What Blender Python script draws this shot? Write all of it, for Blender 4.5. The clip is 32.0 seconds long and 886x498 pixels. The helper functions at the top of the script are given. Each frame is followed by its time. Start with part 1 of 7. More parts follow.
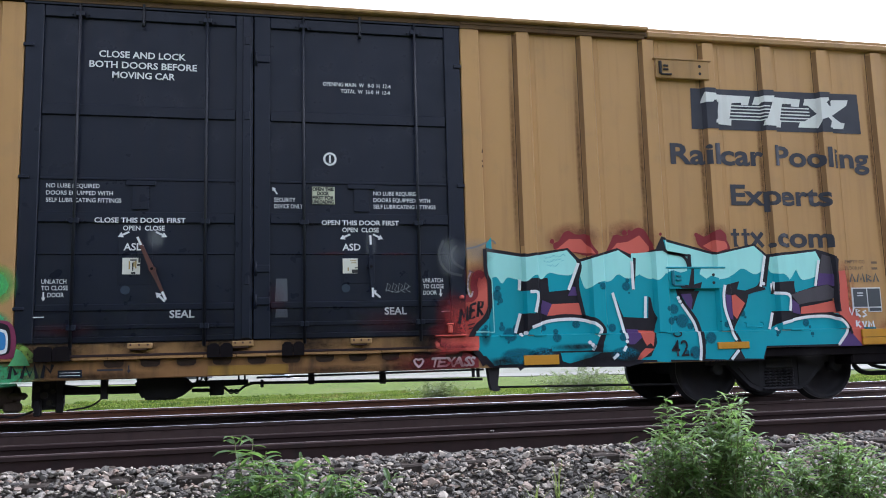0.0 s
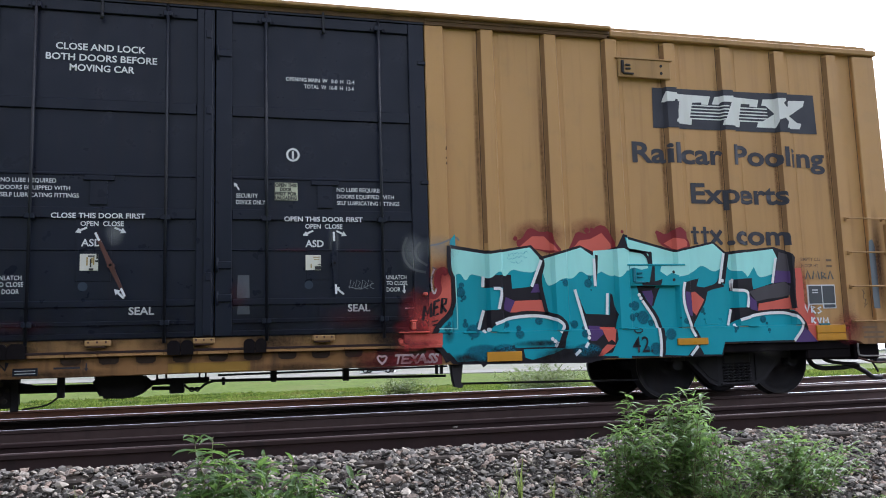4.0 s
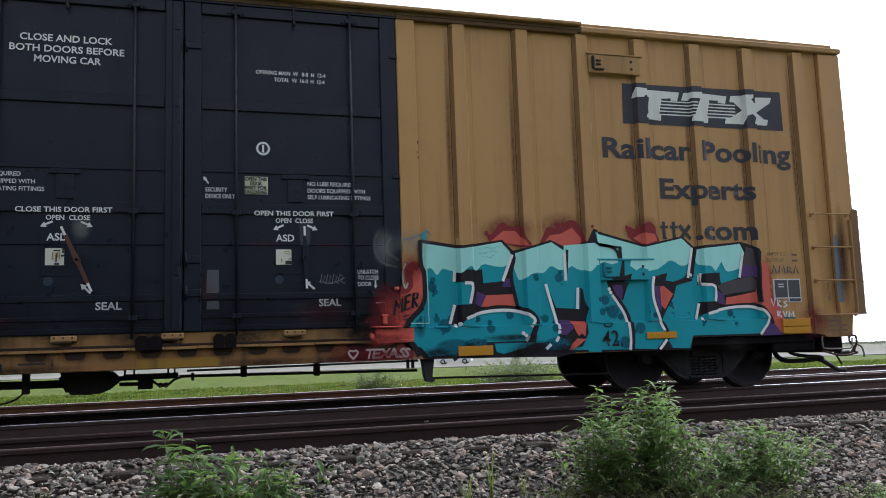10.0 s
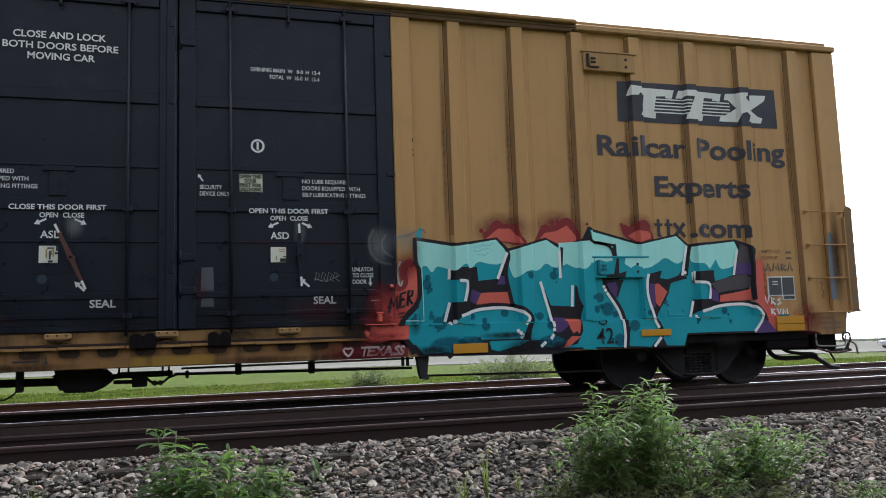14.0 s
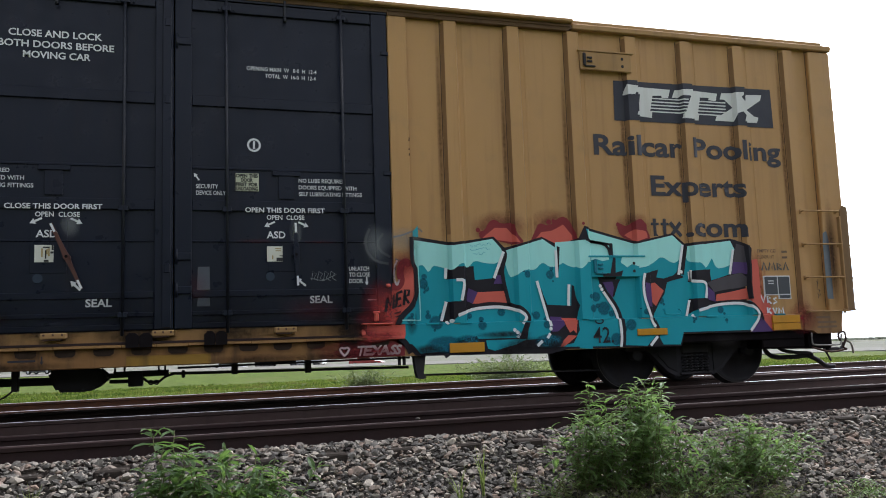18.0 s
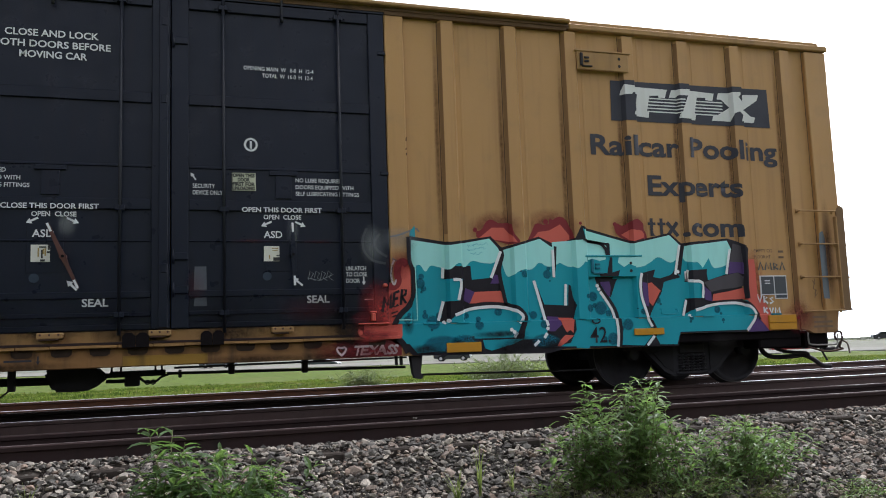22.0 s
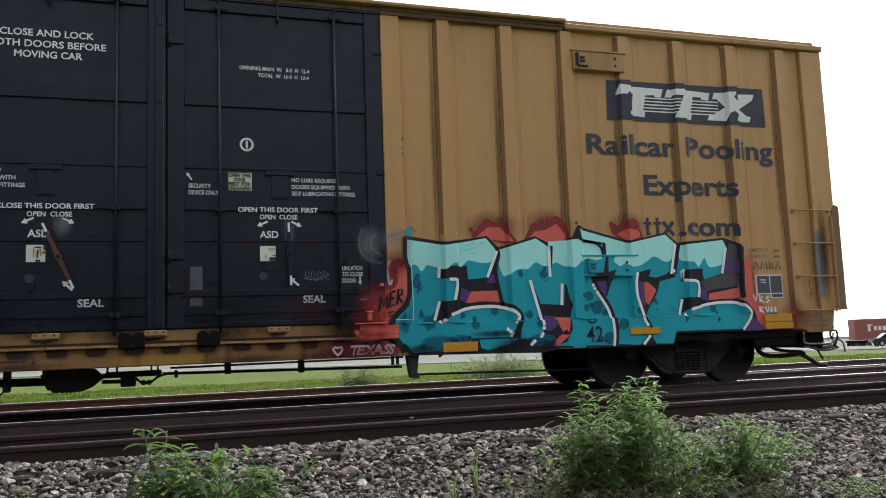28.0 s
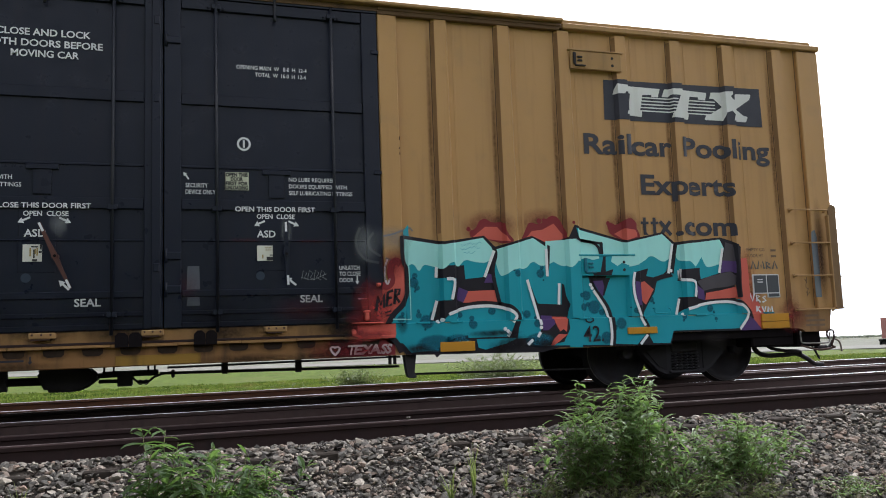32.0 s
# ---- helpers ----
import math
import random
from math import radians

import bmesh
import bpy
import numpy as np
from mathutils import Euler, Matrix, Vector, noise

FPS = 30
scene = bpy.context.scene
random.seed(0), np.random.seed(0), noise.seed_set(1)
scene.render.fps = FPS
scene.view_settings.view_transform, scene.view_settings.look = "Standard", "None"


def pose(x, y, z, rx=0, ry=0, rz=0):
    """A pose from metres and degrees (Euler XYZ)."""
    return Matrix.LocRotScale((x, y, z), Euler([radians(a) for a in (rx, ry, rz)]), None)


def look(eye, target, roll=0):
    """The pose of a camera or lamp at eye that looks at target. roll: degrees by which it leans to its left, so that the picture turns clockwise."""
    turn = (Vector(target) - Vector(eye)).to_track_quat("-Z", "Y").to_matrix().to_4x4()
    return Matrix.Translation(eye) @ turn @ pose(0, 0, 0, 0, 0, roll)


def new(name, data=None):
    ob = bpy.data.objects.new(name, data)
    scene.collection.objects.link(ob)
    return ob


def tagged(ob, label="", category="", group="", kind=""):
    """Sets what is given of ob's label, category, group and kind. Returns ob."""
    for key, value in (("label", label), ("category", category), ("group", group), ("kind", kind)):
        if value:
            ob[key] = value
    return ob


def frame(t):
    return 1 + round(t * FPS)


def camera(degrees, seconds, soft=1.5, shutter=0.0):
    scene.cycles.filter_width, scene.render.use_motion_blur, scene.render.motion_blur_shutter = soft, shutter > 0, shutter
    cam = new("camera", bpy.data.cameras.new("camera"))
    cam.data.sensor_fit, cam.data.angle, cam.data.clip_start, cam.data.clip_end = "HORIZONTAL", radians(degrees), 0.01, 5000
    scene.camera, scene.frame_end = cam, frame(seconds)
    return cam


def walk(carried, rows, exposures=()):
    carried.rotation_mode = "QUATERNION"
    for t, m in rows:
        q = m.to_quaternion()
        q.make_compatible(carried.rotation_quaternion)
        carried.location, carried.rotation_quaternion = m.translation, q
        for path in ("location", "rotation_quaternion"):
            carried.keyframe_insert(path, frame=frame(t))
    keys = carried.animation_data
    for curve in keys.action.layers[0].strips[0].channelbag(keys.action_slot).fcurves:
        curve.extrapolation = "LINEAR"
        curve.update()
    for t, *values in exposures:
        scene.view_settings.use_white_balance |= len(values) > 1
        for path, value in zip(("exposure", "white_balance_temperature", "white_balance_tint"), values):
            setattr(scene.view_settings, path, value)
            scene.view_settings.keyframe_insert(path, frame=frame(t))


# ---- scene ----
# A tripod beside the tracks; the camera pans slowly to the right. Rail tops of the wagon's track are z = 0, its side is y = 0.
EYE = (0.0, -9.458, 0.702)
cam = camera(56.637, 32.0, soft=1.0)


def aim(heading, tilt, lean):
    h, e = radians(heading), radians(tilt)
    way = Vector((math.sin(h) * math.cos(e), math.cos(h) * math.cos(e), math.sin(e)))
    return look(EYE, Vector(EYE) + way, lean)


walk(cam, [
    (0.0, aim(12.277, 7.519, -1.552)),
    (0.5, aim(12.643, 7.472, -1.490)),
    (1.0, aim(13.008, 7.430, -1.488)),
    (1.5, aim(13.356, 7.396, -1.521)),
    (2.0, aim(13.675, 7.362, -1.553)),
    (2.5, aim(13.987, 7.330, -1.589)),
    (3.0, aim(14.278, 7.292, -1.624)),
    (3.5, aim(14.553, 7.262, -1.674)),
    (5.5, aim(15.532, 7.107, -1.798)),
    (6.0, aim(15.727, 7.058, -1.802)),
    (7.0, aim(16.092, 6.977, -1.835)),
    (8.0, aim(16.402, 6.908, -1.874)),
    (9.0, aim(16.641, 6.845, -1.918)),
    (10.0, aim(16.815, 6.781, -1.929)),
    (11.0, aim(16.930, 6.732, -1.938)),
    (12.0, aim(17.003, 6.689, -1.953)),
    (13.0, aim(17.111, 6.632, -1.950)),
    (14.0, aim(17.167, 6.604, -1.966)),
    (14.5, aim(17.215, 6.594, -1.983)),
    (16.5, aim(17.336, 6.552, -1.979)),
    (17.0, aim(17.364, 6.548, -1.987)),
    (18.0, aim(17.410, 6.544, -1.994)),
    (19.0, aim(17.470, 6.538, -1.999)),
    (20.0, aim(17.520, 6.527, -2.004)),
    (21.0, aim(17.568, 6.522, -2.009)),
    (22.0, aim(17.619, 6.520, -2.005)),
    (23.0, aim(17.669, 6.511, -1.989)),
    (24.0, aim(17.705, 6.516, -2.060)),
    (25.0, aim(17.752, 6.509, -2.097)),
    (25.5, aim(17.779, 6.508, -2.105)),
    (27.5, aim(17.857, 6.490, -2.127)),
    (28.0, aim(17.879, 6.488, -2.110)),
    (29.0, aim(17.925, 6.482, -2.109)),
    (30.0, aim(17.976, 6.473, -2.108)),
    (31.0, aim(18.032, 6.468, -2.117)),
    (32.0, aim(18.071, 6.452, -2.122)),
], exposures=[(0, 0.99, 5560, 15), (2, 0.99, 5600, 15), (3.5, 0.93, 5650, 15), (5.5, 0.52, 5700, 14), (9, 0.32, 5800, 13.5), (13, 0.39, 5900, 12), (18, 0.41, 6000, 11.5), (23, 0.45, 6050, 11.5), (32, 0.49, 6100, 11.5)])

# ---- light ----
SUN_UP, SUN_TURN = radians(45), radians(62)
world = bpy.data.worlds.new("overcast_sky")
scene.world = world
world.use_nodes = True
wn, wl = world.node_tree.nodes, world.node_tree.links
sky = wn.new("ShaderNodeTexSky")
sky.sky_type, sky.sun_disc = "NISHITA", False
sky.sun_elevation, sky.sun_rotation = SUN_UP, SUN_TURN
sky.air_density, sky.dust_density = 1.0, 4.0
pale = wn.new("ShaderNodeHueSaturation")
pale.inputs["Saturation"].default_value = 0.12
# a closed cloud deck: the horizon is as bright as the sky above it
lift = wn.new("ShaderNodeMapping")
lift.inputs["Scale"].default_value, lift.inputs["Location"].default_value = (1, 1, 0.55), (0, 0, 0.32)
wl.new(wn.new("ShaderNodeTexCoord").outputs["Generated"], lift.inputs["Vector"])
wl.new(lift.outputs[0], sky.inputs["Vector"])
wl.new(sky.outputs[0], pale.inputs["Color"])
# thin blue-grey breaks in the clouds, low over the horizon
far_up, split = wn.new("ShaderNodeMapping"), wn.new("ShaderNodeSeparateXYZ")
far_up.inputs["Scale"].default_value = (1.6, 1.6, 26)
breaks = wn.new("ShaderNodeTexNoise")
breaks.inputs["Scale"].default_value, breaks.inputs["Detail"].default_value = 1.0, 5
spread, low, both = wn.new("ShaderNodeMapRange"), wn.new("ShaderNodeMapRange"), wn.new("ShaderNodeMath")
for node, ends in ((spread, (0.46, 0.64, 0, 1)), (low, (0.10, 0.20, 1, 0))):
    for k, v in enumerate(ends):
        node.inputs[k + 1].default_value = v
both.operation = "MULTIPLY"
sky_dir = wn.new("ShaderNodeTexCoord").outputs["Generated"]
wl.new(sky_dir, far_up.inputs["Vector"])
wl.new(far_up.outputs[0], breaks.inputs["Vector"])
wl.new(sky_dir, split.inputs[0])
wl.new(breaks.outputs["Fac"], spread.inputs[0])
wl.new(split.outputs["Z"], low.inputs[0])
wl.new(spread.outputs[0], both.inputs[0])
wl.new(low.outputs[0], both.inputs[1])
cloud = wn.new("ShaderNodeMix")
cloud.data_type, cloud.blend_type = "RGBA", "MULTIPLY"
cloud.inputs["B"].default_value = (0.24, 0.31, 0.38, 1)
wl.new(both.outputs[0], cloud.inputs["Factor"])
wl.new(pale.outputs[0], cloud.inputs["A"])
wl.new(cloud.outputs["Result"], wn["Background"].inputs["Color"])
wn["Background"].inputs["Strength"].default_value = 0.26

sun = new("sun", bpy.data.lights.new("sun", "SUN"))
sun.data.energy, sun.data.angle, sun.data.color = 0.7, radians(25), (1.0, 0.97, 0.92)
sun_way = Vector((math.sin(SUN_TURN) * math.cos(SUN_UP), math.cos(SUN_TURN) * math.cos(SUN_UP), math.sin(SUN_UP)))
sun.matrix_world = look(sun_way * 60, (0, 0, 0))


# ---- materials ----
class Mat:
    """A node material with a principled surface; small helpers to wire grain and wear."""

    def __init__(self, name, color, rough=0.6, metal=0.0):
        self.m = bpy.data.materials.new(name)
        self.m.use_nodes = True
        self.n, self.l = self.m.node_tree.nodes, self.m.node_tree.links
        self.b = self.n["Principled BSDF"]
        self.b.inputs["Base Color"].default_value = (*color, 1)
        self.b.inputs["Roughness"].default_value = rough
        self.b.inputs["Metallic"].default_value = metal
        if rough > 0.8:
            self.b.inputs["Specular IOR Level"].default_value = 0.05
        self.color = None
        self.base = color

    def coords(self, scale=(1, 1, 1), kind="Object"):
        tc, mp = self.n.new("ShaderNodeTexCoord"), self.n.new("ShaderNodeMapping")
        mp.inputs["Scale"].default_value = scale
        self.l.new(tc.outputs[kind], mp.inputs["Vector"])
        return mp.outputs[0]

    def noise(self, size, detail=4, stretch=(1, 1, 1), rough=0.55):
        t = self.n.new("ShaderNodeTexNoise")
        t.inputs["Scale"].default_value = 1 / size
        t.inputs["Detail"].default_value = detail
        t.inputs["Roughness"].default_value = rough
        self.l.new(self.coords(stretch), t.inputs["Vector"])
        return t.outputs["Fac"]

    def ramp(self, fac, lo, hi, a=0.0, b=1.0):
        r = self.n.new("ShaderNodeMapRange")
        r.inputs[1].default_value, r.inputs[2].default_value = lo, hi
        r.inputs[3].default_value, r.inputs[4].default_value = a, b
        self.l.new(fac, r.inputs[0])
        return r.outputs[0]

    def mix(self, fac, color):
        x = self.n.new("ShaderNodeMix")
        x.data_type = "RGBA"
        if self.color is None:
            x.inputs["A"].default_value = (*self.base, 1)
        else:
            self.l.new(self.color, x.inputs["A"])
        x.inputs["B"].default_value = (*color, 1)
        self.l.new(fac, x.inputs["Factor"])
        self.color = x.outputs["Result"]
        self.l.new(self.color, self.b.inputs["Base Color"])
        return self

    def wear(self, size, lo, hi, color, amount=1.0, stretch=(1, 1, 1), detail=5):
        return self.mix(self.ramp(self.noise(size, detail, stretch), lo, hi, 0, amount), color)

    def bump(self, size, depth, stretch=(1, 1, 1), detail=3):
        u = self.n.new("ShaderNodeBump")
        u.inputs["Distance"].default_value = depth
        u.inputs["Strength"].default_value = 1.0
        self.l.new(self.noise(size, detail, stretch), u.inputs["Height"])
        old = self.b.inputs["Normal"]
        if old.is_linked:
            self.l.new(old.links[0].from_socket, u.inputs["Normal"])
        self.l.new(u.outputs[0], old)
        return self

    def gloss(self, size, lo, hi):
        self.l.new(self.ramp(self.noise(size), 0.3, 0.7, lo, hi), self.b.inputs["Roughness"])
        return self

    def each(self, dark, light, island=True):
        """Pieces vary in value, and a little in hue."""
        if island:
            r = self.n.new("ShaderNodeNewGeometry").outputs["Random Per Island"]
        else:
            r = self.n.new("ShaderNodeObjectInfo").outputs["Random"]
        c = self.n.new("ShaderNodeValToRGB")
        e = c.color_ramp.elements
        e[0].color, e[1].color = (*dark, 1), (*light, 1)
        self.l.new(r, c.inputs[0])
        self.color = c.outputs[0]
        self.l.new(self.color, self.b.inputs["Base Color"])
        self.cramp = c
        return self


def painted(name, color, rough=0.5, dirt=(0.10, 0.07, 0.045), amount=0.35):
    m = Mat(name, color, rough)
    m.wear(0.9, 0.35, 0.75, tuple(c * 0.72 for c in color), 0.5, (1, 1, 0.35))
    m.wear(0.16, 0.52, 0.8, dirt, amount, (1, 1, 0.12))
    m.wear(0.012, 0.66, 0.75, dirt, amount)
    m.bump(0.5, 0.004).bump(0.02, 0.0006)
    m.b.inputs["Specular IOR Level"].default_value = 0.3
    m.gloss(0.2, rough - 0.1, rough + 0.15)
    return m.m


def hazy(name, color, strength, speck=0.02, core=0.15):
    """A soft-edged coat of sprayed paint or grease: dense in the middle of its patch, fading outwards."""
    m = Mat(name, color, 0.7)
    m.b.inputs["Specular IOR Level"].default_value = 0.2
    flat = m.n.new("ShaderNodeVectorMath")
    flat.operation = "MULTIPLY"
    flat.inputs[1].default_value = (2, 0, 2)
    m.l.new(m.coords(kind="Generated"), flat.inputs[0])
    far = m.n.new("ShaderNodeVectorMath")
    far.operation = "DISTANCE"
    far.inputs[1].default_value = (1, 0, 1)
    m.l.new(flat.outputs[0], far.inputs[0])
    edge = m.ramp(far.outputs["Value"], core, 1.0, 1.0, 0.0)
    mul = m.n.new("ShaderNodeMath")
    mul.operation = "MULTIPLY"
    m.l.new(edge, mul.inputs[0])
    m.l.new(m.ramp(m.noise(speck, 6, rough=0.7), 0.3, 0.62, 0.35 * strength, strength), mul.inputs[1])
    m.l.new(mul.outputs[0], m.b.inputs["Alpha"])
    return m.m


M = {}
def car_side(name, color):
    """Faded tan-yellow enamel with long brown runs and a bloom of rust at the seams."""
    m = Mat(name, color, 0.5)
    m.wear(1.1, 0.35, 0.75, tuple(c * 0.74 for c in color), 0.5, (1, 1, 0.4))
    m.wear(0.11, 0.54, 0.82, (0.23, 0.105, 0.05), 0.38, (1, 1, 0.05))
    m.wear(0.4, 0.55, 0.75, (0.30, 0.20, 0.11), 0.4)
    m.wear(0.012, 0.67, 0.75, (0.11, 0.06, 0.035), 0.45)
    m.bump(0.6, 0.006).bump(0.02, 0.0006)
    m.b.inputs["Specular IOR Level"].default_value = 0.3
    m.gloss(0.2, 0.4, 0.65)
    return m.m


M["yellow"] = car_side("tan_yellow_paint", (0.462, 0.262, 0.100))
M["eave_brown"] = painted("dark_brown_eave", (0.13, 0.072, 0.034), 0.7, (0.04, 0.025, 0.018), 0.7)
M["iron"] = painted("dusty_black_iron_truck", (0.036, 0.034, 0.038), 0.75, (0.055, 0.042, 0.036), 0.6)
M["yellow_lip"] = painted("tan_yellow_paint_worn", (0.38, 0.225, 0.095), 0.75, amount=0.5)
M["sill"] = painted("tan_paint_grimy", (0.28, 0.142, 0.050), 0.65, (0.04, 0.026, 0.018), 0.85)
M["threshold"] = painted("tan_paint_scuffed", (0.34, 0.19, 0.07), 0.6, (0.05, 0.03, 0.02), 0.7)
M["seam"] = painted("dark_brown_seam", (0.11, 0.060, 0.032), 0.8)
M["rib_grime"] = painted("shaded_tan_flank", (0.265, 0.146, 0.062), 0.7, (0.10, 0.052, 0.028), 0.45)
M["door"] = painted("black_door_paint", (0.0078, 0.0108, 0.0225), 0.34, (0.018, 0.015, 0.021), 0.4)
M["door"].node_tree.nodes["Principled BSDF"].inputs["Specular IOR Level"].default_value = 0.25
M["rod"] = painted("worn_black_rod", (0.011, 0.013, 0.020), 0.45, (0.07, 0.06, 0.06), 0.4)
M["dark"] = painted("grimy_black_steel", (0.030, 0.027, 0.030), 0.8, (0.060, 0.046, 0.040), 0.6)
M["grease"] = painted("caked_black_grease", (0.010, 0.008, 0.009), 0.95, (0.020, 0.015, 0.013), 0.5)
M["grease"].node_tree.nodes["Principled BSDF"].inputs["Specular IOR Level"].default_value = 0.08
M["pocket"] = painted("shaded_brown_pocket", (0.040, 0.025, 0.018), 0.9, (0.10, 0.055, 0.03), 0.5)
M["white"] = painted("white_stencil_paint", (0.72, 0.73, 0.75), 0.6, (0.3, 0.3, 0.3), 0.25)
M["navy"] = painted("dark_navy_lettering", (0.035, 0.036, 0.05), 0.5, (0.12, 0.08, 0.05), 0.2)
M["rust_handle"] = painted("rusty_red_brown_steel", (0.105, 0.048, 0.038), 0.75, (0.03, 0.016, 0.014), 0.7)
M["rust"] = painted("rusted_steel", (0.075, 0.04, 0.03), 0.8, (0.02, 0.014, 0.012), 0.7)
M["reflector"] = painted("amber_reflective_tape", (0.55, 0.26, 0.02), 0.35, amount=0.2)
M["yellow_patch"] = painted("fresh_yellow_paint", (0.33, 0.185, 0.03), 0.6, (0.06, 0.04, 0.02), 0.7)
rt = Mat("polished_rail_top", (0.80, 0.79, 0.78), 0.14, 1.0)
rt.wear(0.05, 0.45, 0.7, (0.45, 0.40, 0.37), 0.35, (0.05, 1, 1))
M["rail_top"] = rt.m
rw = Mat("worn_grey_rail_top", (0.060, 0.046, 0.043), 0.8)
rw.wear(0.08, 0.4, 0.7, (0.065, 0.045, 0.040), 0.7, (0.05, 1, 1))
M["rail_worn"] = rw.m
M["rail_dull"] = painted("dull_rusty_rail_top", (0.06, 0.042, 0.038), 0.6, (0.05, 0.025, 0.022), 0.6)
M["rail"] = painted("rusty_rail_side", (0.039, 0.025, 0.024), 0.9, (0.022, 0.019, 0.019), 0.7)
M["rail"].node_tree.nodes["Principled BSDF"].inputs["Specular IOR Level"].default_value = 0.1
# rail side colour brightened to lift the black shadow under the wagon
M["rail_lifted"] = painted("brightened_rusty_rail_side", (0.095, 0.062, 0.056), 0.85, (0.05, 0.036, 0.034), 0.6)
tie = Mat("weathered_tie_timber", (0.055, 0.045, 0.038), 0.9)
tie.wear(0.05, 0.4, 0.7, (0.02, 0.017, 0.015), 0.8, (0.3, 1, 1)).bump(0.02, 0.006, (0.2, 1, 1))
M["tie"] = tie.m
st = Mat("crushed_granite", (0.3, 0.28, 0.26), 0.85).each((0.045, 0.042, 0.039), (0.37, 0.335, 0.29))
e = st.cramp.color_ramp.elements
for pos, col in ((0.22, (0.092, 0.086, 0.078)), (0.45, (0.165, 0.153, 0.137)), (0.56, (0.24, 0.175, 0.138)), (0.72, (0.23, 0.208, 0.183)), (0.93, (0.32, 0.28, 0.23))):
    n_ = e.new(pos)
    n_.color = (*col, 1)
st.wear(0.03, 0.45, 0.7, (0.13, 0.108, 0.092), 0.5).bump(0.012, 0.002)
M["stone"] = st.m
gr = Mat("ground_soil_and_grit", (0.058, 0.048, 0.047), 0.95)
gr.wear(0.05, 0.4, 0.65, (0.080, 0.068, 0.060), 0.7).wear(0.8, 0.4, 0.7, (0.040, 0.032, 0.030), 0.7).bump(0.04, 0.02)
M["ground"] = gr.m
gt = Mat("stone_dust_and_grit", (0.065, 0.058, 0.052), 0.95)
gt.wear(0.02, 0.4, 0.65, (0.03, 0.027, 0.025), 0.8).wear(0.3, 0.4, 0.7, (0.08, 0.066, 0.055), 0.6).bump(0.02, 0.02)
M["grit"] = gt.m
gs = Mat("mown_grass", (0.088, 0.120, 0.022), 0.95)
gs.wear(1.6, 0.42, 0.62, (0.092, 0.110, 0.027), 0.7, (0.6, 1, 1)).wear(0.5, 0.48, 0.62, (0.034, 0.054, 0.012), 0.85, (0.5, 1, 1)).wear(0.12, 0.45, 0.7, (0.075, 0.11, 0.024), 0.6, (0.3, 1, 1)).wear(5.0, 0.52, 0.66, (0.10, 0.10, 0.038), 0.5).bump(0.1, 0.05)
M["grass"] = gs.m
rd = Mat("pale_concrete_road", (0.185, 0.176, 0.155), 0.9)
rd.wear(3.0, 0.35, 0.7, (0.135, 0.13, 0.115), 0.7).bump(0.05, 0.003)
M["road"] = rd.m
vg = Mat("gravel_and_dry_grass_verge", (0.155, 0.155, 0.125), 0.95)
vg.wear(2.5, 0.4, 0.65, (0.11, 0.115, 0.085), 0.7, (0.4, 1, 1)).wear(0.5, 0.45, 0.7, (0.20, 0.195, 0.165), 0.6).bump(0.2, 0.03)
M["verge"] = vg.m


def plain(name, color, rough=0.6, metal=0.0):
    if name not in M:
        M[name] = Mat(name, color, rough, metal).m
    return M[name]


# ---- mesh helpers ----
def mesh_of(name, bm, material, smooth=False):
    me = bpy.data.meshes.new(name)
    bm.normal_update()
    bm.to_mesh(me)
    bm.free()
    for mat in material if isinstance(material, (list, tuple)) else [material]:
        me.materials.append(mat)
    if smooth:
        me.shade_smooth()
    return me


def part(name, bm, material, parent, label="", smooth=False):
    """One mesh object under a thing or under a part."""
    ob = new(name, mesh_of(name, bm, material, smooth))
    ob.parent = parent
    if label:
        ob["label"] = label
    return ob


def single(name, bm, material, smooth=False, **tags):
    return tagged(new(name, mesh_of(name, bm, material, smooth)), **tags)


def empty(name, at=(0, 0, 0), **tags):
    ob = tagged(new(name), **tags)
    ob.location = at
    ob.empty_display_size = 0.2
    return ob


def box(bm, x0, x1, y0, y1, z0, z1, r=0.0):
    """A box with chamfered edges of width r."""
    tmp = bmesh.new()
    bmesh.ops.create_cube(tmp, size=1)
    for v in tmp.verts:
        v.co = Vector((x0 if v.co.x < 0 else x1, y0 if v.co.y < 0 else y1, z0 if v.co.z < 0 else z1))
    if r:
        r = min(r, 0.45 * min(abs(x1 - x0), abs(y1 - y0), abs(z1 - z0)))
        bmesh.ops.bevel(tmp, geom=tmp.edges[:], offset=r, segments=1, affect="EDGES")
    return pour(tmp, bm)


def pour(src, bm, m=None):
    base = [bm.verts.new(m @ v.co if m else v.co) for v in src.verts]
    src.verts.index_update()
    for fc in src.faces:
        nf = bm.faces.new([base[v.index] for v in fc.verts])
        nf.smooth, nf.material_index = fc.smooth, fc.material_index
    src.free()
    return bm


def tube(bm, p0, p1, r, seg=10, r1=None, caps=True):
    """A straight bar from p0 to p1."""
    p0, p1 = Vector(p0), Vector(p1)
    q = (p1 - p0).to_track_quat("Z", "Y").to_matrix()
    r1 = r if r1 is None else r1
    rings = [[bm.verts.new(p + q @ Vector((rr * math.cos(a), rr * math.sin(a), 0))) for a in
              [2 * math.pi * i / seg for i in range(seg)]] for p, rr in ((p0, r), (p1, r1))]
    for i in range(seg):
        bm.faces.new((rings[0][i], rings[0][(i + 1) % seg], rings[1][(i + 1) % seg], rings[1][i])).smooth = True
    if caps:
        bm.faces.new(rings[0][::-1])
        bm.faces.new(rings[1])
    return bm


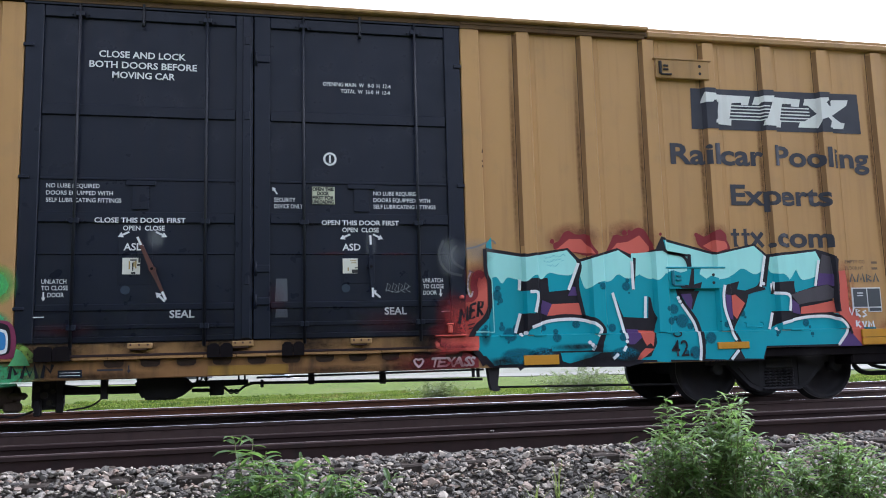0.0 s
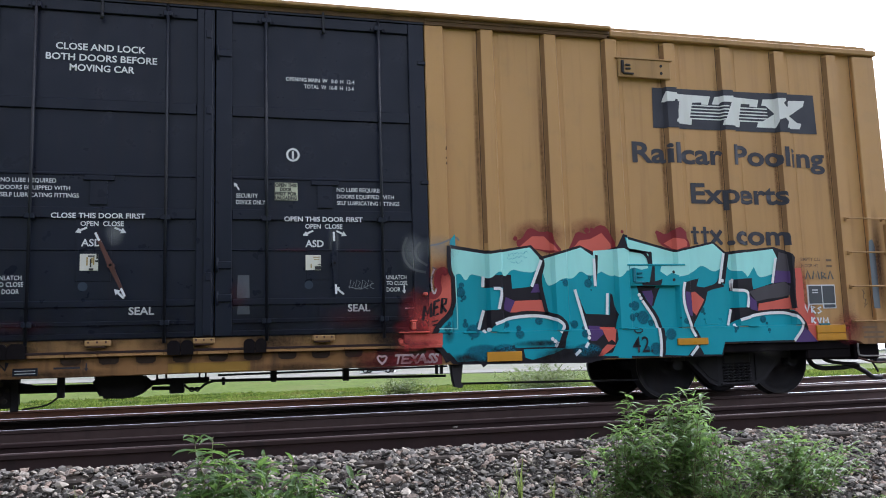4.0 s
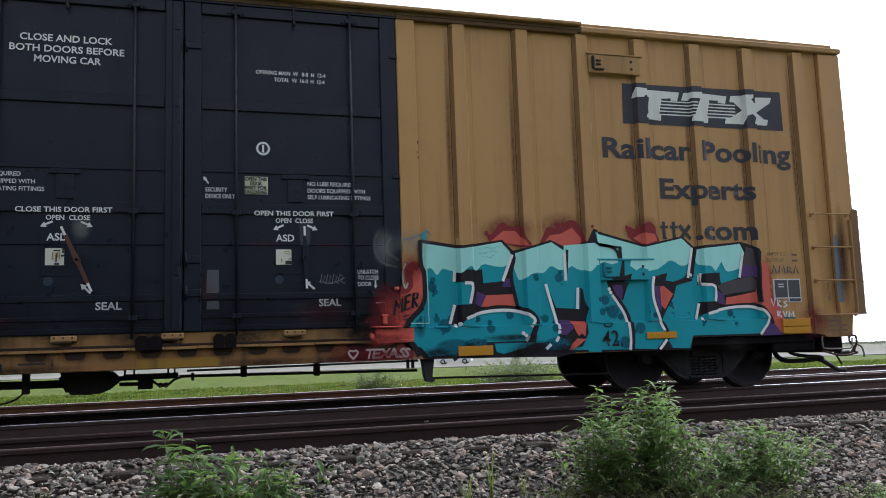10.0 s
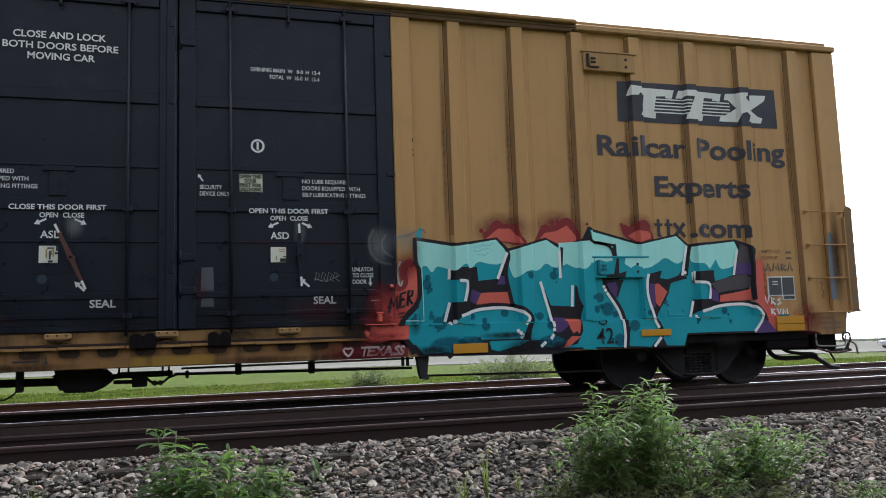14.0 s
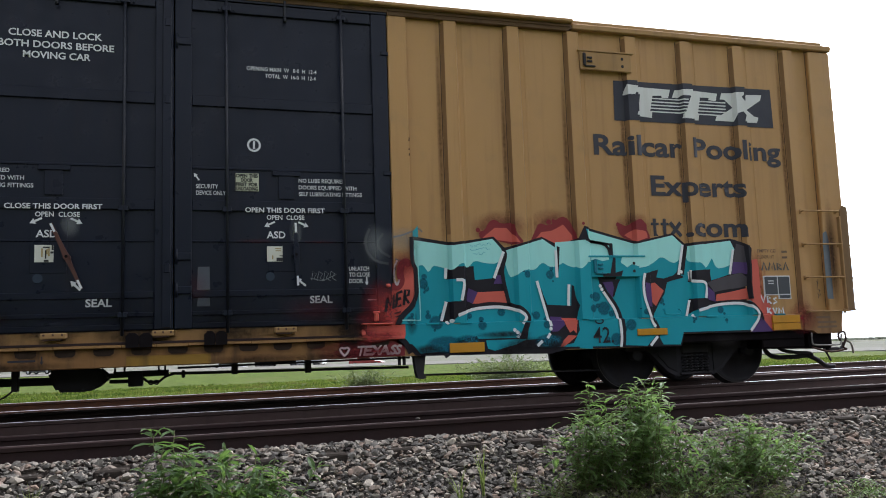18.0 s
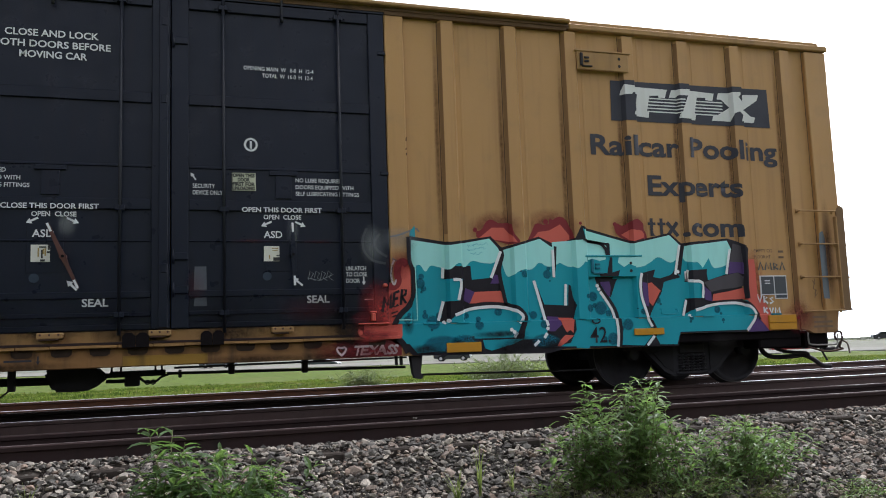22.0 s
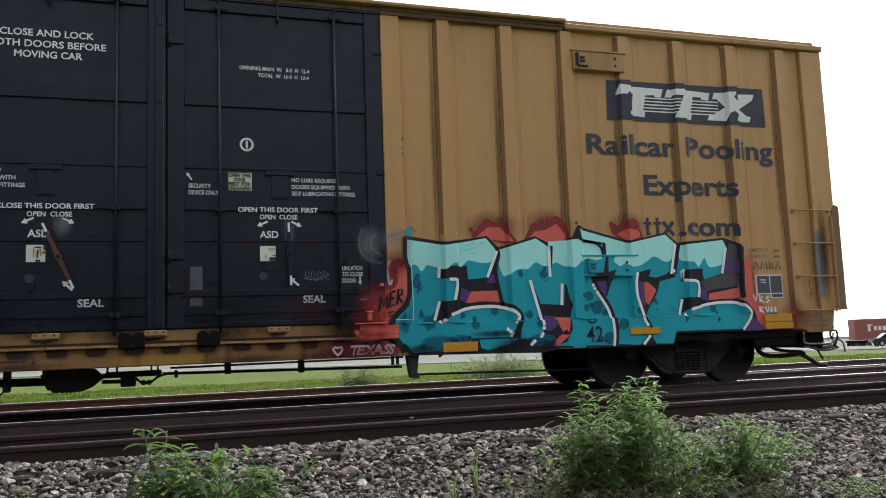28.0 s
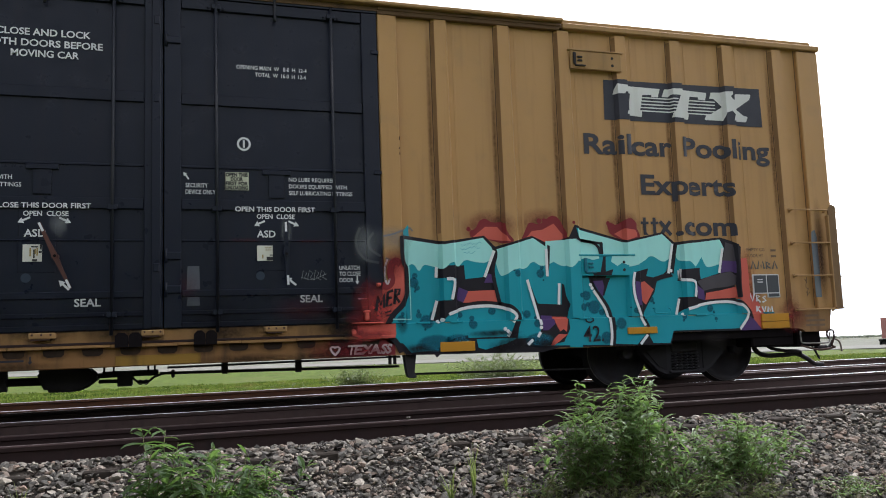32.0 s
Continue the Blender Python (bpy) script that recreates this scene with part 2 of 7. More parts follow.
def pipe(bm, pts, r, seg=8):
    """A bent bar or hose along points, smoothed."""
    pts = [Vector(p) for p in pts]
    fine = []
    for i in range(len(pts) - 1):
        a, b, c, d = pts[max(i - 1, 0)], pts[i], pts[i + 1], pts[min(i + 2, len(pts) - 1)]
        for s in range(6):
            t = s / 6
            fine.append(0.5 * (2 * b + (c - a) * t + (2 * a - 5 * b + 4 * c - d) * t * t + (3 * b - a - 3 * c + d) * t ** 3))
    fine.append(pts[-1])
    rings = []
    for i, p in enumerate(fine):
        way = fine[min(i + 1, len(fine) - 1)] - fine[max(i - 1, 0)]
        q = way.to_track_quat("Z", "Y").to_matrix()
        rings.append([bm.verts.new(p + q @ Vector((r * math.cos(2 * math.pi * k / seg), r * math.sin(2 * math.pi * k / seg), 0))) for k in range(seg)])
    for a, b in zip(rings, rings[1:]):
        for k in range(seg):
            bm.faces.new((a[k], a[(k + 1) % seg], b[(k + 1) % seg], b[k])).smooth = True
    bm.faces.new(rings[0][::-1])
    bm.faces.new(rings[-1])
    return bm


def sweep_x(bm, outline, x0, x1):
    """A profile in the y-z plane, drawn out along x."""
    a = [bm.verts.new((x0, y, z)) for y, z in outline]
    b = [bm.verts.new((x1, y, z)) for y, z in outline]
    n = len(outline)
    for i in range(n):
        bm.faces.new((a[i], a[(i + 1) % n], b[(i + 1) % n], b[i]))
    bm.faces.new(a[::-1])
    bm.faces.new(b)
    bmesh.ops.recalc_face_normals(bm, faces=bm.faces[:])
    return bm


def prism(bm, outline, y0, y1):
    """An outline in the x-z plane with thickness from y0 to y1."""
    a = [bm.verts.new((x, y0, z)) for x, z in outline]
    b = [bm.verts.new((x, y1, z)) for x, z in outline]
    n = len(outline)
    for i in range(n):
        bm.faces.new((a[i], a[(i + 1) % n], b[(i + 1) % n], b[i]))
    bm.faces.new(a)
    bm.faces.new(b[::-1])
    bmesh.ops.recalc_face_normals(bm, faces=bm.faces[:])
    return bm


# ---- ground ----
def ground_z(x, y):
    """Ballast shoulder towards the camera, tracks, a falling meadow, then land that drops slowly to the horizon."""
    marks = ((-5.6, -0.92), (-3.30, -0.17), (-2.95, -0.125), (-0.6, -0.14), (-0.3, -0.20), (3.2, -0.21), (3.6, -0.30), (7.2, -0.32), (8.4, -0.36), (50, -1.55), (150, -1.55))
    if y <= marks[0][0]:
        return marks[0][1]
    for (ya, za), (yb, zb) in zip(marks, marks[1:]):
        if y <= yb:
            return za + (zb - za) * (y - ya) / (yb - ya)
    return -1.55 - (y - 150) * 0.0155


def dip(x, y):
    """The land sinks behind the nearer carriageway and rises again past the farther one."""
    off = (x - 30) * 0.4472 + (y - 94.5) * 0.8944
    return 0.95 * min(1.0, max(0.0, (off + 15) / 10)) * min(1.0, max(0.0, (66 - off) / 14))


def make_ground():
    xs = [-3000, -1500, -700, -300, -120, -60, -30, -20, -14, -10] + [-8 + 0.5 * i for i in range(45)] + [16, 20, 26, 32, 38, 44, 50, 55, 60, 65, 70, 75, 80, 85, 90, 100, 115, 140, 190, 250, 500, 1000, 2000, 3000]
    ys = [-2500, -800, -200, -60, -30, -18, -12, -9, -7] + [-5.6 + 0.25 * i for i in range(9)] + [-3.3, -2.95, -0.6, -0.3, 1, 3.2, 3.6, 5, 7.2, 8.4, 12, 18, 26, 36, 44, 50, 55, 60, 65, 70, 75, 80, 85, 90, 95, 100, 105, 110, 115, 120, 130, 140, 150, 165, 180, 240, 400, 700, 1200, 2000, 3000, 4200]
    bm = bmesh.new()
    grid = [[bm.verts.new((x, y, ground_z(x, y) - dip(x, y))) for x in xs] for y in ys]
    for j in range(len(ys) - 1):
        for i in range(len(xs) - 1):
            fc = bm.faces.new((grid[j][i], grid[j][i + 1], grid[j + 1][i + 1], grid[j + 1][i]))
            fc.material_index = 1 if ys[j] >= 7.2 or ys[j] < -5.6 else 2 if ys[j] < -2.96 else 0
    return single("ground", bm, [M["ground"], M["grass"], M["grit"]], label="dark gritty ballast bed beside a green meadow", category="ground", kind="structure")


make_ground()


def along_road(name, outline, mat, label, category):
    """A strip drawn out along the highway; the outline gives its offset and height from near to far."""
    way, side, mid = Vector((0.8944, -0.4472, 0)), Vector((0.4472, 0.8944, 0)), Vector((30, 94.5, 0))
    bm, rows = bmesh.new(), []
    for d in (-900, -400, -200, -120, -60, 0, 60, 120, 200, 400, 900):
        p = mid + way * d
        rows.append([bm.verts.new(p + side * off + Vector((0, 0, z))) for off, z in outline])
    for r, t in zip(rows, rows[1:]):
        for k in range(len(outline) - 1):
            bm.faces.new((r[k], t[k], t[k + 1], r[k + 1]))
    return single(name, bm, mat, label=label, category=category, kind="structure")


along_road("road", [(-17.3, -3.0), (-17, -1.49), (-9, -1.47), (-2.6, -1.49), (-2.3, -3.0)], M["road"], "pale concrete highway across the meadow", "road")
along_road("road", [(-2.25, -2.05), (7, -2.05)], M["road"], "lower carriageway behind the nearer one", "road")
along_road("ground", [(7.02, -2.05), (20, -1.98), (40, -1.7), (54.6, -1.53)], M["verge"], "grey-green gravel verge between two carriageways", "verge")


def make_far_road():
    bm = bmesh.new()
    way, side, mid = Vector((0.894, -0.447, 0)), Vector((0.447, 0.894, 0)), Vector((30, 94.5, 0))
    rows = []
    for d in (-600, -300, -100, 0, 100, 300, 600):
        p = mid + way * d + side * 60
        rows.append([bm.verts.new((q.x, q.y, max(-1.49, ground_z(0, q.y) + 0.06))) for q in (p - side * 5, p + side * 5)])
    for r, t in zip(rows, rows[1:]):
        bm.faces.new((r[0], t[0], t[1], r[1]))
    return single("road", bm, M["road"], label="farther pale carriageway across the meadow", category="road", kind="structure")


make_far_road()


# ---- tracks ----
RAIL = [(-0.07, -0.172), (0.07, -0.172), (0.07, -0.160), (0.012, -0.145), (0.009, -0.050), (0.034, -0.040), (0.036, -0.013), (0.032, -0.007), (0.026, -0.0040), (0.018, -0.0016),
        (0.0, 0.0), (-0.018, -0.0016), (-0.026, -0.0040), (-0.032, -0.007), (-0.036, -0.013), (-0.034, -0.040), (-0.009, -0.050), (-0.012, -0.145), (-0.07, -0.160)]


def make_track(name_label, near, far, shiny_near, shiny_far, rust="rail"):
    track = empty("railway_track", (0, near[0], -0.18), label=name_label, category="railway track", kind="structure")
    for (y, z), shiny in ((near, shiny_near), (far, shiny_far)):
        bm = bmesh.new()
        sweep_x(bm, [(y - near[0] + a, z + 0.18 + b) for a, b in RAIL], -120, 160)
        for fc in bm.faces:
            if fc.normal.z > 0.98 and fc.calc_center_median().z > z + 0.16:
                fc.material_index = 1
        part("rail", bm, [M[rust], {2: M["rail_top"], 1: M["rail_worn"], 0: M["rail_dull"]}[shiny]], track, "rusty rail with a bright worn top" if shiny else "dull rusty rail")
    tb = bmesh.new()
    box(tb, -0.115, 0.115, -0.53, 2.05, -0.17, 0.0, 0.012)
    me = mesh_of("tie", tb, M["tie"])
    for i in range(-16, 36):
        ob = new("tie", me)
        ob.parent = track
        ob.location = (i * 0.52 + random.uniform(-0.03, 0.03), random.uniform(-0.04, 0.04), near[1] + 0.007 + random.uniform(-0.006, 0.0))
        ob.rotation_euler = (math.atan((far[1] - near[1]) / 1.505), 0, random.uniform(-0.02, 0.02))
    return track


make_track("nearer railway track of rusty rails on buried timber ties", (-2.71, 0.07), (-1.20, 0.02), 1, 0)
make_track("railway track of worn rails under the parked boxcar", (0.75, 0.0), (2.25, 0.01), 2, 0, "rail_lifted")
make_track("farther railway track of bright worn rails beside the meadow", (4.65, -0.10), (6.15, -0.05), 2, 2, "rail_lifted")


# ---- the boxcar ----
CAR_AT = Vector((-0.13, 1.5, 0.0))
XL, XR, TOP = -9.26, 9.0, 4.76
DOOR_L, SEAM, DOOR_R, SILL = -2.60, -0.14, 2.335, 0.95
SHEET, FACE, SILL_Y = 0.045, -0.015, 0.0
car = empty("boxcar", CAR_AT, label="tan-yellow railway boxcar with black double doors and teal graffiti", category="railway car")


def on_car(name, bm, material, label="", smooth=False):
    ob = part(name, bm, material, car, label, smooth)
    ob.location = -CAR_AT
    return ob


RIBS = [3.034 + 0.8525 * k for k in range(7)]
FLANK = (0.0, 0.036, 0.188, 0.226)


def skin_y(x, z=2.0):
    """How far out the wagon's side lies: sill plate, sheet, sloped rib flank, rib face."""
    if x < 2.58 or x > 8.62:
        up = FACE
    elif x < 2.60:
        up = FACE + (SHEET - FACE) * (x - 2.58) / 0.02
    elif x > 8.60:
        up = SHEET + (FACE - SHEET) * (x - 8.60) / 0.02
    else:
        up = SHEET
        for r in RIBS:
            for i, (ya, yb) in enumerate(((SHEET, FACE), (FACE, FACE), (FACE, SHEET))):
                a, b = r + FLANK[i], r + FLANK[i + 1]
                if a <= x <= b:
                    up = ya + (yb - ya) * (x - a) / (b - a)
    if z >= 0.945:
        return up
    k = max(0.0, (z - 0.935) / 0.01)
    return SILL_Y + (up - SILL_Y) * k


def body():
    bm = bmesh.new()
    box(bm, DOOR_R, 8.62, SHEET, SHEET + 0.05, 0.73, TOP)
    on_car("side_wall", bm, M["yellow"], "tan-yellow sheet-steel side with vertical ribs")
    bm = bmesh.new()
    box(bm, XL + 0.02, DOOR_L, SHEET, SHEET + 0.05, 0.70, TOP)
    on_car("side_wall", bm, M["yellow"])
    bm = bmesh.new()
    box(bm, XL + 0.02, XR - 0.02, 2.90, 2.95, 0.6, TOP)
    on_car("far_side_wall", bm, M["yellow"])
    for x in (XL, XR - 0.06):
        bm = bmesh.new()
        box(bm, x, x + 0.06, SHEET + 0.302, 2.95, 0.96, TOP, 0.01)
        on_car("end_wall", bm, M["yellow"])
    bm = bmesh.new()
    sweep_x(bm, [(-0.03, TOP), (3.03, TOP), (3.03, TOP + 0.06), (1.5, TOP + 0.18), (-0.03, TOP + 0.06)], XL, XR)
    on_car("roof", bm, M["eave_brown"])
    bm = bmesh.new()
    box(bm, XL + 0.1, 8.70, 0.1, 2.9, 0.72, 0.95)
    on_car("floor_frame", bm, M["dark"])
    # ribs: pressed hat sections, mirrored on the other half
    for k, r in enumerate(RIBS):
        for mirror in (False, True):
            bm = bmesh.new()
            ol = [(r + FLANK[0], SHEET), (r + FLANK[1], FACE), (r + FLANK[2], FACE), (r + FLANK[3], SHEET)]
            if mirror:
                ol = [(-0.27 - x, y) for x, y in ol][::-1]
            a = [bm.verts.new((x, y, 0.93)) for x, y in ol]
            b = [bm.verts.new((x, y, TOP - 0.03)) for x, y in ol]
            for i in range(3):
                bm.faces.new((a[i], a[i + 1], b[i + 1], b[i]))
            bm.faces.new(a[::-1])
            bm.faces.new(b)
            bmesh.ops.recalc_face_normals(bm, faces=bm.faces[:])
            on_car("rib", bm, M["yellow"])
    # sheet laps beside each rib
    for r in RIBS:
        bm = bmesh.new()
        box(bm, r - 0.010, r + 0.001, SHEET - 0.002, SHEET + 0.002, 0.95, TOP - 0.03)
        on_car("sheet_lap", bm, M["seam"])
    for x in [r + 0.28 for r in RIBS[:6]]:
        bm = bmesh.new()
        box(bm, x, x + 0.03, SHEET - 0.003, SHEET + 0.002, 0.95, TOP - 0.03, 0.002)
        on_car("sheet_lap", bm, M["yellow"])
    # door posts and corner posts
    for x0, x1 in ((DOOR_R + 0.005, 2.58), (-2.85, DOOR_L - 0.005)):
        bm = bmesh.new()
        box(bm, x0, x1, FACE, SHEET, 0.78, TOP - 0.02, 0.012)
        on_car("door_post", bm, M["yellow"])
    for x0, x1 in ((8.62, XR), (XL, XL + 0.38)):
        bm = bmesh.new()
        box(bm, x0, x1, FACE, SHEET + 0.3, 0.96, TOP - 0.02, 0.012)
        on_car("corner_post", bm, M["yellow"])
    # eaves: a deep plate over the doors, a shallower one towards the ends
    bm = bmesh.new()
    box(bm, -5.1, 4.83, -0.11, 0.10, TOP + 0.064, TOP + 0.11, 0.01)
    on_car("eave_plate", bm, M["yellow_lip"])
    # the eave's shadowed underside is put into the flange's dark brown colour
    bm = bmesh.new()
    box(bm, DOOR_R + 0.004, 4.82, -0.045, 0.10, TOP + 0.018, TOP + 0.060, 0.006)
    box(bm, DOOR_R + 0.004, 4.80, -0.028, 0.10, TOP - 0.03, TOP + 0.017, 0.006)
    on_car("eave_flange", bm, M["eave_brown"], "flange under the eave, coloured dark brown for the shade there")
    bm = bmesh.new()
    box(bm, DOOR_L - 0.02, DOOR_R, -0.02, 0.06, TOP - 0.028, TOP + 0.062, 0.004)
    on_car("door_header", bm, M["door"], "black upper door guide under the eave")
    for x0, x1 in ((4.84, XR + 0.02), (XL - 0.02, -5.11)):
        bm = bmesh.new()
        box(bm, x0, x1, -0.045, 0.10, TOP - 0.005, TOP + 0.075, 0.012)
        on_car("eave_plate", bm, M["yellow_lip"])
        bm = bmesh.new()
        box(bm, x0, x1 - 0.12, 0.0, 0.2, TOP + 0.08, TOP + 0.135, 0.012)
        on_car("roof_edge", bm, M["yellow_lip"])
    # side sill: stepped, lowest under the doors
    bm = bmesh.new()
    box(bm, -6.5, 2.40, 0.0, 0.12, 0.565, 0.775, 0.01)
    on_car("side_sill", bm, M["sill"], "grimy tan side sill")
    bm = bmesh.new()
    box(bm, -6.4, 2.0, -0.05, 0.11, 0.778, 0.80, 0.004)
    on_car("sill_ledge", bm, M["sill"])
    bm = bmesh.new()
    box(bm, DOOR_L - 0.1, DOOR_R + 0.06, 0.03, 0.13, 0.80, 0.96, 0.004)
    on_car("threshold", bm, M["threshold"])
    bm = bmesh.new()
    box(bm, -2.05, 2.02, -0.070, -0.045, 0.805, 0.832, 0.004)
    on_car("door_track", bm, M["rail"], "rusty dark lower door track")
    rg = random.Random(4)
    x = -2.0
    while x < 1.98:
        w = rg.uniform(0.25, 0.7)
        bm = bmesh.new()
        box(bm, x, min(x + w, 2.0) - 0.008, -0.064 - rg.uniform(0, 0.004), -0.02, 0.772 + rg.uniform(-0.004, 0.004), 0.803, 0.004)
        on_car("ledge_strip", bm, M["threshold"])
        x += w
    for x0, x1, z0 in ((2.41, 6.20, 0.565), (6.201, 8.30, 0.715), (-8.9, DOOR_L - 0.01, 0.80)):
        bm = bmesh.new()
        box(bm, x0, x1, SILL_Y, 0.11, z0, 0.935, 0.006)
        on_car("sill_plate", bm, M["yellow"])
    bm = bmesh.new()
    box(bm, -0.62, 0.25, -0.004, 0.02, 0.575, 0.68, 0.002)
    on_car("sill_patch", bm, M["yellow_patch"], "brighter yellow repaint on the sill")
    for x0, x1 in ((-1.45, -1.20), (-0.36, -0.13), (0.94, 1.18)):
        bm = bmesh.new()
        box(bm, x0, x1, -0.10, 0.05, 0.885, 0.945, 0.008)
        stop = on_car("door_stop", bm, M["yellow_lip"])
        for k in (0.15, 0.5, 0.85):
            bm = bmesh.new()
            tube(bm, (x0 + (x1 - x0) * k, -0.112, 0.925), (x0 + (x1 - x0) * k, -0.098, 0.925), 0.012, 6)
            part("bolt", bm, M["rust"], stop)
        bm = bmesh.new()
        box(bm, x0 + 0.02, x1 - 0.05, -0.09, 0.04, 0.868, 0.887, 0.004)
        part("stop_plate", bm, M["rust"], stop)


body()


def door(x0, x1, rods, hanger, shoes, label):
    """A plug door: sheet, stiles, cross beams, lock bars with their brackets."""
    bm = bmesh.new()
    box(bm, x0 + 0.005, x1 - 0.005, 0.03, 0.10, SILL, TOP - 0.02)
    d = on_car("door", bm, M["door"], label)
    for a, b in ((x0 + 0.006, x0 + 0.19), (x1 - 0.20, x1 - 0.006)):
        bm = bmesh.new()
        box(bm, a, b, -0.015, 0.03, SILL + 0.01, TOP - 0.03, 0.008)
        part("stile", bm, M["door"], d)
    for z0, z1, out in ((4.60, TOP - 0.03, -0.004), (3.475, 3.60, 0.004), (2.745, 2.775, 0.016), (2.27, 2.39, 0.0),
                        (1.915, 1.935, 0.016), (1.30, 1.375, 0.012), (1.10, 1.15, 0.010), (SILL + 0.01, 1.02, 0.006)):
        bm = bmesh.new()
        box(bm, x0 + 0.192, x1 - 0.202, out, 0.032, z0, z1, 0.007)
        part("cross_beam", bm, M["door"], d)
    mid = hanger
    for a, b, z0, z1, out in ((mid - 0.22, mid + 0.14, 1.58, 2.26, 0.0245), (mid - 0.09, mid + 0.09, 2.42, 2.688, 0.010), (mid - 0.16, mid + 0.16, 2.69, 2.742, -0.004)):
        bm = bmesh.new()
        box(bm, a, b, out, 0.031, z0, z1, 0.003)
        part("lock_plate", bm, M["door"], d)
    for x in rods:
        bm = bmesh.new()
        tube(bm, (x, -0.045, 0.90), (x, -0.045, TOP - 0.02), 0.018, 10)
        rod = part("lock_bar", bm, M["rod"], d, "worn vertical lock bar")
        for z in (4.63, 2.28, 1.12):
            bm = bmesh.new()
            box(bm, x - 0.05, x + 0.05, -0.062, -0.008, z - 0.03, z + 0.03, 0.006)
            tube(bm, (x - 0.085, -0.02, z), (x - 0.085, -0.035, z), 0.012, 6)
            tube(bm, (x + 0.085, -0.02, z), (x + 0.085, -0.035, z), 0.012, 6)
            part("bracket", bm, M["door"], rod)
        if x in shoes:
            bm = bmesh.new()
            s0, wide = x + shoes[x][0], shoes[x][1]
            for k in (0, 1):
                q0, q1 = s0 + k * wide / 2 + 0.003, s0 + (k + 1) * wide / 2 - 0.003
                cut = 0.035
                prism(bm, [(q0, 0.770), (q1, 0.770), (q1, 0.925 - cut), (q1 - cut, 0.925), (q0 + cut, 0.925), (q0, 0.925 - cut)], -0.095, -0.02)
            part("roller_shoe", bm, M["grease"], d, "greasy black roller carriage")
    bm = bmesh.new()
    box(bm, hanger - 0.015, hanger + 0.015, -0.04, 0.0, 4.58, TOP + 0.03, 0.006)
    tube(bm, (hanger, -0.03, 4.60), (hanger, -0.03, 4.52), 0.018, 8)
    part("hanger", bm, M["rod"], d)
    if x1 < 0:
        bm = bmesh.new()
        box(bm, x1 - 0.125, x1 - 0.025, -0.036, -0.014, SILL + 0.02, TOP - 0.04, 0.01)
        part("meeting_post", bm, M["door"], d)
        for z in (4.42, 3.52, 1.62):
            bm = bmesh.new()
            box(bm, x1 - 0.10, x1 - 0.04, -0.046, -0.03, z - 0.05, z + 0.05, 0.012)
            part("knuckle", bm, M["door"], d)
    else:
        for z in (4.22, 1.76, 1.39):
            bm = bmesh.new()
            box(bm, x0 + 0.03, x0 + 0.19, -0.036, -0.012, z - 0.055, z + 0.035, 0.012)
            tube(bm, (x0 + 0.03, -0.03, z - 0.09), (x0 + 0.03, -0.03, z + 0.07), 0.014, 8)
            part("keeper", bm, M["door"], d)
    for z in (4.25, 2.76, 1.33)[:3 if x1 < 0 else 2]:
        bm = bmesh.new()
        box(bm, x0 - 0.012, x0 + 0.10, -0.035, -0.012, z - 0.02, z + 0.02, 0.008) if x1 < 0 else box(bm, x1 - 0.09, x1 + 0.004, -0.035, -0.012, z - 0.04, z + 0.01, 0.008)
        part("hinge_strap", bm, M["door"], d)
    return d


door_left = door(DOOR_L, SEAM, (-2.03, -0.66), -1.36, {-2.03: (-0.345, 0.36), -0.66: (0.035, 0.275)}, "black plug door with white stencils")
door_right = door(SEAM, DOOR_R, (0.43, 1.76), 1.10, {0.43: (-0.255, 0.25)}, "black plug door with white stencils and overspray")


# ---- lettering and spray paint, laid on the pressed side ----
BREAKS = sorted([2.58, 2.60, 8.60, 8.62] + [r + d for r in RIBS for d in FLANK])


def drape(bm, lift, skin=skin_y):
    """Lays flat shapes (x, -, z) on the side, cut where the ribs bend, raised by lift."""
    bm.normal_update()
    bmesh.ops.triangulate(bm, faces=bm.faces[:])
    xs = [v.co.x for v in bm.verts]
    if skin is skin_y:
        for x in BREAKS:
            if min(xs) < x < max(xs):
                bmesh.ops.bisect_plane(bm, geom=bm.verts[:] + bm.edges[:] + bm.faces[:], dist=1e-6, plane_co=(x, 0, 0), plane_no=(1, 0, 0))
        zs = [v.co.z for v in bm.verts]
        for z in (0.935, 0.945):
            if min(zs) < z < max(zs):
                bmesh.ops.bisect_plane(bm, geom=bm.verts[:] + bm.edges[:] + bm.faces[:], dist=1e-6, plane_co=(0, 0, z), plane_no=(0, 0, 1))
    for v in bm.verts:
        v.co.y = (skin(v.co.x, v.co.z) if skin is skin_y else skin(v.co.x)) - lift
    for fc in bm.faces:
        fc.normal_update()
        if fc.normal.y > 0:
            fc.normal_flip()
    return bm


def flat_poly(bm, pts):
    bm.faces.new([bm.verts.new((x, 0, z)) for x, z in pts])
    return bm


def rounded(pts, closed=True, times=1, below=99.0):
    """Cuts the corners of an outline, as a sprayed line has none; only below a height, if one is given."""
    for _ in range(times):
        n, out = len(pts), []
        for i in range(n if closed else n - 1):
            (ax, az), (bx, bz) = pts[i], pts[(i + 1) % n]
            if az > below or bz > below:
                out.append((ax, az))
                if bz <= below:
                    out.append((ax * 0.22 + bx * 0.78, az * 0.22 + bz * 0.78))
                elif az <= below:
                    out[-1] = (ax * 0.78 + bx * 0.22, az * 0.78 + bz * 0.22)
                continue
            out += [(ax * 0.78 + bx * 0.22, az * 0.78 + bz * 0.22), (ax * 0.22 + bx * 0.78, az * 0.22 + bz * 0.78)]
        pts = out if closed else [pts[0]] + out + [pts[-1]]
    return pts


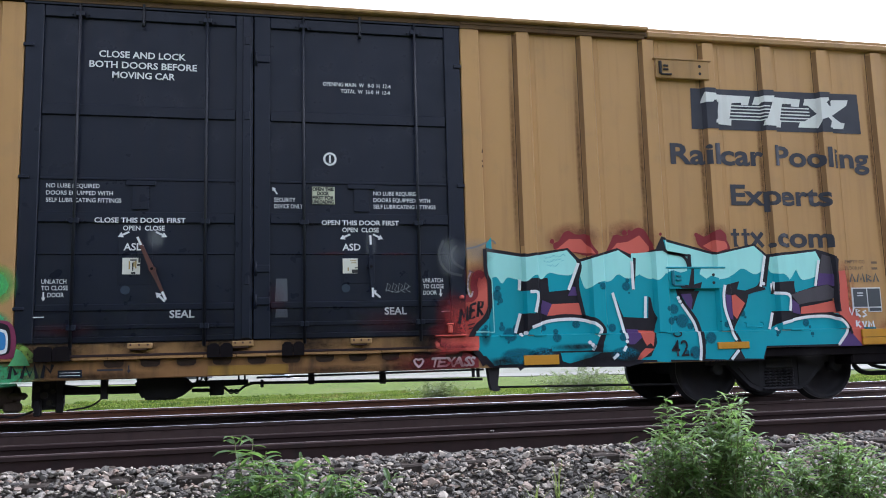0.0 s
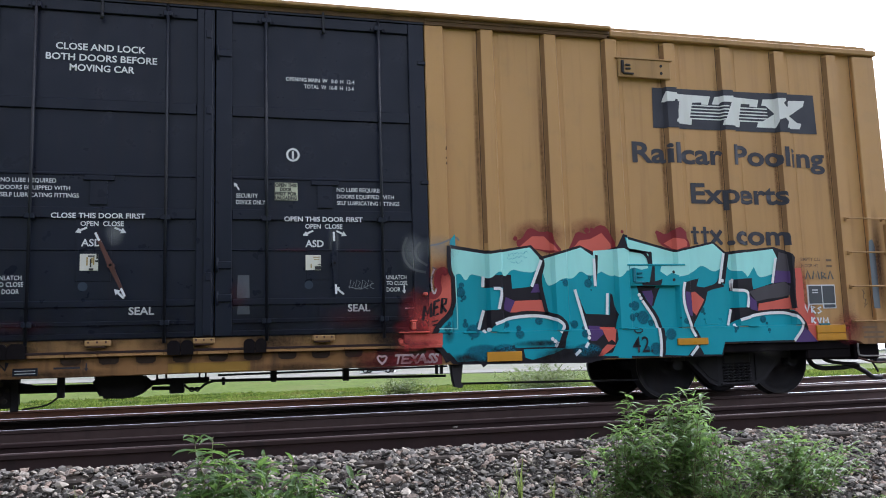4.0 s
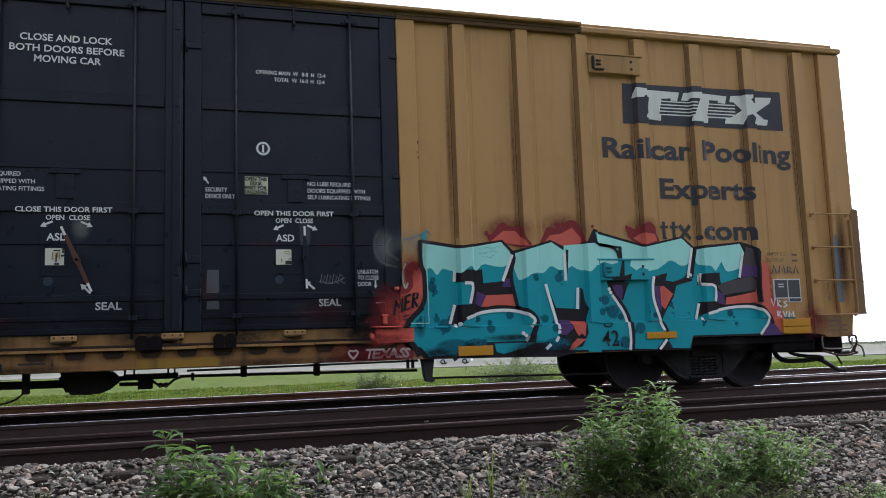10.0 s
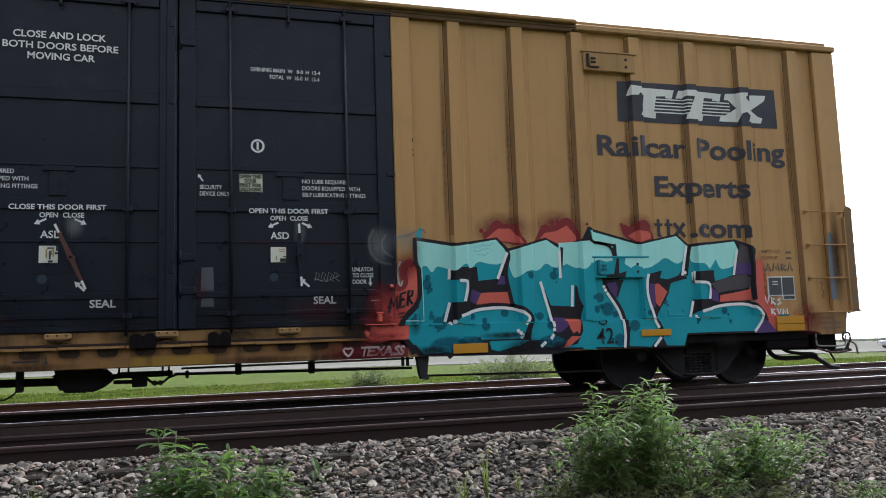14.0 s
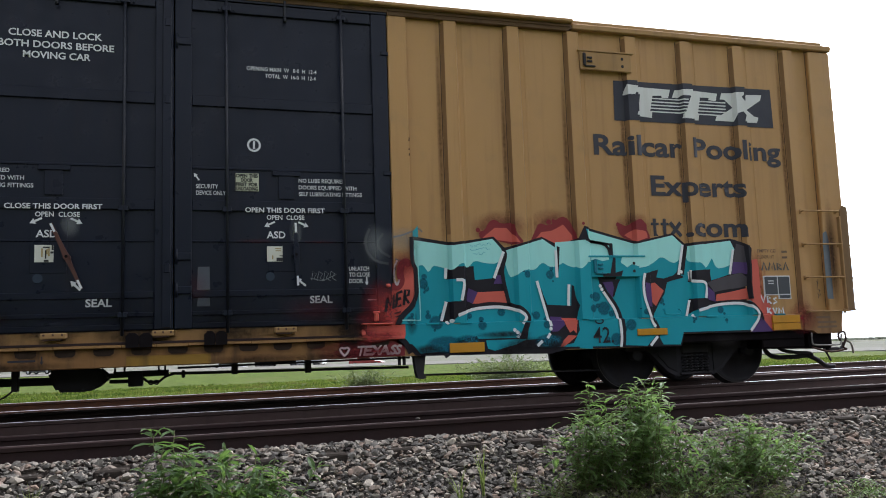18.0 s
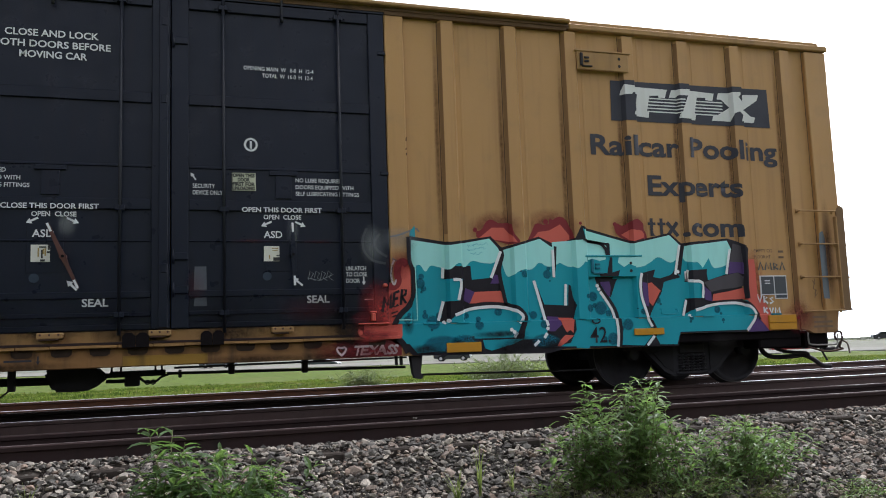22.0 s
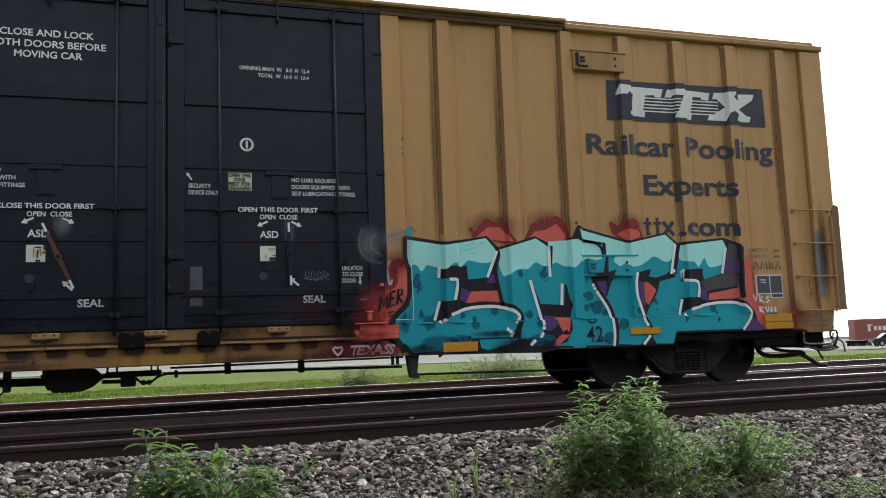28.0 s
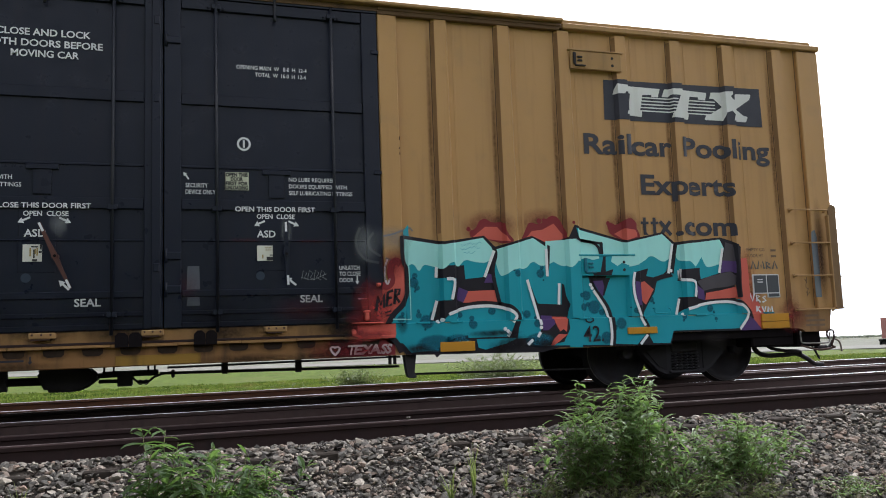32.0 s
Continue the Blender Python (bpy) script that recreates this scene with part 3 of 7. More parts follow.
def stroke(bm, pts, w):
    """A painted line of width w along points (x, z)."""
    pts = [Vector((x, 0, z)) for x, z in pts]
    left, right = [], []
    for i, p in enumerate(pts):
        way = (pts[min(i + 1, len(pts) - 1)] - pts[max(i - 1, 0)]).normalized()
        side = Vector((-way.z, 0, way.x)) * w / 2
        left.append(bm.verts.new(p + side))
        right.append(bm.verts.new(p - side))
    for i in range(len(pts) - 1):
        bm.faces.new((left[i], left[i + 1], right[i + 1], right[i]))
    return bm


def disc(bm, x, z, r, n=14, wob=0.0):
    flat_poly(bm, [(x + r * (1 + random.uniform(-wob, wob)) * math.cos(2 * math.pi * i / n), z + r * (1 + random.uniform(-wob, wob)) * math.sin(2 * math.pi * i / n)) for i in range(n)])
    return bm


def words(text, x0, x1, z, height, bold=0.019):
    """Stencil lettering fitted between x0 and x1, on the base line z, with capitals of that height; a flat mesh."""
    cu = bpy.data.curves.new("lettering", "FONT")
    cu.body, cu.size, cu.offset, cu.resolution_u = text, 1.0, bold, 3
    ob = bpy.data.objects.new("lettering", cu)
    scene.collection.objects.link(ob)
    me = bpy.data.meshes.new_from_object(ob.evaluated_get(bpy.context.evaluated_depsgraph_get()))
    bpy.data.objects.remove(ob)
    bm = bmesh.new()
    bm.from_mesh(me)
    bpy.data.meshes.remove(me)
    xs = [v.co.x for v in bm.verts]
    lo, wide = min(xs), max(xs) - min(xs)
    for v in bm.verts:
        v.co = Vector((x0 + (v.co.x - lo) / wide * (x1 - x0), 0, z + v.co.y / 0.70 * height))
    return bm


def by_word(bm, gap):
    """Splits a line of lettering into its words, wherever the space between two letters is wider than gap."""
    bm.verts.ensure_lookup_table()
    spans, seen = [], set()
    for v in bm.verts:
        if v in seen:
            continue
        todo, isle = [v], []
        seen.add(v)
        while todo:
            a = todo.pop()
            isle.append(a)
            for e_ in a.link_edges:
                o = e_.other_vert(a)
                if o not in seen:
                    seen.add(o)
                    todo.append(o)
        spans.append((min(q.co.x for q in isle), max(q.co.x for q in isle)))
    spans.sort()
    cuts, end = [], spans[0][1]
    for a, b in spans[1:]:
        if a - end > gap:
            cuts.append((a + end) / 2)
        end = max(end, b)
    out = []
    for lo, hi in zip([-99] + cuts, cuts + [99]):
        one = bm.copy()
        bmesh.ops.delete(one, geom=[v for v in one.verts if not lo < v.co.x < hi], context="VERTS")
        out.append(one)
    bm.free()
    return out


def on_door(x):
    return 0.0245


def on_beam(x):
    return 0.0


WHITE = M["white"]
for d, lines in ((door_left, [
        ("CLOSE AND LOCK", -1.835, -0.90, 4.162, 0.075, on_door), ("BOTH DOORS BEFORE", -1.935, -0.775, 4.040, 0.075, on_door), ("MOVING CAR", -1.69, -1.015, 3.922, 0.075, on_door),
        ("NO LUBE REQUIRED", -2.335, -1.79, 2.655, 0.046, on_door), ("DOORS EQUIPPED WITH", -2.335, -1.65, 2.575, 0.046, on_door), ("SELF LUBRICATING FITTINGS", -2.335, -1.56, 2.495, 0.046, on_door),
        ("CLOSE THIS DOOR FIRST", -1.83, -0.875, 2.268, 0.055, on_beam), ("OPEN  CLOSE", -1.537, -1.098, 2.186, 0.052, on_door), ("ASD", -1.527, -1.315, 1.964, 0.078, on_door),
        ("SEAL", -1.033, -0.770, 1.216, 0.082, on_door), ("UNLATCH", -2.35, -2.10, 1.60, 0.048, on_door), ("TO CLOSE", -2.35, -2.08, 1.53, 0.048, on_door), ("DOOR", -2.285, -2.12, 1.455, 0.048, on_door)]),
        (door_right, [
        ("OPENING MAIN  W   8-0  H  12-4", 0.66, 1.47, 3.935, 0.047, on_door), ("TOTAL  W  16-0  H  12-4", 0.87, 1.46, 3.855, 0.047, on_door),
        ("SECURITY", 0.095, 0.335, 2.528, 0.048, on_door), ("DEVICE ONLY", 0.095, 0.42, 2.453, 0.048, on_door),
        ("NO LUBE REQUIRED", 1.24, 1.79, 2.62, 0.046, on_door), ("DOORS EQUIPPED WITH", 1.24, 1.92, 2.54, 0.046, on_door), ("SELF LUBRICATING FITTINGS", 1.24, 1.985, 2.462, 0.046, on_door),
        ("OPEN THIS DOOR FIRST", 0.63, 1.535, 2.258, 0.055, on_beam), ("OPEN  CLOSE", 0.87, 1.30, 2.18, 0.052, on_door), ("ASD", 0.87, 1.08, 1.965, 0.078, on_door),
        ("SEAL", 1.35, 1.61, 1.215, 0.082, on_door), ("UNLATCH", 1.81, 2.05, 1.585, 0.048, on_door), ("TO CLOSE", 1.81, 2.06, 1.515, 0.048, on_door), ("DOOR", 1.81, 1.975, 1.44, 0.048, on_door)])):
    for text, x0, x1, z, h, skin in lines:
        for one, word in zip(by_word(words(text, x0, x1, z, h, 0.021 if h > 0.05 else 0.012), 0.36 * h), text.split()):
            part("stencil", drape(one, 0.004, skin), WHITE, d, "white stencil: " + word.lower())


def arrow(x, z, turn, size):
    bm = bmesh.new()
    c, s = math.cos(radians(turn)), math.sin(radians(turn))
    shape = [(-0.56, -0.09), (0.08, -0.09), (0.08, -0.27), (0.54, 0), (0.08, 0.27), (0.08, 0.09), (-0.56, 0.09)]
    return flat_poly(bm, [(x + size * (a * c - b * s), z + size * (a * s + b * c)) for a, b in shape])


for d, x, z, turn, size in ((door_left, -1.53, 2.14, 205, 0.12), (door_left, -1.13, 2.14, -25, 0.12), (door_left, -1.135, 1.447, 135, 0.13), (door_left, -2.325, 1.46, 270, 0.09),
                            (door_right, 0.90, 2.125, 205, 0.12), (door_right, 1.29, 2.125, -25, 0.12), (door_right, 1.25, 1.46, 140, 0.13), (door_right, 2.02, 1.46, 270, 0.09), (door_right, 0.10, 2.66, 125, 0.09)):
    part("arrow_mark", drape(arrow(x, z, turn, size), 0.004, on_door), WHITE, d, "white painted arrow")

# round mark, stickers and chalk on the doors
bm = bmesh.new()
stroke(bm, [(0.735 + 0.066 * math.cos(a * math.pi / 16), 3.045 + 0.068 * math.sin(a * math.pi / 16)) for a in range(33)], 0.024)
flat_poly(bm, [(0.723, 3.0), (0.747, 3.0), (0.747, 3.09), (0.723, 3.09)])
part("round_mark", drape(bm, 0.004, on_door), WHITE, door_right, "white ring with an upright bar")


def sticker(d, x0, x1, z0, z1, color, inks, label):
    bm = bmesh.new()
    box(bm, x0, x1, 0.0185, 0.0245, z0, z1, 0.002)
    s = part("sticker", bm, painted("aged_sticker", color, 0.6, (0.25, 0.22, 0.14), 0.4), d, label)
    for a, b, c, e_, ink in inks:
        bm = bmesh.new()
        w, h = x1 - x0, z1 - z0
        flat_poly(bm, [(x0 + a * w, z0 + c * h), (x0 + b * w, z0 + c * h), (x0 + b * w, z0 + e_ * h), (x0 + a * w, z0 + e_ * h)])
        part("print", drape(bm, 0.004, lambda x: 0.0185), plain(*ink), s)
    return s


INK, OCHRE = ("black_print", (0.02, 0.02, 0.02)), ("ochre_print", (0.35, 0.25, 0.08))
notice = sticker(door_right, 0.52, 0.785, 2.505, 2.715, (0.62, 0.64, 0.48), [(0, 1, 0.98, 1, INK), (0, 0.03, 0, 1, INK)], "faded paper notice: open this door first for unloading")
for text, a, b, z in (("OPEN THIS", 0.53, 0.775, 2.662), ("DOOR", 0.585, 0.72, 2.612), ("FIRST FOR", 0.53, 0.775, 2.562), ("UNLOADING", 0.53, 0.775, 2.512)):
    part("print", drape(words(text, a, b, z, 0.040, 0.05), 0.004, lambda x: 0.0185), plain(*INK), notice)
sticker(door_left, -1.535, -1.35, 1.697, 1.88, (0.68, 0.67, 0.60), [(0.36, 0.44, 0.3, 0.8, OCHRE), (0.44, 0.8, 0.82, 0.9, INK), (0.55, 0.63, 0.2, 0.7, INK), (0.72, 0.80, 0.35, 0.8, OCHRE), (0.84, 1.0, 0.5, 0.62, INK), (0.5, 0.75, 0.02, 0.14, INK), (0.9, 1.0, 0.7, 1.0, INK), (0.62, 0.70, 0.45, 0.75, OCHRE)], "torn white sticker")
sticker(door_right, 0.87, 1.045, 1.695, 1.87, (0.72, 0.71, 0.62), [(0.6, 1, 0.03, 0.26, INK), (0.32, 0.40, 0.15, 0.4, OCHRE), (0.5, 0.92, 0.82, 0.87, OCHRE), (0.55, 0.9, 0.68, 0.73, OCHRE), (0.8, 1.0, 0.34, 0.40, INK)], "torn white sticker")
for z0, z1 in ((1.38, 1.64), (1.20, 1.295)):
    bm = bmesh.new()
    flat_poly(bm, [(0.115, z1), (0.24, z1), (0.245, z0), (0.105, z0)])
    part("tape_patch", drape(bm, 0.004, on_door), painted("grey_tape", (0.085, 0.095, 0.115), 0.5, (0.02, 0.022, 0.03), 0.6), door_right, "grey tape patch")
for d, x in ((door_left, -1.50), (door_right, 0.905)):
    bm = bmesh.new()
    disc(bm, x, 1.525, 0.05, 18)
    part("faded_disc", drape(bm, 0.004, on_door), plain("faded_blue_grey", (0.018, 0.032, 0.055), 0.7), d, "faded blue-grey round sticker")
bm = bmesh.new()
for i in range(4):
    x = 1.37 + 0.07 * i
    stroke(bm, [(x, 1.48 + 0.02 * (i % 2)), (x + 0.02, 1.58), (x + 0.06, 1.55), (x + 0.03, 1.50), (x + 0.08, 1.47)], 0.006)
stroke(bm, [(1.36, 1.50), (1.50, 1.47), (1.66, 1.54)], 0.006)
part("chalk_scrawl", drape(bm, 0.004, on_door), plain("grey_chalk", (0.25, 0.27, 0.28), 0.9), door_right, "thin grey chalk scrawl")
for d, a, b in ((door_left, -2.41, -2.30), (door_right, 2.016, 2.125)):
    bm = bmesh.new()
    flat_poly(bm, [(a, 1.232), (b, 1.236), (b, 1.246), (a, 1.244)])
    part("paint_dash", drape(bm, 0.004, lambda x: -0.017), WHITE, d)


def handle(d, top, bottom, pivot, mat, tips, label):
    """A flat steel lever on its pivot, wider in the middle, with whitened tips."""
    t, b, p = Vector((top[0], 0, top[1])), Vector((bottom[0], 0, bottom[1])), Vector((pivot[0], 0, pivot[1]))
    bm = bmesh.new()
    way = (b - t).normalized()
    side = Vector((way.z, 0, -way.x))
    ol = [t - side * 0.016, t.lerp(p, 0.7) - side * 0.022, p - side * 0.03, p.lerp(b, 0.3) - side * 0.02, b - side * 0.014, b + side * 0.014, p.lerp(b, 0.3) + side * 0.02, p + side * 0.03, t.lerp(p, 0.7) + side * 0.022, t + side * 0.016]
    prism(bm, [(v.x, v.z) for v in ol], -0.075, -0.05)
    h = part("handle", bm, mat, d, label)
    bm = bmesh.new()
    tube(bm, (p.x, -0.088, p.z), (p.x, 0.03, p.z), 0.034, 14)
    part("pivot", bm, mat, h)
    bm = bmesh.new()
    tube(bm, (p.x, -0.094, p.z), (p.x, -0.087, p.z), 0.016, 10)
    part("pivot_bolt", bm, M["grease"], h)
    for q, w in ((t, way), (b, -way)):
        bm = bmesh.new()
        stroke(bm, [((q + w * 0.002).x, (q + w * 0.002).z), ((q + w * tips).x, (q + w * tips).z)], 0.024)
        for v in bm.verts:
            v.co.y = -0.079
        part("whitened_tip", bm, WHITE, h)
    return h


handle(door_left, (-1.372, 2.10), (-1.062, 1.405), (-1.214, 1.747), M["rust_handle"], 0.10, "rusty red-brown door lever with white tips")
handle(door_right, (1.185, 2.13), (1.205, 1.41), (1.19, 1.765), M["door"], 0.11, "black door lever with white tips")

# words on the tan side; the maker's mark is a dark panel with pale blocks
NAVY = M["navy"]
for text, x0, x1, z, h in (("Railcar Pooling", 5.10, 8.045, 3.105, 0.265), ("Experts", 5.92, 7.385, 2.575, 0.262)):
    for one, word in zip(by_word(words(text, x0, x1, z, h, 0.028), 0.4 * h), text.split()):
        on_car("lettering", drape(one, 0.007), NAVY, "dark navy lettering: " + word.lower())
for x in (5.915, 6.065):
    bm = flat_poly(bmesh.new(), [(x, 2.02), (x + 0.075, 2.02), (x + 0.045, 2.055), (x + 0.045, 2.165), (x + 0.085, 2.165), (x + 0.085, 2.20), (x + 0.045, 2.20), (x + 0.045, 2.255), (x, 2.255), (x, 2.20), (x - 0.035, 2.20), (x - 0.035, 2.165), (x, 2.165)])
    on_car("lettering_bar", drape(bm, 0.007), NAVY)
for k, (a, b) in enumerate(((6.175, 6.335), (6.335, 6.175))):
    on_car("lettering_bar", drape(stroke(bmesh.new(), [(a, 2.02), (b, 2.205)], 0.052), 0.007 + 0.0005 * k), NAVY)
on_car("lettering", drape(words(".com", 6.41, 7.36, 2.02, 0.255, 0.028), 0.007), NAVY, "dark navy lettering: .com")
bm = flat_poly(bmesh.new(), [(5.43, 3.57), (7.965, 3.58), (7.955, 4.14), (5.445, 4.12)])
mark = on_car("emblem_panel", drape(bm, 0.006), NAVY, "dark panel with pale slab emblem")
PALE = painted("pale_grey_emblem", (0.70, 0.70, 0.68), 0.55, (0.36, 0.31, 0.24), 0.35)
for shape in ([(5.62, 4.06), (5.78, 4.05), (6.31, 4.04), (6.27, 3.92), (6.17, 3.92), (6.17, 3.95), (6.03, 3.94), (5.98, 3.72), (6.01, 3.71), (6.00, 3.63), (5.75, 3.65), (5.76, 3.69), (5.8, 3.72), (5.84, 3.95), (5.75, 3.96), (5.73, 3.93), (5.57, 3.92)],
              [(6.38, 4.04), (6.64, 4.05), (7.06, 4.03), (7.03, 3.92), (6.91, 3.93), (6.92, 3.96), (6.78, 3.96), (6.73, 3.74), (6.75, 3.72), (6.73, 3.63), (6.46, 3.64), (6.47, 3.7), (6.50, 3.72), (6.60, 3.96), (6.46, 3.96), (6.43, 3.93), (6.33, 3.93)],
              [(7.13, 4.04), (7.46, 4.06), (7.46, 4.02), (7.42, 3.99), (7.47, 3.93), (7.54, 4.04), (7.80, 4.05), (7.77, 3.97), (7.53, 3.82), (7.65, 3.73), (7.72, 3.72), (7.69, 3.64), (7.45, 3.64), (7.48, 3.73), (7.43, 3.78), (7.34, 3.75), (7.30, 3.64), (7.00, 3.64), (7.03, 3.71), (7.11, 3.73), (7.30, 3.84), (7.17, 3.95), (7.10, 3.95)]):
    part("pale_block", drape(flat_poly(bmesh.new(), shape), 0.011), PALE, mark)
for a, b in ((5.985, 6.56), (6.735, 7.19)):
    for k in range(5):
        z = 3.712 + 0.046 * k
        part("pale_stripe", drape(flat_poly(bmesh.new(), [(a, z), (b, z), (b, z + 0.017), (a, z + 0.017)]), 0.0085), PALE, mark)

SPRAY = {"coral": (0.62, 0.12, 0.085), "dark_red": (0.22, 0.02, 0.025), "outline": (0.009, 0.006, 0.012), "teal": (0.012, 0.32, 0.40), "light_teal": (0.39, 0.79, 0.75),
         "purple": (0.085, 0.04, 0.16), "grey_brown": (0.07, 0.06, 0.07), "dark_teal": (0.012, 0.155, 0.215), "spray_white": (0.80, 0.82, 0.83), "green": (0.12, 0.42, 0.16), "lime": (0.35, 0.50, 0.08),
         "blue": (0.05, 0.22, 0.50), "plum": (0.20, 0.03, 0.08), "brick": (0.26, 0.035, 0.04), "pink_grey": (0.55, 0.45, 0.45)}
for k, c in SPRAY.items():
    M[k] = painted("spray_" + k, c, 0.5, tuple(v * 0.6 for v in c), 0.25)
def spray(color, layer, pts):
    """One flat field of sprayed paint on the side; each field a hair above the last."""
    global coats
    coats += 1
    soft = rounded(pts) if color == "dark_red" else pts
    if color == "light_teal":
        mean = sum(z for x, z in pts) / len(pts)
        soft = rounded([(x, z - 0.035 * (1 if k % 2 else -0.4)) if z < mean else (x, z) for k, (x, z) in enumerate(pts)], True, 2, mean)
    name = {"coral": "coral_field", "teal": "letter_fill", "outline": "black_field"}.get(color, "letter_tint")
    return part(name, drape(flat_poly(bmesh.new(), soft), 0.004 + 0.003 * layer + 0.0004 * (coats % 6)), M[color], graffiti)


def line(color, w, lift, pts):
    """A sprayed line with rounded bends."""
    name = {"spray_white": "white_edge", "outline": "black_edge"}.get(color, "spray_line")
    return part(name, drape(stroke(bmesh.new(), rounded(pts, False, 2) if len(pts) > 2 else pts, w), lift), M[color], graffiti)


coats = 0
graffiti = on_car("graffiti", drape(flat_poly(bmesh.new(), [(2.58, 2), (3.1, 1.92), (3.64, 2), (3.78, 1.86), (3.95, 1.9), (4.29, 2), (4.51, 1.9), (4.78, 1.98), (4.87, 2.14), (5.63, 1.94), (6.2, 2.06), (6.37, 1.92), (7.1, 1.99), (7.29, 1.94), (7.39, 1.85), (7.33, 1.39), (7.28, 1.35), (7.28, 1.15), (7.5, 0.92), (7.27, 0.71), (6.24, 0.72), (6.2, 0.56), (4.57, 0.58), (4.33, 0.53), (3.46, 0.55), (2.77, 0.56), (2.58, 0.57), (2.42, 0.75), (2.34, 0.88), (2.59, 1.17), (2.62, 1.27), (2.62, 1.53), (2.56, 1.67)]), 0.010), M["outline"], "bubble-letter graffiti in teal with black outline and white edges")
spray("coral", 0, [(7.35, 1.69), (7.47, 1.70), (7.53, 1.24), (7.64, 1.12), (7.74, 0.95), (7.72, 0.72), (7.6, 0.72), (7.41, 1.07), (7.32, 1.38)])
spray("dark_red", 0, [(3.46, 1.97), (3.45, 2.06), (3.53, 2.08), (3.59, 2.19), (3.66, 2.22), (3.76, 2.16), (3.91, 2.18), (3.93, 2.04), (4.04, 1.92), (3.92, 1.89), (3.65, 1.96)])
spray("coral", 1, [(3.49, 1.98), (3.66, 2.11), (3.82, 2.11), (3.92, 2), (3.98, 1.92), (3.65, 1.96)])
spray("dark_red", 0, [(4.13, 1.93), (4.21, 2.08), (4.26, 2.18), (4.41, 2.14), (4.57, 2.27), (4.68, 2.24), (4.76, 2.07), (4.77, 1.95), (4.51, 1.89), (4.29, 1.99)])
spray("coral", 1, [(4.18, 1.94), (4.29, 2.06), (4.44, 2.08), (4.6, 2.16), (4.72, 2.02), (4.72, 1.95), (4.51, 1.9), (4.3, 1.98)])
spray("dark_red", 0, [(5.37, 2.15), (5.42, 2.19), (5.51, 2.14), (5.68, 2.25), (5.76, 2.2), (5.85, 2.05), (5.86, 1.97), (5.63, 1.92), (5.41, 2.02)])
spray("coral", 1, [(5.47, 2.03), (5.61, 2.1), (5.75, 2.08), (5.81, 2), (5.63, 1.94)])
spray("purple", 2, [(7.48, 0.91), (7.65, 0.71), (7.3, 0.71)])
spray("teal", 3, [(2.61, 1.95), (3.09, 1.88), (3.62, 1.97), (3.76, 1.82), (3.6, 1.48), (3.37, 1.46), (3.36, 1.63), (3.02, 1.62), (3, 1.47), (3.25, 1.47), (3.17, 1.2), (2.99, 1.2), (2.92, 0.96), (3.04, 0.95), (3.12, 1.02), (3.34, 1.09), (3.66, 1.13), (3.86, 1.1), (4.03, 1), (3.91, 0.74), (2.66, 0.74), (2.39, 0.86), (2.6, 1.14), (2.65, 1.32), (2.64, 1.56), (2.59, 1.66)])
spray("teal", 3, [(3.77, 1.82), (3.95, 1.87), (4.3, 1.97), (4.49, 1.85), (4.78, 1.93), (4.89, 1.96), (5, 1.71), (4.91, 1.43), (4.92, 1.04), (4.9, 0.57), (4.72, 0.58), (4.71, 0.99), (4.65, 1.13), (4.33, 1.13), (4.2, 1.44), (4.18, 1.42), (4.35, 0.91), (4.31, 0.72), (4.01, 0.71), (4.06, 0.97), (3.92, 1.14), (3.81, 1.18), (3.78, 1.33), (3.75, 1.55)])
spray("teal", 3, [(4.47, 1.93), (4.91, 1.96), (5.24, 1.89), (5.2, 1.54), (5.04, 1.51), (5.08, 1.34), (5.22, 1.14), (5.31, 0.83), (5.29, 0.59), (4.4, 0.61), (4.43, 1.24)])
spray("teal", 3, [(4.89, 2.1), (5.62, 1.91), (6.19, 2.03), (6.34, 1.9), (6.24, 1.5), (6.03, 1.45), (5.84, 1.48), (5.73, 1.53), (5.67, 1.42), (5.69, 1.16), (5.78, 0.91), (5.82, 0.71), (5.69, 0.58), (5.34, 0.6), (5.36, 0.83), (5.27, 1.14), (5.13, 1.38), (5.27, 1.42), (5.39, 1.55), (5.26, 1.55), (5.29, 1.91), (4.92, 1.98)])
spray("teal", 3, [(6.38, 1.88), (7.09, 1.96), (7.15, 1.84), (7.05, 1.5), (6.75, 1.42), (6.73, 1.56), (6.41, 1.54), (6.38, 1.4), (6.65, 1.4), (6.6, 1.18), (6.38, 1.18), (6.31, 0.95), (6.52, 1.05), (6.83, 1.11), (7.32, 1.14), (7.44, 0.92), (7.27, 0.74), (6.24, 0.74), (6.18, 0.58), (5.86, 0.59), (5.82, 0.82), (5.83, 1.07), (6, 1.3), (6.05, 1.42), (6.28, 1.47)])
spray("teal", 3, [(2.48, 0.78), (3.42, 0.79), (3.25, 0.73), (2.99, 0.61), (2.64, 0.59)])
spray("teal", 3, [(3.47, 0.72), (4.01, 0.72), (3.87, 0.66), (3.58, 0.59), (3.49, 0.62)])
spray("light_teal", 4, [(2.61, 1.95), (3.09, 1.88), (3.62, 1.97), (3.76, 1.82), (3.68, 1.64), (3.51, 1.7), (3.37, 1.69), (3.28, 1.63), (3.2, 1.67), (3.08, 1.61), (3, 1.59), (2.92, 1.66), (2.84, 1.63), (2.78, 1.58), (2.71, 1.65), (2.6, 1.63)])
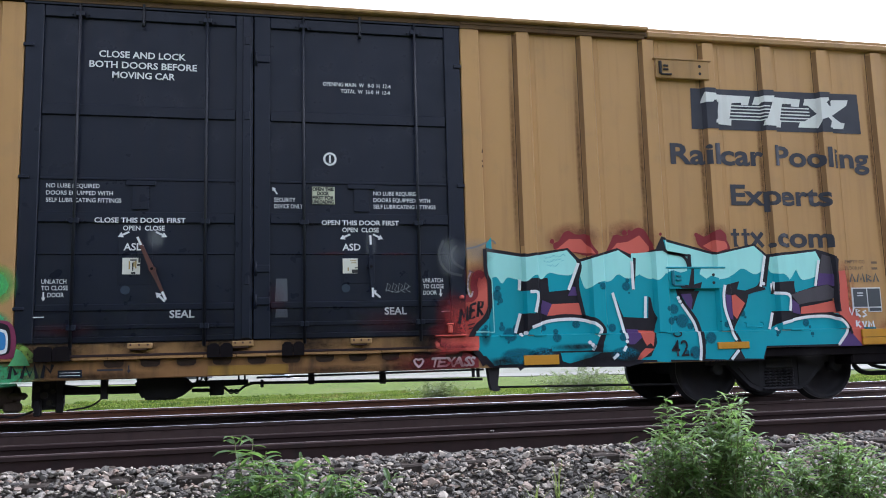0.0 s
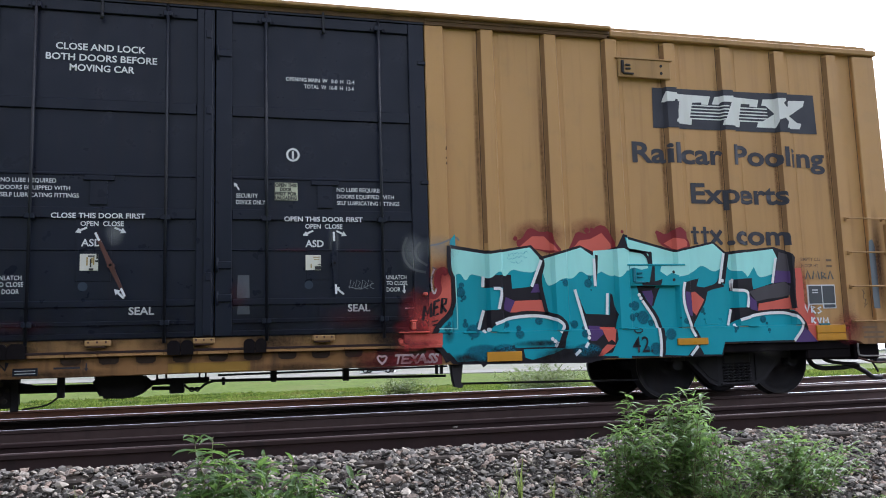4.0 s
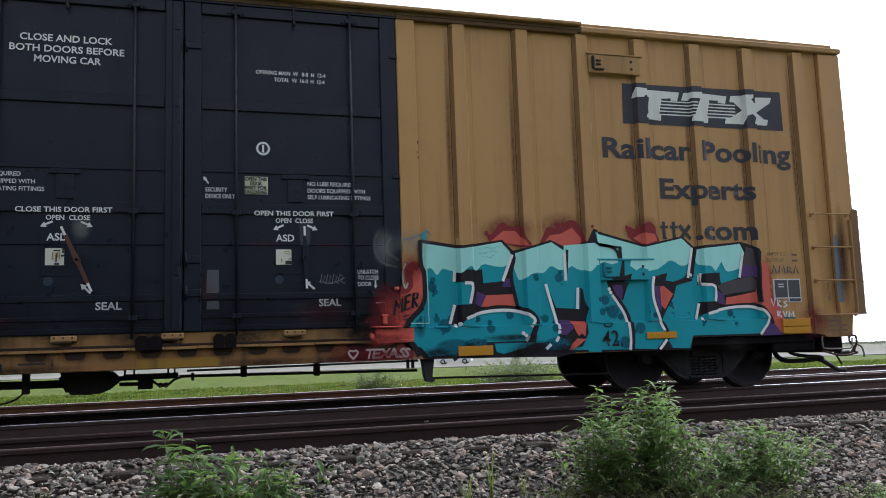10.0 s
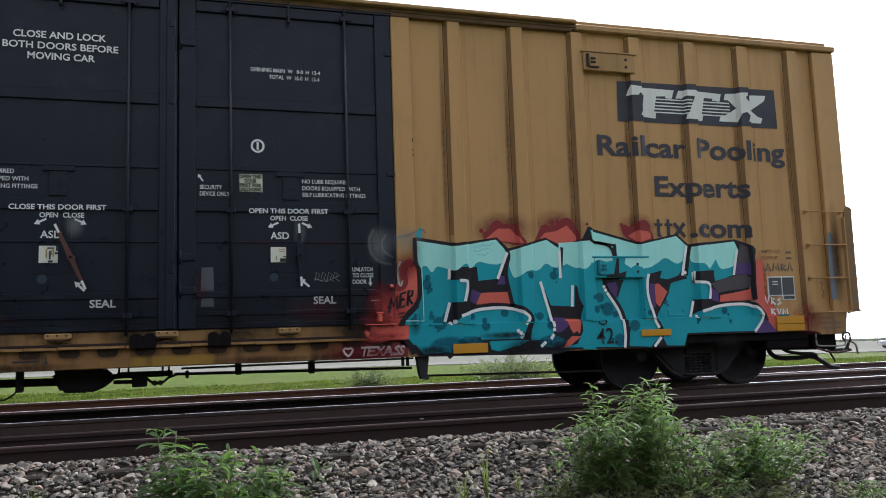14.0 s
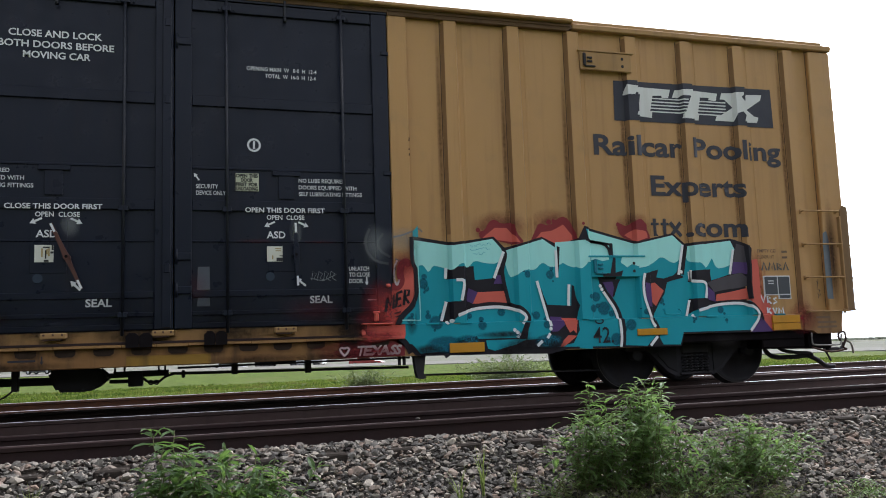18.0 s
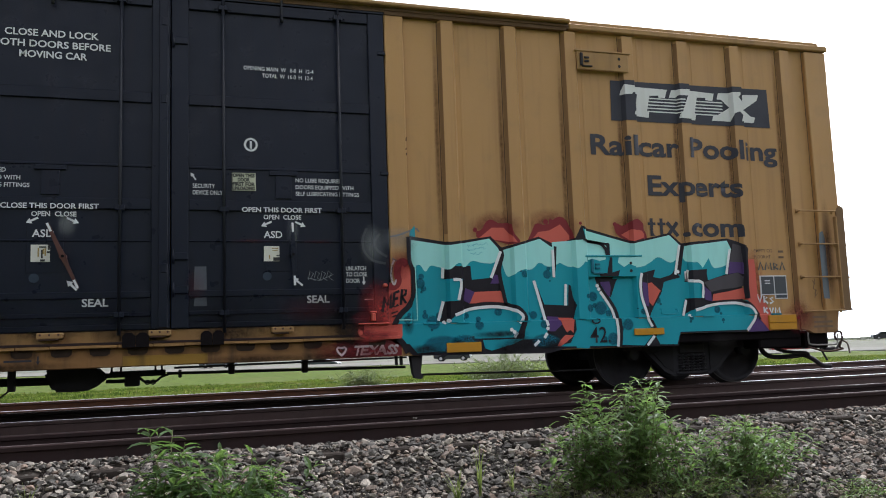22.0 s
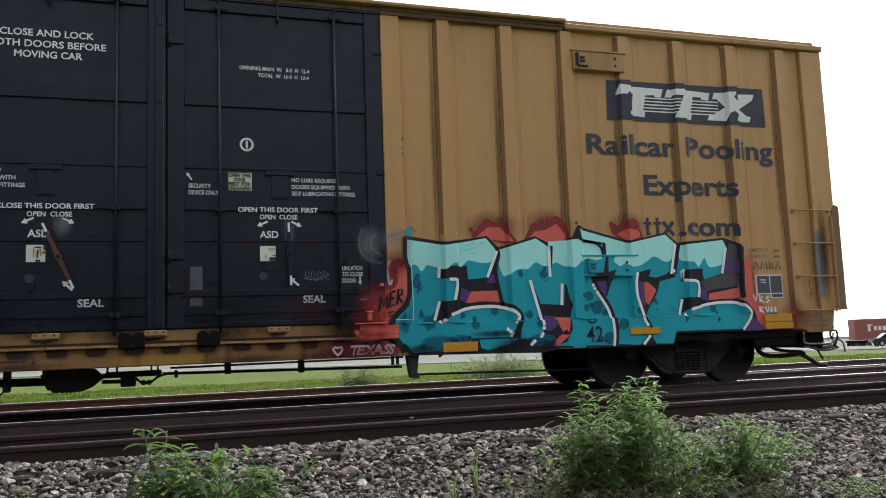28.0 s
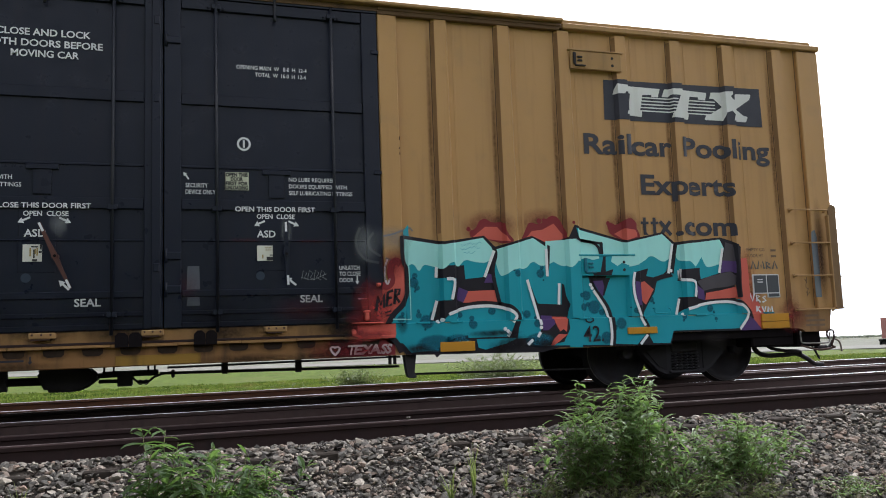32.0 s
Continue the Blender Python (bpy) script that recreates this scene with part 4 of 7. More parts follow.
spray("light_teal", 4, [(3.77, 1.82), (3.95, 1.87), (4.3, 1.97), (4.47, 1.86), (4.77, 1.93), (4.89, 1.93), (4.92, 1.67), (4.78, 1.6), (4.69, 1.68), (4.63, 1.72), (4.54, 1.63), (4.39, 1.64), (4.28, 1.67), (4.18, 1.61), (4.06, 1.57), (3.97, 1.59), (3.9, 1.49), (3.83, 1.52), (3.77, 1.66)])
spray("light_teal", 4, [(4.47, 1.93), (4.91, 1.96), (5.24, 1.89), (5.23, 1.68), (4.82, 1.67), (4.72, 1.62), (4.46, 1.71)])
spray("light_teal", 4, [(4.91, 2.09), (5.62, 1.91), (6.19, 2.03), (6.34, 1.9), (6.29, 1.69), (6.17, 1.68), (6, 1.74), (5.87, 1.69), (5.73, 1.59), (5.57, 1.62), (5.44, 1.59), (5.29, 1.68), (5.29, 1.91), (4.92, 1.97)])
spray("light_teal", 4, [(6.38, 1.88), (7.09, 1.96), (7.15, 1.84), (7.09, 1.67), (6.97, 1.58), (6.84, 1.61), (6.78, 1.72), (6.66, 1.59), (6.57, 1.65), (6.49, 1.69), (6.37, 1.68)])
spray("coral", 4, [(3.4, 1.31), (3.78, 1.32), (3.82, 1.17), (3.66, 1.17), (3.33, 1.17)])
spray("purple", 4, [(3.24, 1.21), (3.28, 1.36), (3.4, 1.31), (3.33, 1.17)])
spray("purple", 4, [(3.67, 1.52), (3.75, 1.51), (3.77, 1.41), (3.61, 1.41)])
spray("coral", 0, [(2.29, 0.81), (2.31, 1.34), (2.38, 1.38), (2.44, 1.47), (2.44, 1.61), (2.51, 1.68), (2.56, 1.68), (2.61, 1.54), (2.61, 1.27), (2.54, 1.15), (2.44, 1.06), (2.37, 0.94), (2.33, 0.85), (2.38, 0.78), (2.48, 0.7), (2.39, 0.69)])
spray("outline", 5, [(4.19, 1.45), (4.26, 1.31), (4.30, 1.14), (4.65, 1.12), (4.67, 1.39), (4.70, 1.37), (4.72, 1.24), (4.76, 1.12), (4.72, 0.95), (4.73, 0.81), (4.64, 0.65), (4.41, 0.61), (4.29, 0.66), (4.34, 0.78), (4.35, 0.96), (4.27, 1.21)])
spray("outline", 5, [(4.49, 1.88), (4.53, 1.87), (4.51, 1.63), (4.48, 1.47), (4.46, 1.48), (4.49, 1.67)])
spray("outline", 5, [(5.08, 1.45), (5.11, 1.45), (5.37, 1.45), (5.34, 1.40), (5.26, 1.21), (5.21, 1.29), (5.13, 1.41)])
spray("outline", 5, [(5.71, 1.52), (5.94, 1.57), (5.90, 1.46), (6.08, 1.44), (6.30, 1.49), (6.31, 1.46), (6.12, 1.42), (6.06, 1.40), (6.01, 1.25), (5.91, 1.11), (5.84, 1.00), (5.80, 0.89), (5.77, 0.91), (5.74, 1.04), (5.69, 1.18), (5.69, 1.37)])
spray("outline", 5, [(5.86, 0.70), (5.92, 0.59), (5.77, 0.58)])
spray("outline", 5, [(6.43, 1.55), (6.74, 1.57), (6.73, 1.47), (6.43, 1.43)])
spray("grey_brown", 5, [(6.68, 1.39), (6.87, 1.45), (7.07, 1.49), (7.23, 1.52), (7.31, 1.46), (7.31, 1.34), (7.17, 1.31), (6.94, 1.29), (6.78, 1.26)])
spray("grey_brown", 5, [(7.18, 1.92), (7.30, 1.89), (7.31, 1.64), (7.11, 1.66)])
spray("purple", 5, [(7.11, 1.67), (7.31, 1.66), (7.33, 1.49), (7.23, 1.52), (7.07, 1.50)])
spray("coral", 5, [(6.81, 1.23), (7.03, 1.26), (7.31, 1.31), (7.3, 1.16), (7.11, 1.15), (6.79, 1.13)])
spray("purple", 5, [(6.66, 1.36), (6.78, 1.26), (6.79, 1.13), (6.68, 1.16)])
spray("purple", 6, [(4.35, 0.99), (4.50, 0.98), (4.53, 0.88), (4.43, 0.80), (4.35, 0.80)])
spray("coral", 6, [(4.50, 0.97), (4.71, 0.96), (4.68, 0.77), (4.64, 0.81), (4.59, 0.78), (4.55, 0.85)])
spray("coral", 6, [(4.57, 0.75), (4.69, 0.74), (4.58, 0.66), (4.50, 0.61), (4.45, 0.61), (4.50, 0.69)])
spray("purple", 6, [(5.11, 1.41), (5.25, 1.42), (5.27, 1.34), (5.24, 1.21), (5.20, 1.26)])
spray("coral", 6, [(5.78, 1.38), (5.87, 1.40), (6.00, 1.29), (5.87, 1.09), (5.82, 1.14), (5.79, 1.26)])
spray("purple", 6, [(5.70, 1.40), (5.77, 1.39), (5.79, 1.15), (5.81, 1.07), (5.74, 1.09), (5.70, 1.22)])
spray("teal", 4, [(2.59, 1.16), (2.47, 1.06), (2.41, 0.98), (2.36, 0.87), (2.58, 0.86)])
spray("teal", 4, [(2.32, 0.86), (2.58, 0.88), (2.67, 0.86), (2.66, 0.70), (2.46, 0.71)])
spray("coral", 0, [(2.27, 0.80), (2.27, 0.97), (2.40, 0.97), (2.40, 0.80)])
spray("coral", 0, [(7.36, 1.66), (7.44, 1.66), (7.50, 1.27), (7.58, 0.96), (7.67, 0.71), (7.44, 0.71), (7.30, 1.12)])
line("spray_white", 0.038, 0.026, [(3, 1.61), (2.99, 1.48)])
line("spray_white", 0.038, 0.026, [(3.11, 1.46), (3.23, 1.46), (3.17, 1.21)])
line("spray_white", 0.038, 0.026, [(2.99, 1.2), (2.92, 0.97)])
line("spray_white", 0.038, 0.026, [(3.12, 1.03), (3.34, 1.11), (3.66, 1.13), (3.89, 1.09), (4.02, 1), (3.96, 0.91)])
line("spray_white", 0.038, 0.026, [(3.76, 1.81), (3.62, 1.48)])
line("spray_white", 0.038, 0.026, [(3.92, 0.8), (3.88, 0.74)])
line("spray_white", 0.038, 0.026, [(6.33, 1.9), (6.24, 1.5)])
line("spray_white", 0.038, 0.026, [(6.4, 1.54), (6.4, 1.41), (6.64, 1.4), (6.6, 1.18)])
line("spray_white", 0.038, 0.026, [(6.48, 1.02), (6.83, 1.1), (7.21, 1.11), (7.38, 1.04), (7.45, 0.92), (7.28, 0.73)])
line("spray_white", 0.038, 0.026, [(7.12, 1.84), (7.04, 1.5)])
line("spray_white", 0.038, 0.026, [(4.19, 1.44), (4.27, 1.14), (4.34, 0.87)])
line("spray_white", 0.038, 0.026, [(4.63, 1.39), (4.61, 1.12)])
line("spray_white", 0.038, 0.026, [(4.32, 0.78), (4.28, 0.72)])
line("spray_white", 0.038, 0.026, [(4.21, 0.69), (4.14, 0.63)])
line("spray_white", 0.038, 0.026, [(4.47, 1.83), (4.47, 1.48)])
line("spray_white", 0.038, 0.026, [(5.11, 1.29), (5.20, 1.16), (5.27, 1.05), (5.31, 0.90), (5.32, 0.72), (5.30, 0.58)])
line("spray_white", 0.038, 0.026, [(5.70, 1.52), (5.67, 1.41), (5.67, 1.22), (5.74, 1.00), (5.77, 0.9), (5.82, 0.82)])
line("spray_white", 0.038, 0.026, [(5.84, 0.70), (5.73, 0.58)])
line("spray_white", 0.038, 0.026, [(6.43, 1.56), (6.41, 1.41)])
line("spray_white", 0.038, 0.026, [(6.38, 1.16), (6.32, 0.95)])
line("outline", 0.040, 0.0235, [(4.91, 1.95), (5.24, 1.9), (5.24, 1.54)])
line("outline", 0.040, 0.0235, [(5.28, 1.71), (5.25, 1.55), (5.38, 1.54)])
line("outline", 0.040, 0.0235, [(6.36, 1.91), (6.25, 1.5), (6.01, 1.43)])
line("outline", 0.045, 0.0235, [(5.14, 1.30), (5.26, 1.15), (5.32, 1.04), (5.36, 0.89), (5.36, 0.72), (5.34, 0.58)])
line("outline", 0.05, 0.0235, [(3.75, 1.86), (3.79, 1.77), (3.73, 1.60), (3.74, 1.46), (3.81, 1.13)])
line("outline", 0.045, 0.0235, [(3.31, 1.13), (3.53, 1.17), (3.79, 1.15), (3.95, 1.11), (4.05, 1.00), (4.03, 0.88), (3.96, 0.77)])
line("outline", 0.065, 0.0235, [(2.57, 1.98), (2.57, 1.68), (2.62, 1.59), (2.63, 1.44), (2.61, 1.26), (2.54, 1.14), (2.44, 1.06), (2.37, 0.95), (2.33, 0.85), (2.39, 0.78), (2.46, 0.73), (2.52, 0.60)])
line("outline", 0.05, 0.0235, [(7.33, 1.89), (7.34, 1.58), (7.32, 1.33), (7.33, 1.16)])
line("outline", 0.035, 0.0235, [(6.79, 1.12), (7.10, 1.14), (7.33, 1.12), (7.47, 0.95), (7.50, 0.87)])
line("outline", 0.03, 0.0235, [(4.88, 1.96), (5.26, 1.90)])
line("outline", 0.034, 0.0236, [(5.26, 1.92), (5.27, 1.72)])
line("outline", 0.045, 0.0235, [(6.39, 1.91), (6.35, 1.74), (6.30, 1.5)])
line("outline", 0.05, 0.0235, [(5.81, 0.90), (5.88, 0.76), (5.84, 0.70)])
line("outline", 0.07, 0.0235, [(2.93, 0.55), (3.15, 0.70), (3.36, 0.74)])
line("dark_red", 0.085, 0.0145, [(2.31, 1.39), (2.38, 1.38), (2.43, 1.44), (2.41, 1.55), (2.43, 1.65), (2.49, 1.69), (2.54, 1.64)])
line("pink_grey", 0.022, 0.021, [(2.38, 1.70), (2.34, 1.61), (2.34, 1.47), (2.37, 1.39), (2.40, 1.47)])
part("white_dot", drape(disc(bmesh.new(), 4.331, 0.837, 0.024, 10), 0.0262), M["spray_white"], graffiti)
part("white_dot", drape(disc(bmesh.new(), 2.988, 0.947, 0.024, 10), 0.0262), M["spray_white"], graffiti)
part("white_dot", drape(disc(bmesh.new(), 3.046, 0.966, 0.024, 10), 0.0262), M["spray_white"], graffiti)
part("white_dot", drape(disc(bmesh.new(), 3.882, 0.807, 0.024, 10), 0.0262), M["spray_white"], graffiti)
part("white_dot", drape(disc(bmesh.new(), 3.846, 0.836, 0.024, 10), 0.0262), M["spray_white"], graffiti)
part("white_dot", drape(disc(bmesh.new(), 5.071, 1.365, 0.024, 10), 0.0262), M["spray_white"], graffiti)
part("white_dot", drape(disc(bmesh.new(), 5.092, 1.321, 0.024, 10), 0.0262), M["spray_white"], graffiti)
part("white_dot", drape(disc(bmesh.new(), 6.282, 1.538, 0.024, 10), 0.0262), M["spray_white"], graffiti)
part("white_dot", drape(disc(bmesh.new(), 6.416, 0.952, 0.024, 10), 0.0262), M["spray_white"], graffiti)
SPOTS = [(2.71, 1.42, 0.062), (2.85, 0.95, 0.08), (3.43, 0.9, 0.055), (4.38, 1.52, 0.055), (4.17, 1.01, 0.05), (2.52, 0.99, 0.045), (3.7, 1.06, 0.05), (4.29, 0.89, 0.05), (4.05, 1.52, 0.045), (2.76, 1.03, 0.037), (3.28, 1.02, 0.035), (2.75, 1.36, 0.035), (5.01, 1.23, 0.062), (5.11, 1.08, 0.088), (4.95, 1.08, 0.055), (5.24, 0.68, 0.075), (5.47, 0.86, 0.075), (5.69, 1.02, 0.037), (6.86, 1.02, 0.05), (6.91, 0.88, 0.025), (6.42, 0.92, 0.035), (5.96, 1.16, 0.04)]
SOFT_TEAL = hazy("soft_dark_teal", (0.012, 0.125, 0.185), 0.95, 0.02, 0.72)
for x, z, r in SPOTS:
    part("dark_spot", drape(disc(bmesh.new(), x, z, r * 1.12, 16, 0.06), 0.0175), SOFT_TEAL, graffiti)
rng = random.Random(8)
for i, (x, z, r) in enumerate(SPOTS):
    a = rng.uniform(0, 6.28)
    part("dark_spot", drape(disc(bmesh.new(), x + 1.5 * r * math.cos(a), z + 1.4 * r * math.sin(a), r * rng.uniform(0.4, 0.65), 12, 0.1), 0.0172), SOFT_TEAL, graffiti)
    if i % 2:
        part("dark_spot", drape(disc(bmesh.new(), x - 1.9 * r * math.cos(a + 0.6), z - 1.6 * r * math.sin(a), r * rng.uniform(0.2, 0.35), 10, 0.1), 0.0169), SOFT_TEAL, graffiti)
for x, z, r in ((3.44, 2.08, 0.03), (4.40, 2.19, 0.035), (4.86, 2.17, 0.022), (5.39, 2.17, 0.03), (4.47, 2.2, 0.03)):
    part("drip_dot", drape(disc(bmesh.new(), x, z, r, 10, 0.1), 0.007), M["dark_red"], graffiti)
part("numerals", drape(words("42.", 4.915, 5.20, 0.64, 0.20, 0.006), 0.024), M["outline"], graffiti, "black sprayed numerals 42")
bm = bmesh.new()
stroke(bm, [(5.01 + 0.055 * math.cos(a * math.pi / 5), 0.915 + 0.032 * math.sin(a * math.pi / 5)) for a in range(11)], 0.018)
part("ring_mark", drape(bm, 0.024), M["outline"], graffiti)
bm = bmesh.new()
for tag in ([(2.275, 1.14), (2.285, 1.30), (2.32, 1.19), (2.355, 1.31), (2.365, 1.15)], [(2.455, 1.16), (2.395, 1.155), (2.395, 1.31), (2.455, 1.315)], [(2.395, 1.24), (2.445, 1.24)],
             [(2.485, 1.15), (2.485, 1.32), (2.535, 1.30), (2.53, 1.25), (2.49, 1.24), (2.545, 1.15)]):
    stroke(bm, [(2.225 + (x - 2.275) * 1.06 + (z - 1.15) * 0.12, 1.10 + (z - 1.15) * 1.05 + (x - 2.275) * 0.32) for x, z in tag], 0.032)
part("black_tag", drape(bm, 0.016), M["outline"], graffiti, "small black marker tag")
rng = random.Random(15)
for k, (x0, x1) in enumerate(((3.33, 3.60), (3.32, 3.58), (3.36, 3.52))):
    z, pts, x = 1.875 - 0.05 * k, [], x0
    while x < x1:
        pts.append((x, z + rng.uniform(-0.018, 0.018) + (x - x0) * 0.12))
        x += 0.014
    part("tiny_scrawl", drape(stroke(bmesh.new(), pts, 0.004), 0.0225), M["teal"], graffiti)
bm = bmesh.new()
stroke(bm, [(2.33, 1.07), (2.41, 1.09)], 0.014)
stroke(bm, [(2.34, 1.03), (2.40, 1.045)], 0.014)
part("black_tag", drape(bm, 0.016), M["outline"], graffiti)
bm = words("TEXASS", 1.85, 2.40, 0.598, 0.105, 0.04)
for v in bm.verts:
    v.co.x += (v.co.z - 0.6) * 0.25 + 0.012 * math.sin(v.co.x * 31)
part("pale_tag", drape(bm, 0.030), M["pink_grey"], graffiti, "white tag on red")
bm = bmesh.new()
stroke(bm, [(1.73 + 0.055 * math.sin(a / 12 * 2 * math.pi) ** 3, 0.655 + 0.0035 * (13 * math.cos(a / 12 * 2 * math.pi) - 5 * math.cos(a / 6 * 2 * math.pi) - 2 * math.cos(a / 4 * 2 * math.pi))) for a in range(13)], 0.024)
part("heart_mark", drape(bm, 0.030), M["pink_grey"], graffiti)
bm = flat_poly(bmesh.new(), [(1.74, 0.575), (2.45, 0.575), (2.45, 0.765), (1.86, 0.765), (1.78, 0.69)])
part("red_field", drape(bm, 0.024, lambda x: 0.02), M["brick"], graffiti)
part("red_field", drape(flat_poly(bmesh.new(), [(2.0, 0.80), (2.46, 0.80), (2.46, 0.945), (2.0, 0.945)]), 0.004, lambda x: -0.02), M["coral"], graffiti)
bm = bmesh.new()
box(bm, 1.99, 2.44, -0.073, 0.03, 0.770, 0.806, 0.006)
part("painted_ledge", bm, M["coral"], graffiti, "ledge under coral spray")
for x0, x1, z0, z1 in ((2.085, 2.135, 0.985, 1.075), (2.07, 2.15, 1.075, 1.10), (2.235, 2.285, 1.38, 1.42), (1.93, 2.30, 0.946, 0.962)):
    bm = bmesh.new()
    box(bm, x0, x1, -0.075, -0.02, z0, z1, 0.01)
    part("painted_latch", bm, M["coral"], graffiti, "latch under coral overspray")
bm = bmesh.new()
prism(bm, [(1.915, 0.87), (1.93, 0.815), (2.0, 0.79), (2.03, 0.80), (1.98, 0.835), (1.965, 0.88), (1.935, 0.895)], -0.075, -0.045)
tube(bm, (1.95, -0.085, 0.85), (1.95, -0.04, 0.85), 0.024, 12)
tube(bm, (2.01, -0.07, 0.80), (2.01, 0.0, 0.80), 0.016, 8)
part("cam_keeper", bm, M["coral"], graffiti, "rounded keeper cam under coral spray")
part("pale_edge", drape(stroke(bmesh.new(), [(2.645, 1.93), (2.66, 1.2), (2.66, 0.985), (2.42, 0.99)], 0.012), 0.026), M["light_teal"], graffiti)


def haze(name, parent, x0, x1, z0, z1, mat, y):
    bm = flat_poly(bmesh.new(), [(x0, z0), (x1, z0), (x1, z1), (x0, z1)])
    ob = part(name, drape(bm, 0.0025) if y is None else drape(bm, 0.0, lambda x: y), mat, parent)
    ob["kind"] = "stuff"
    if parent is car:
        ob.location = -CAR_AT
    return ob


RED_MIST, DARK_RED_MIST = hazy("coral_overspray", (0.50, 0.07, 0.06), 0.85, 0.06), hazy("dark_red_overspray", (0.20, 0.02, 0.025), 0.85, 0.07)
FAINT_RED = hazy("faint_red_overspray", (0.16, 0.03, 0.035), 0.22)
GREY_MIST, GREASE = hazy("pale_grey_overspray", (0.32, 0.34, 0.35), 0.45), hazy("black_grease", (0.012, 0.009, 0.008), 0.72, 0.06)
for x0, x1, z0, z1, mat, y in ((1.92, 2.40, 0.88, 1.50, DARK_RED_MIST, -0.022), (2.04, 2.50, 0.76, 1.42, RED_MIST, -0.026), (1.84, 2.3, 0.76, 0.99, RED_MIST, 0.022), (1.84, 2.28, 0.73, 0.86, RED_MIST, -0.074), (1.84, 2.3, 0.90, 1.12, DARK_RED_MIST, -0.030), (1.90, 2.14, 0.74, 0.96, DARK_RED_MIST, -0.080), (2.0, 2.44, 0.765, 0.87, DARK_RED_MIST, -0.079), (1.74, 2.52, 0.55, 0.71, DARK_RED_MIST, -0.034), (2.28, 2.62, 1.45, 1.85, DARK_RED_MIST, -0.036),
                               (1.95, 2.30, 1.62, 2.15, GREY_MIST, -0.022), (2.22, 2.72, 1.78, 2.12, GREY_MIST, -0.024), (1.35, 2.2, 0.52, 0.80, DARK_RED_MIST, -0.007),
                               (3.32, 4.12, 1.86, 2.34, DARK_RED_MIST, None), (4.06, 4.86, 1.86, 2.38, DARK_RED_MIST, None), (5.30, 5.92, 1.88, 2.34, DARK_RED_MIST, None),
                               (7.30, 7.66, 1.05, 1.85, RED_MIST, None), (7.85, 8.45, 0.64, 1.12, DARK_RED_MIST, -0.030), (7.40, 7.75, 0.95, 1.35, DARK_RED_MIST, None), (8.06, 8.30, 0.9, 1.3, FAINT_RED, None), (0.50, 1.0, 1.90, 1.96, FAINT_RED, 0.0), (1.28, 1.70, 1.89, 1.95, FAINT_RED, 0.0), (-2.45, -1.75, 1.02, 1.18, FAINT_RED, -0.02), (1.0, 1.75, 0.98, 1.3, FAINT_RED, -0.004), (0.0, 0.25, 1.25, 1.6, FAINT_RED, -0.018)):
    haze("overspray", car, x0, x1, z0, z1, mat, y)
for x0, x1, z0, z1 in ((-2.65, -1.75, 0.72, 1.04), (-0.95, -0.1, 0.74, 1.04), (0.12, 0.95, 0.74, 1.04), (1.45, 2.15, 0.72, 1.08), (-1.75, -1.0, 0.86, 1.03), (0.7, 1.3, 0.86, 1.03)):
    haze("grease_stain", car, x0, x1, z0, z1, GREASE, 0.026)
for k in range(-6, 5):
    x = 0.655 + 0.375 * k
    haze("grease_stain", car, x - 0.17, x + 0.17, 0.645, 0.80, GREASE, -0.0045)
    # the opening has no depth: its shade is a flat dark shape on the sill
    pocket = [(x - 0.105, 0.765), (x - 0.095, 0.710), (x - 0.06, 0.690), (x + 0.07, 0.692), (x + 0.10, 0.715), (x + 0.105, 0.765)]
    on_car("sill_pocket", drape(flat_poly(bmesh.new(), pocket), 0.0, lambda x: -0.0065), M["pocket"], "flat dark shape painted as a shaded pocket under the ledge")
haze("grease_stain", car, 1.64, 2.02, 0.66, 1.04, GREASE, -0.078)
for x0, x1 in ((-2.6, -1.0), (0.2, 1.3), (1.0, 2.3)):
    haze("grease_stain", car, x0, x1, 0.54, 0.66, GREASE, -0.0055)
for x0, x1 in ((3.6, 3.95), (6.6, 7.1), (8.5, 9.0)):
    haze("grease_stain", car, x0, x1, 0.50, 0.72, GREASE, -0.036)
THIN_GREY = plain("thin_grey_spray", (0.04, 0.043, 0.05), 0.8)
for pts, w in (([(2.06, 2.08), (2.0, 1.95), (2.02, 1.80), (2.12, 1.69), (2.28, 1.66)], 0.03), ([(2.22, 2.02), (2.15, 1.93), (2.17, 1.82), (2.30, 1.74)], 0.03), ([(2.36, 1.62), (2.33, 1.50), (2.38, 1.40)], 0.02)):
    part("grey_swirl", drape(stroke(bmesh.new(), rounded(pts, False, 2), w), 0.0, lambda x: -0.02), THIN_GREY, graffiti)
for pts in ([(2.34, 1.98), (2.45, 2.0), (2.58, 2.05), (2.68, 2.10), (2.72, 2.05)], [(2.36, 1.72), (2.44, 1.68), (2.52, 1.70)], [(2.42, 1.62), (2.40, 1.52), (2.46, 1.44)]):
    part("grey_swirl", drape(stroke(bmesh.new(), rounded(pts, False, 2), 0.022), 0.006), plain("grey_spray_on_tan", (0.20, 0.18, 0.16), 0.8), graffiti)
BLACK_MIST = hazy("black_overspray", (0.012, 0.011, 0.014), 0.85, 0.12, 0.35)
for x0, x1, z0, z1, y in ((2.5, 2.95, 0.55, 0.70, None), (2.95, 3.5, 0.54, 0.64, None), (3.3, 4.1, 0.74, 0.835, None), (3.75, 4.2, 0.56, 0.78, None), (4.2, 4.55, 0.56, 0.70, None), (2.46, 2.62, 0.8, 1.15, None)):
    haze("black_mist", car, x0, x1, z0, z1, BLACK_MIST, -0.026)
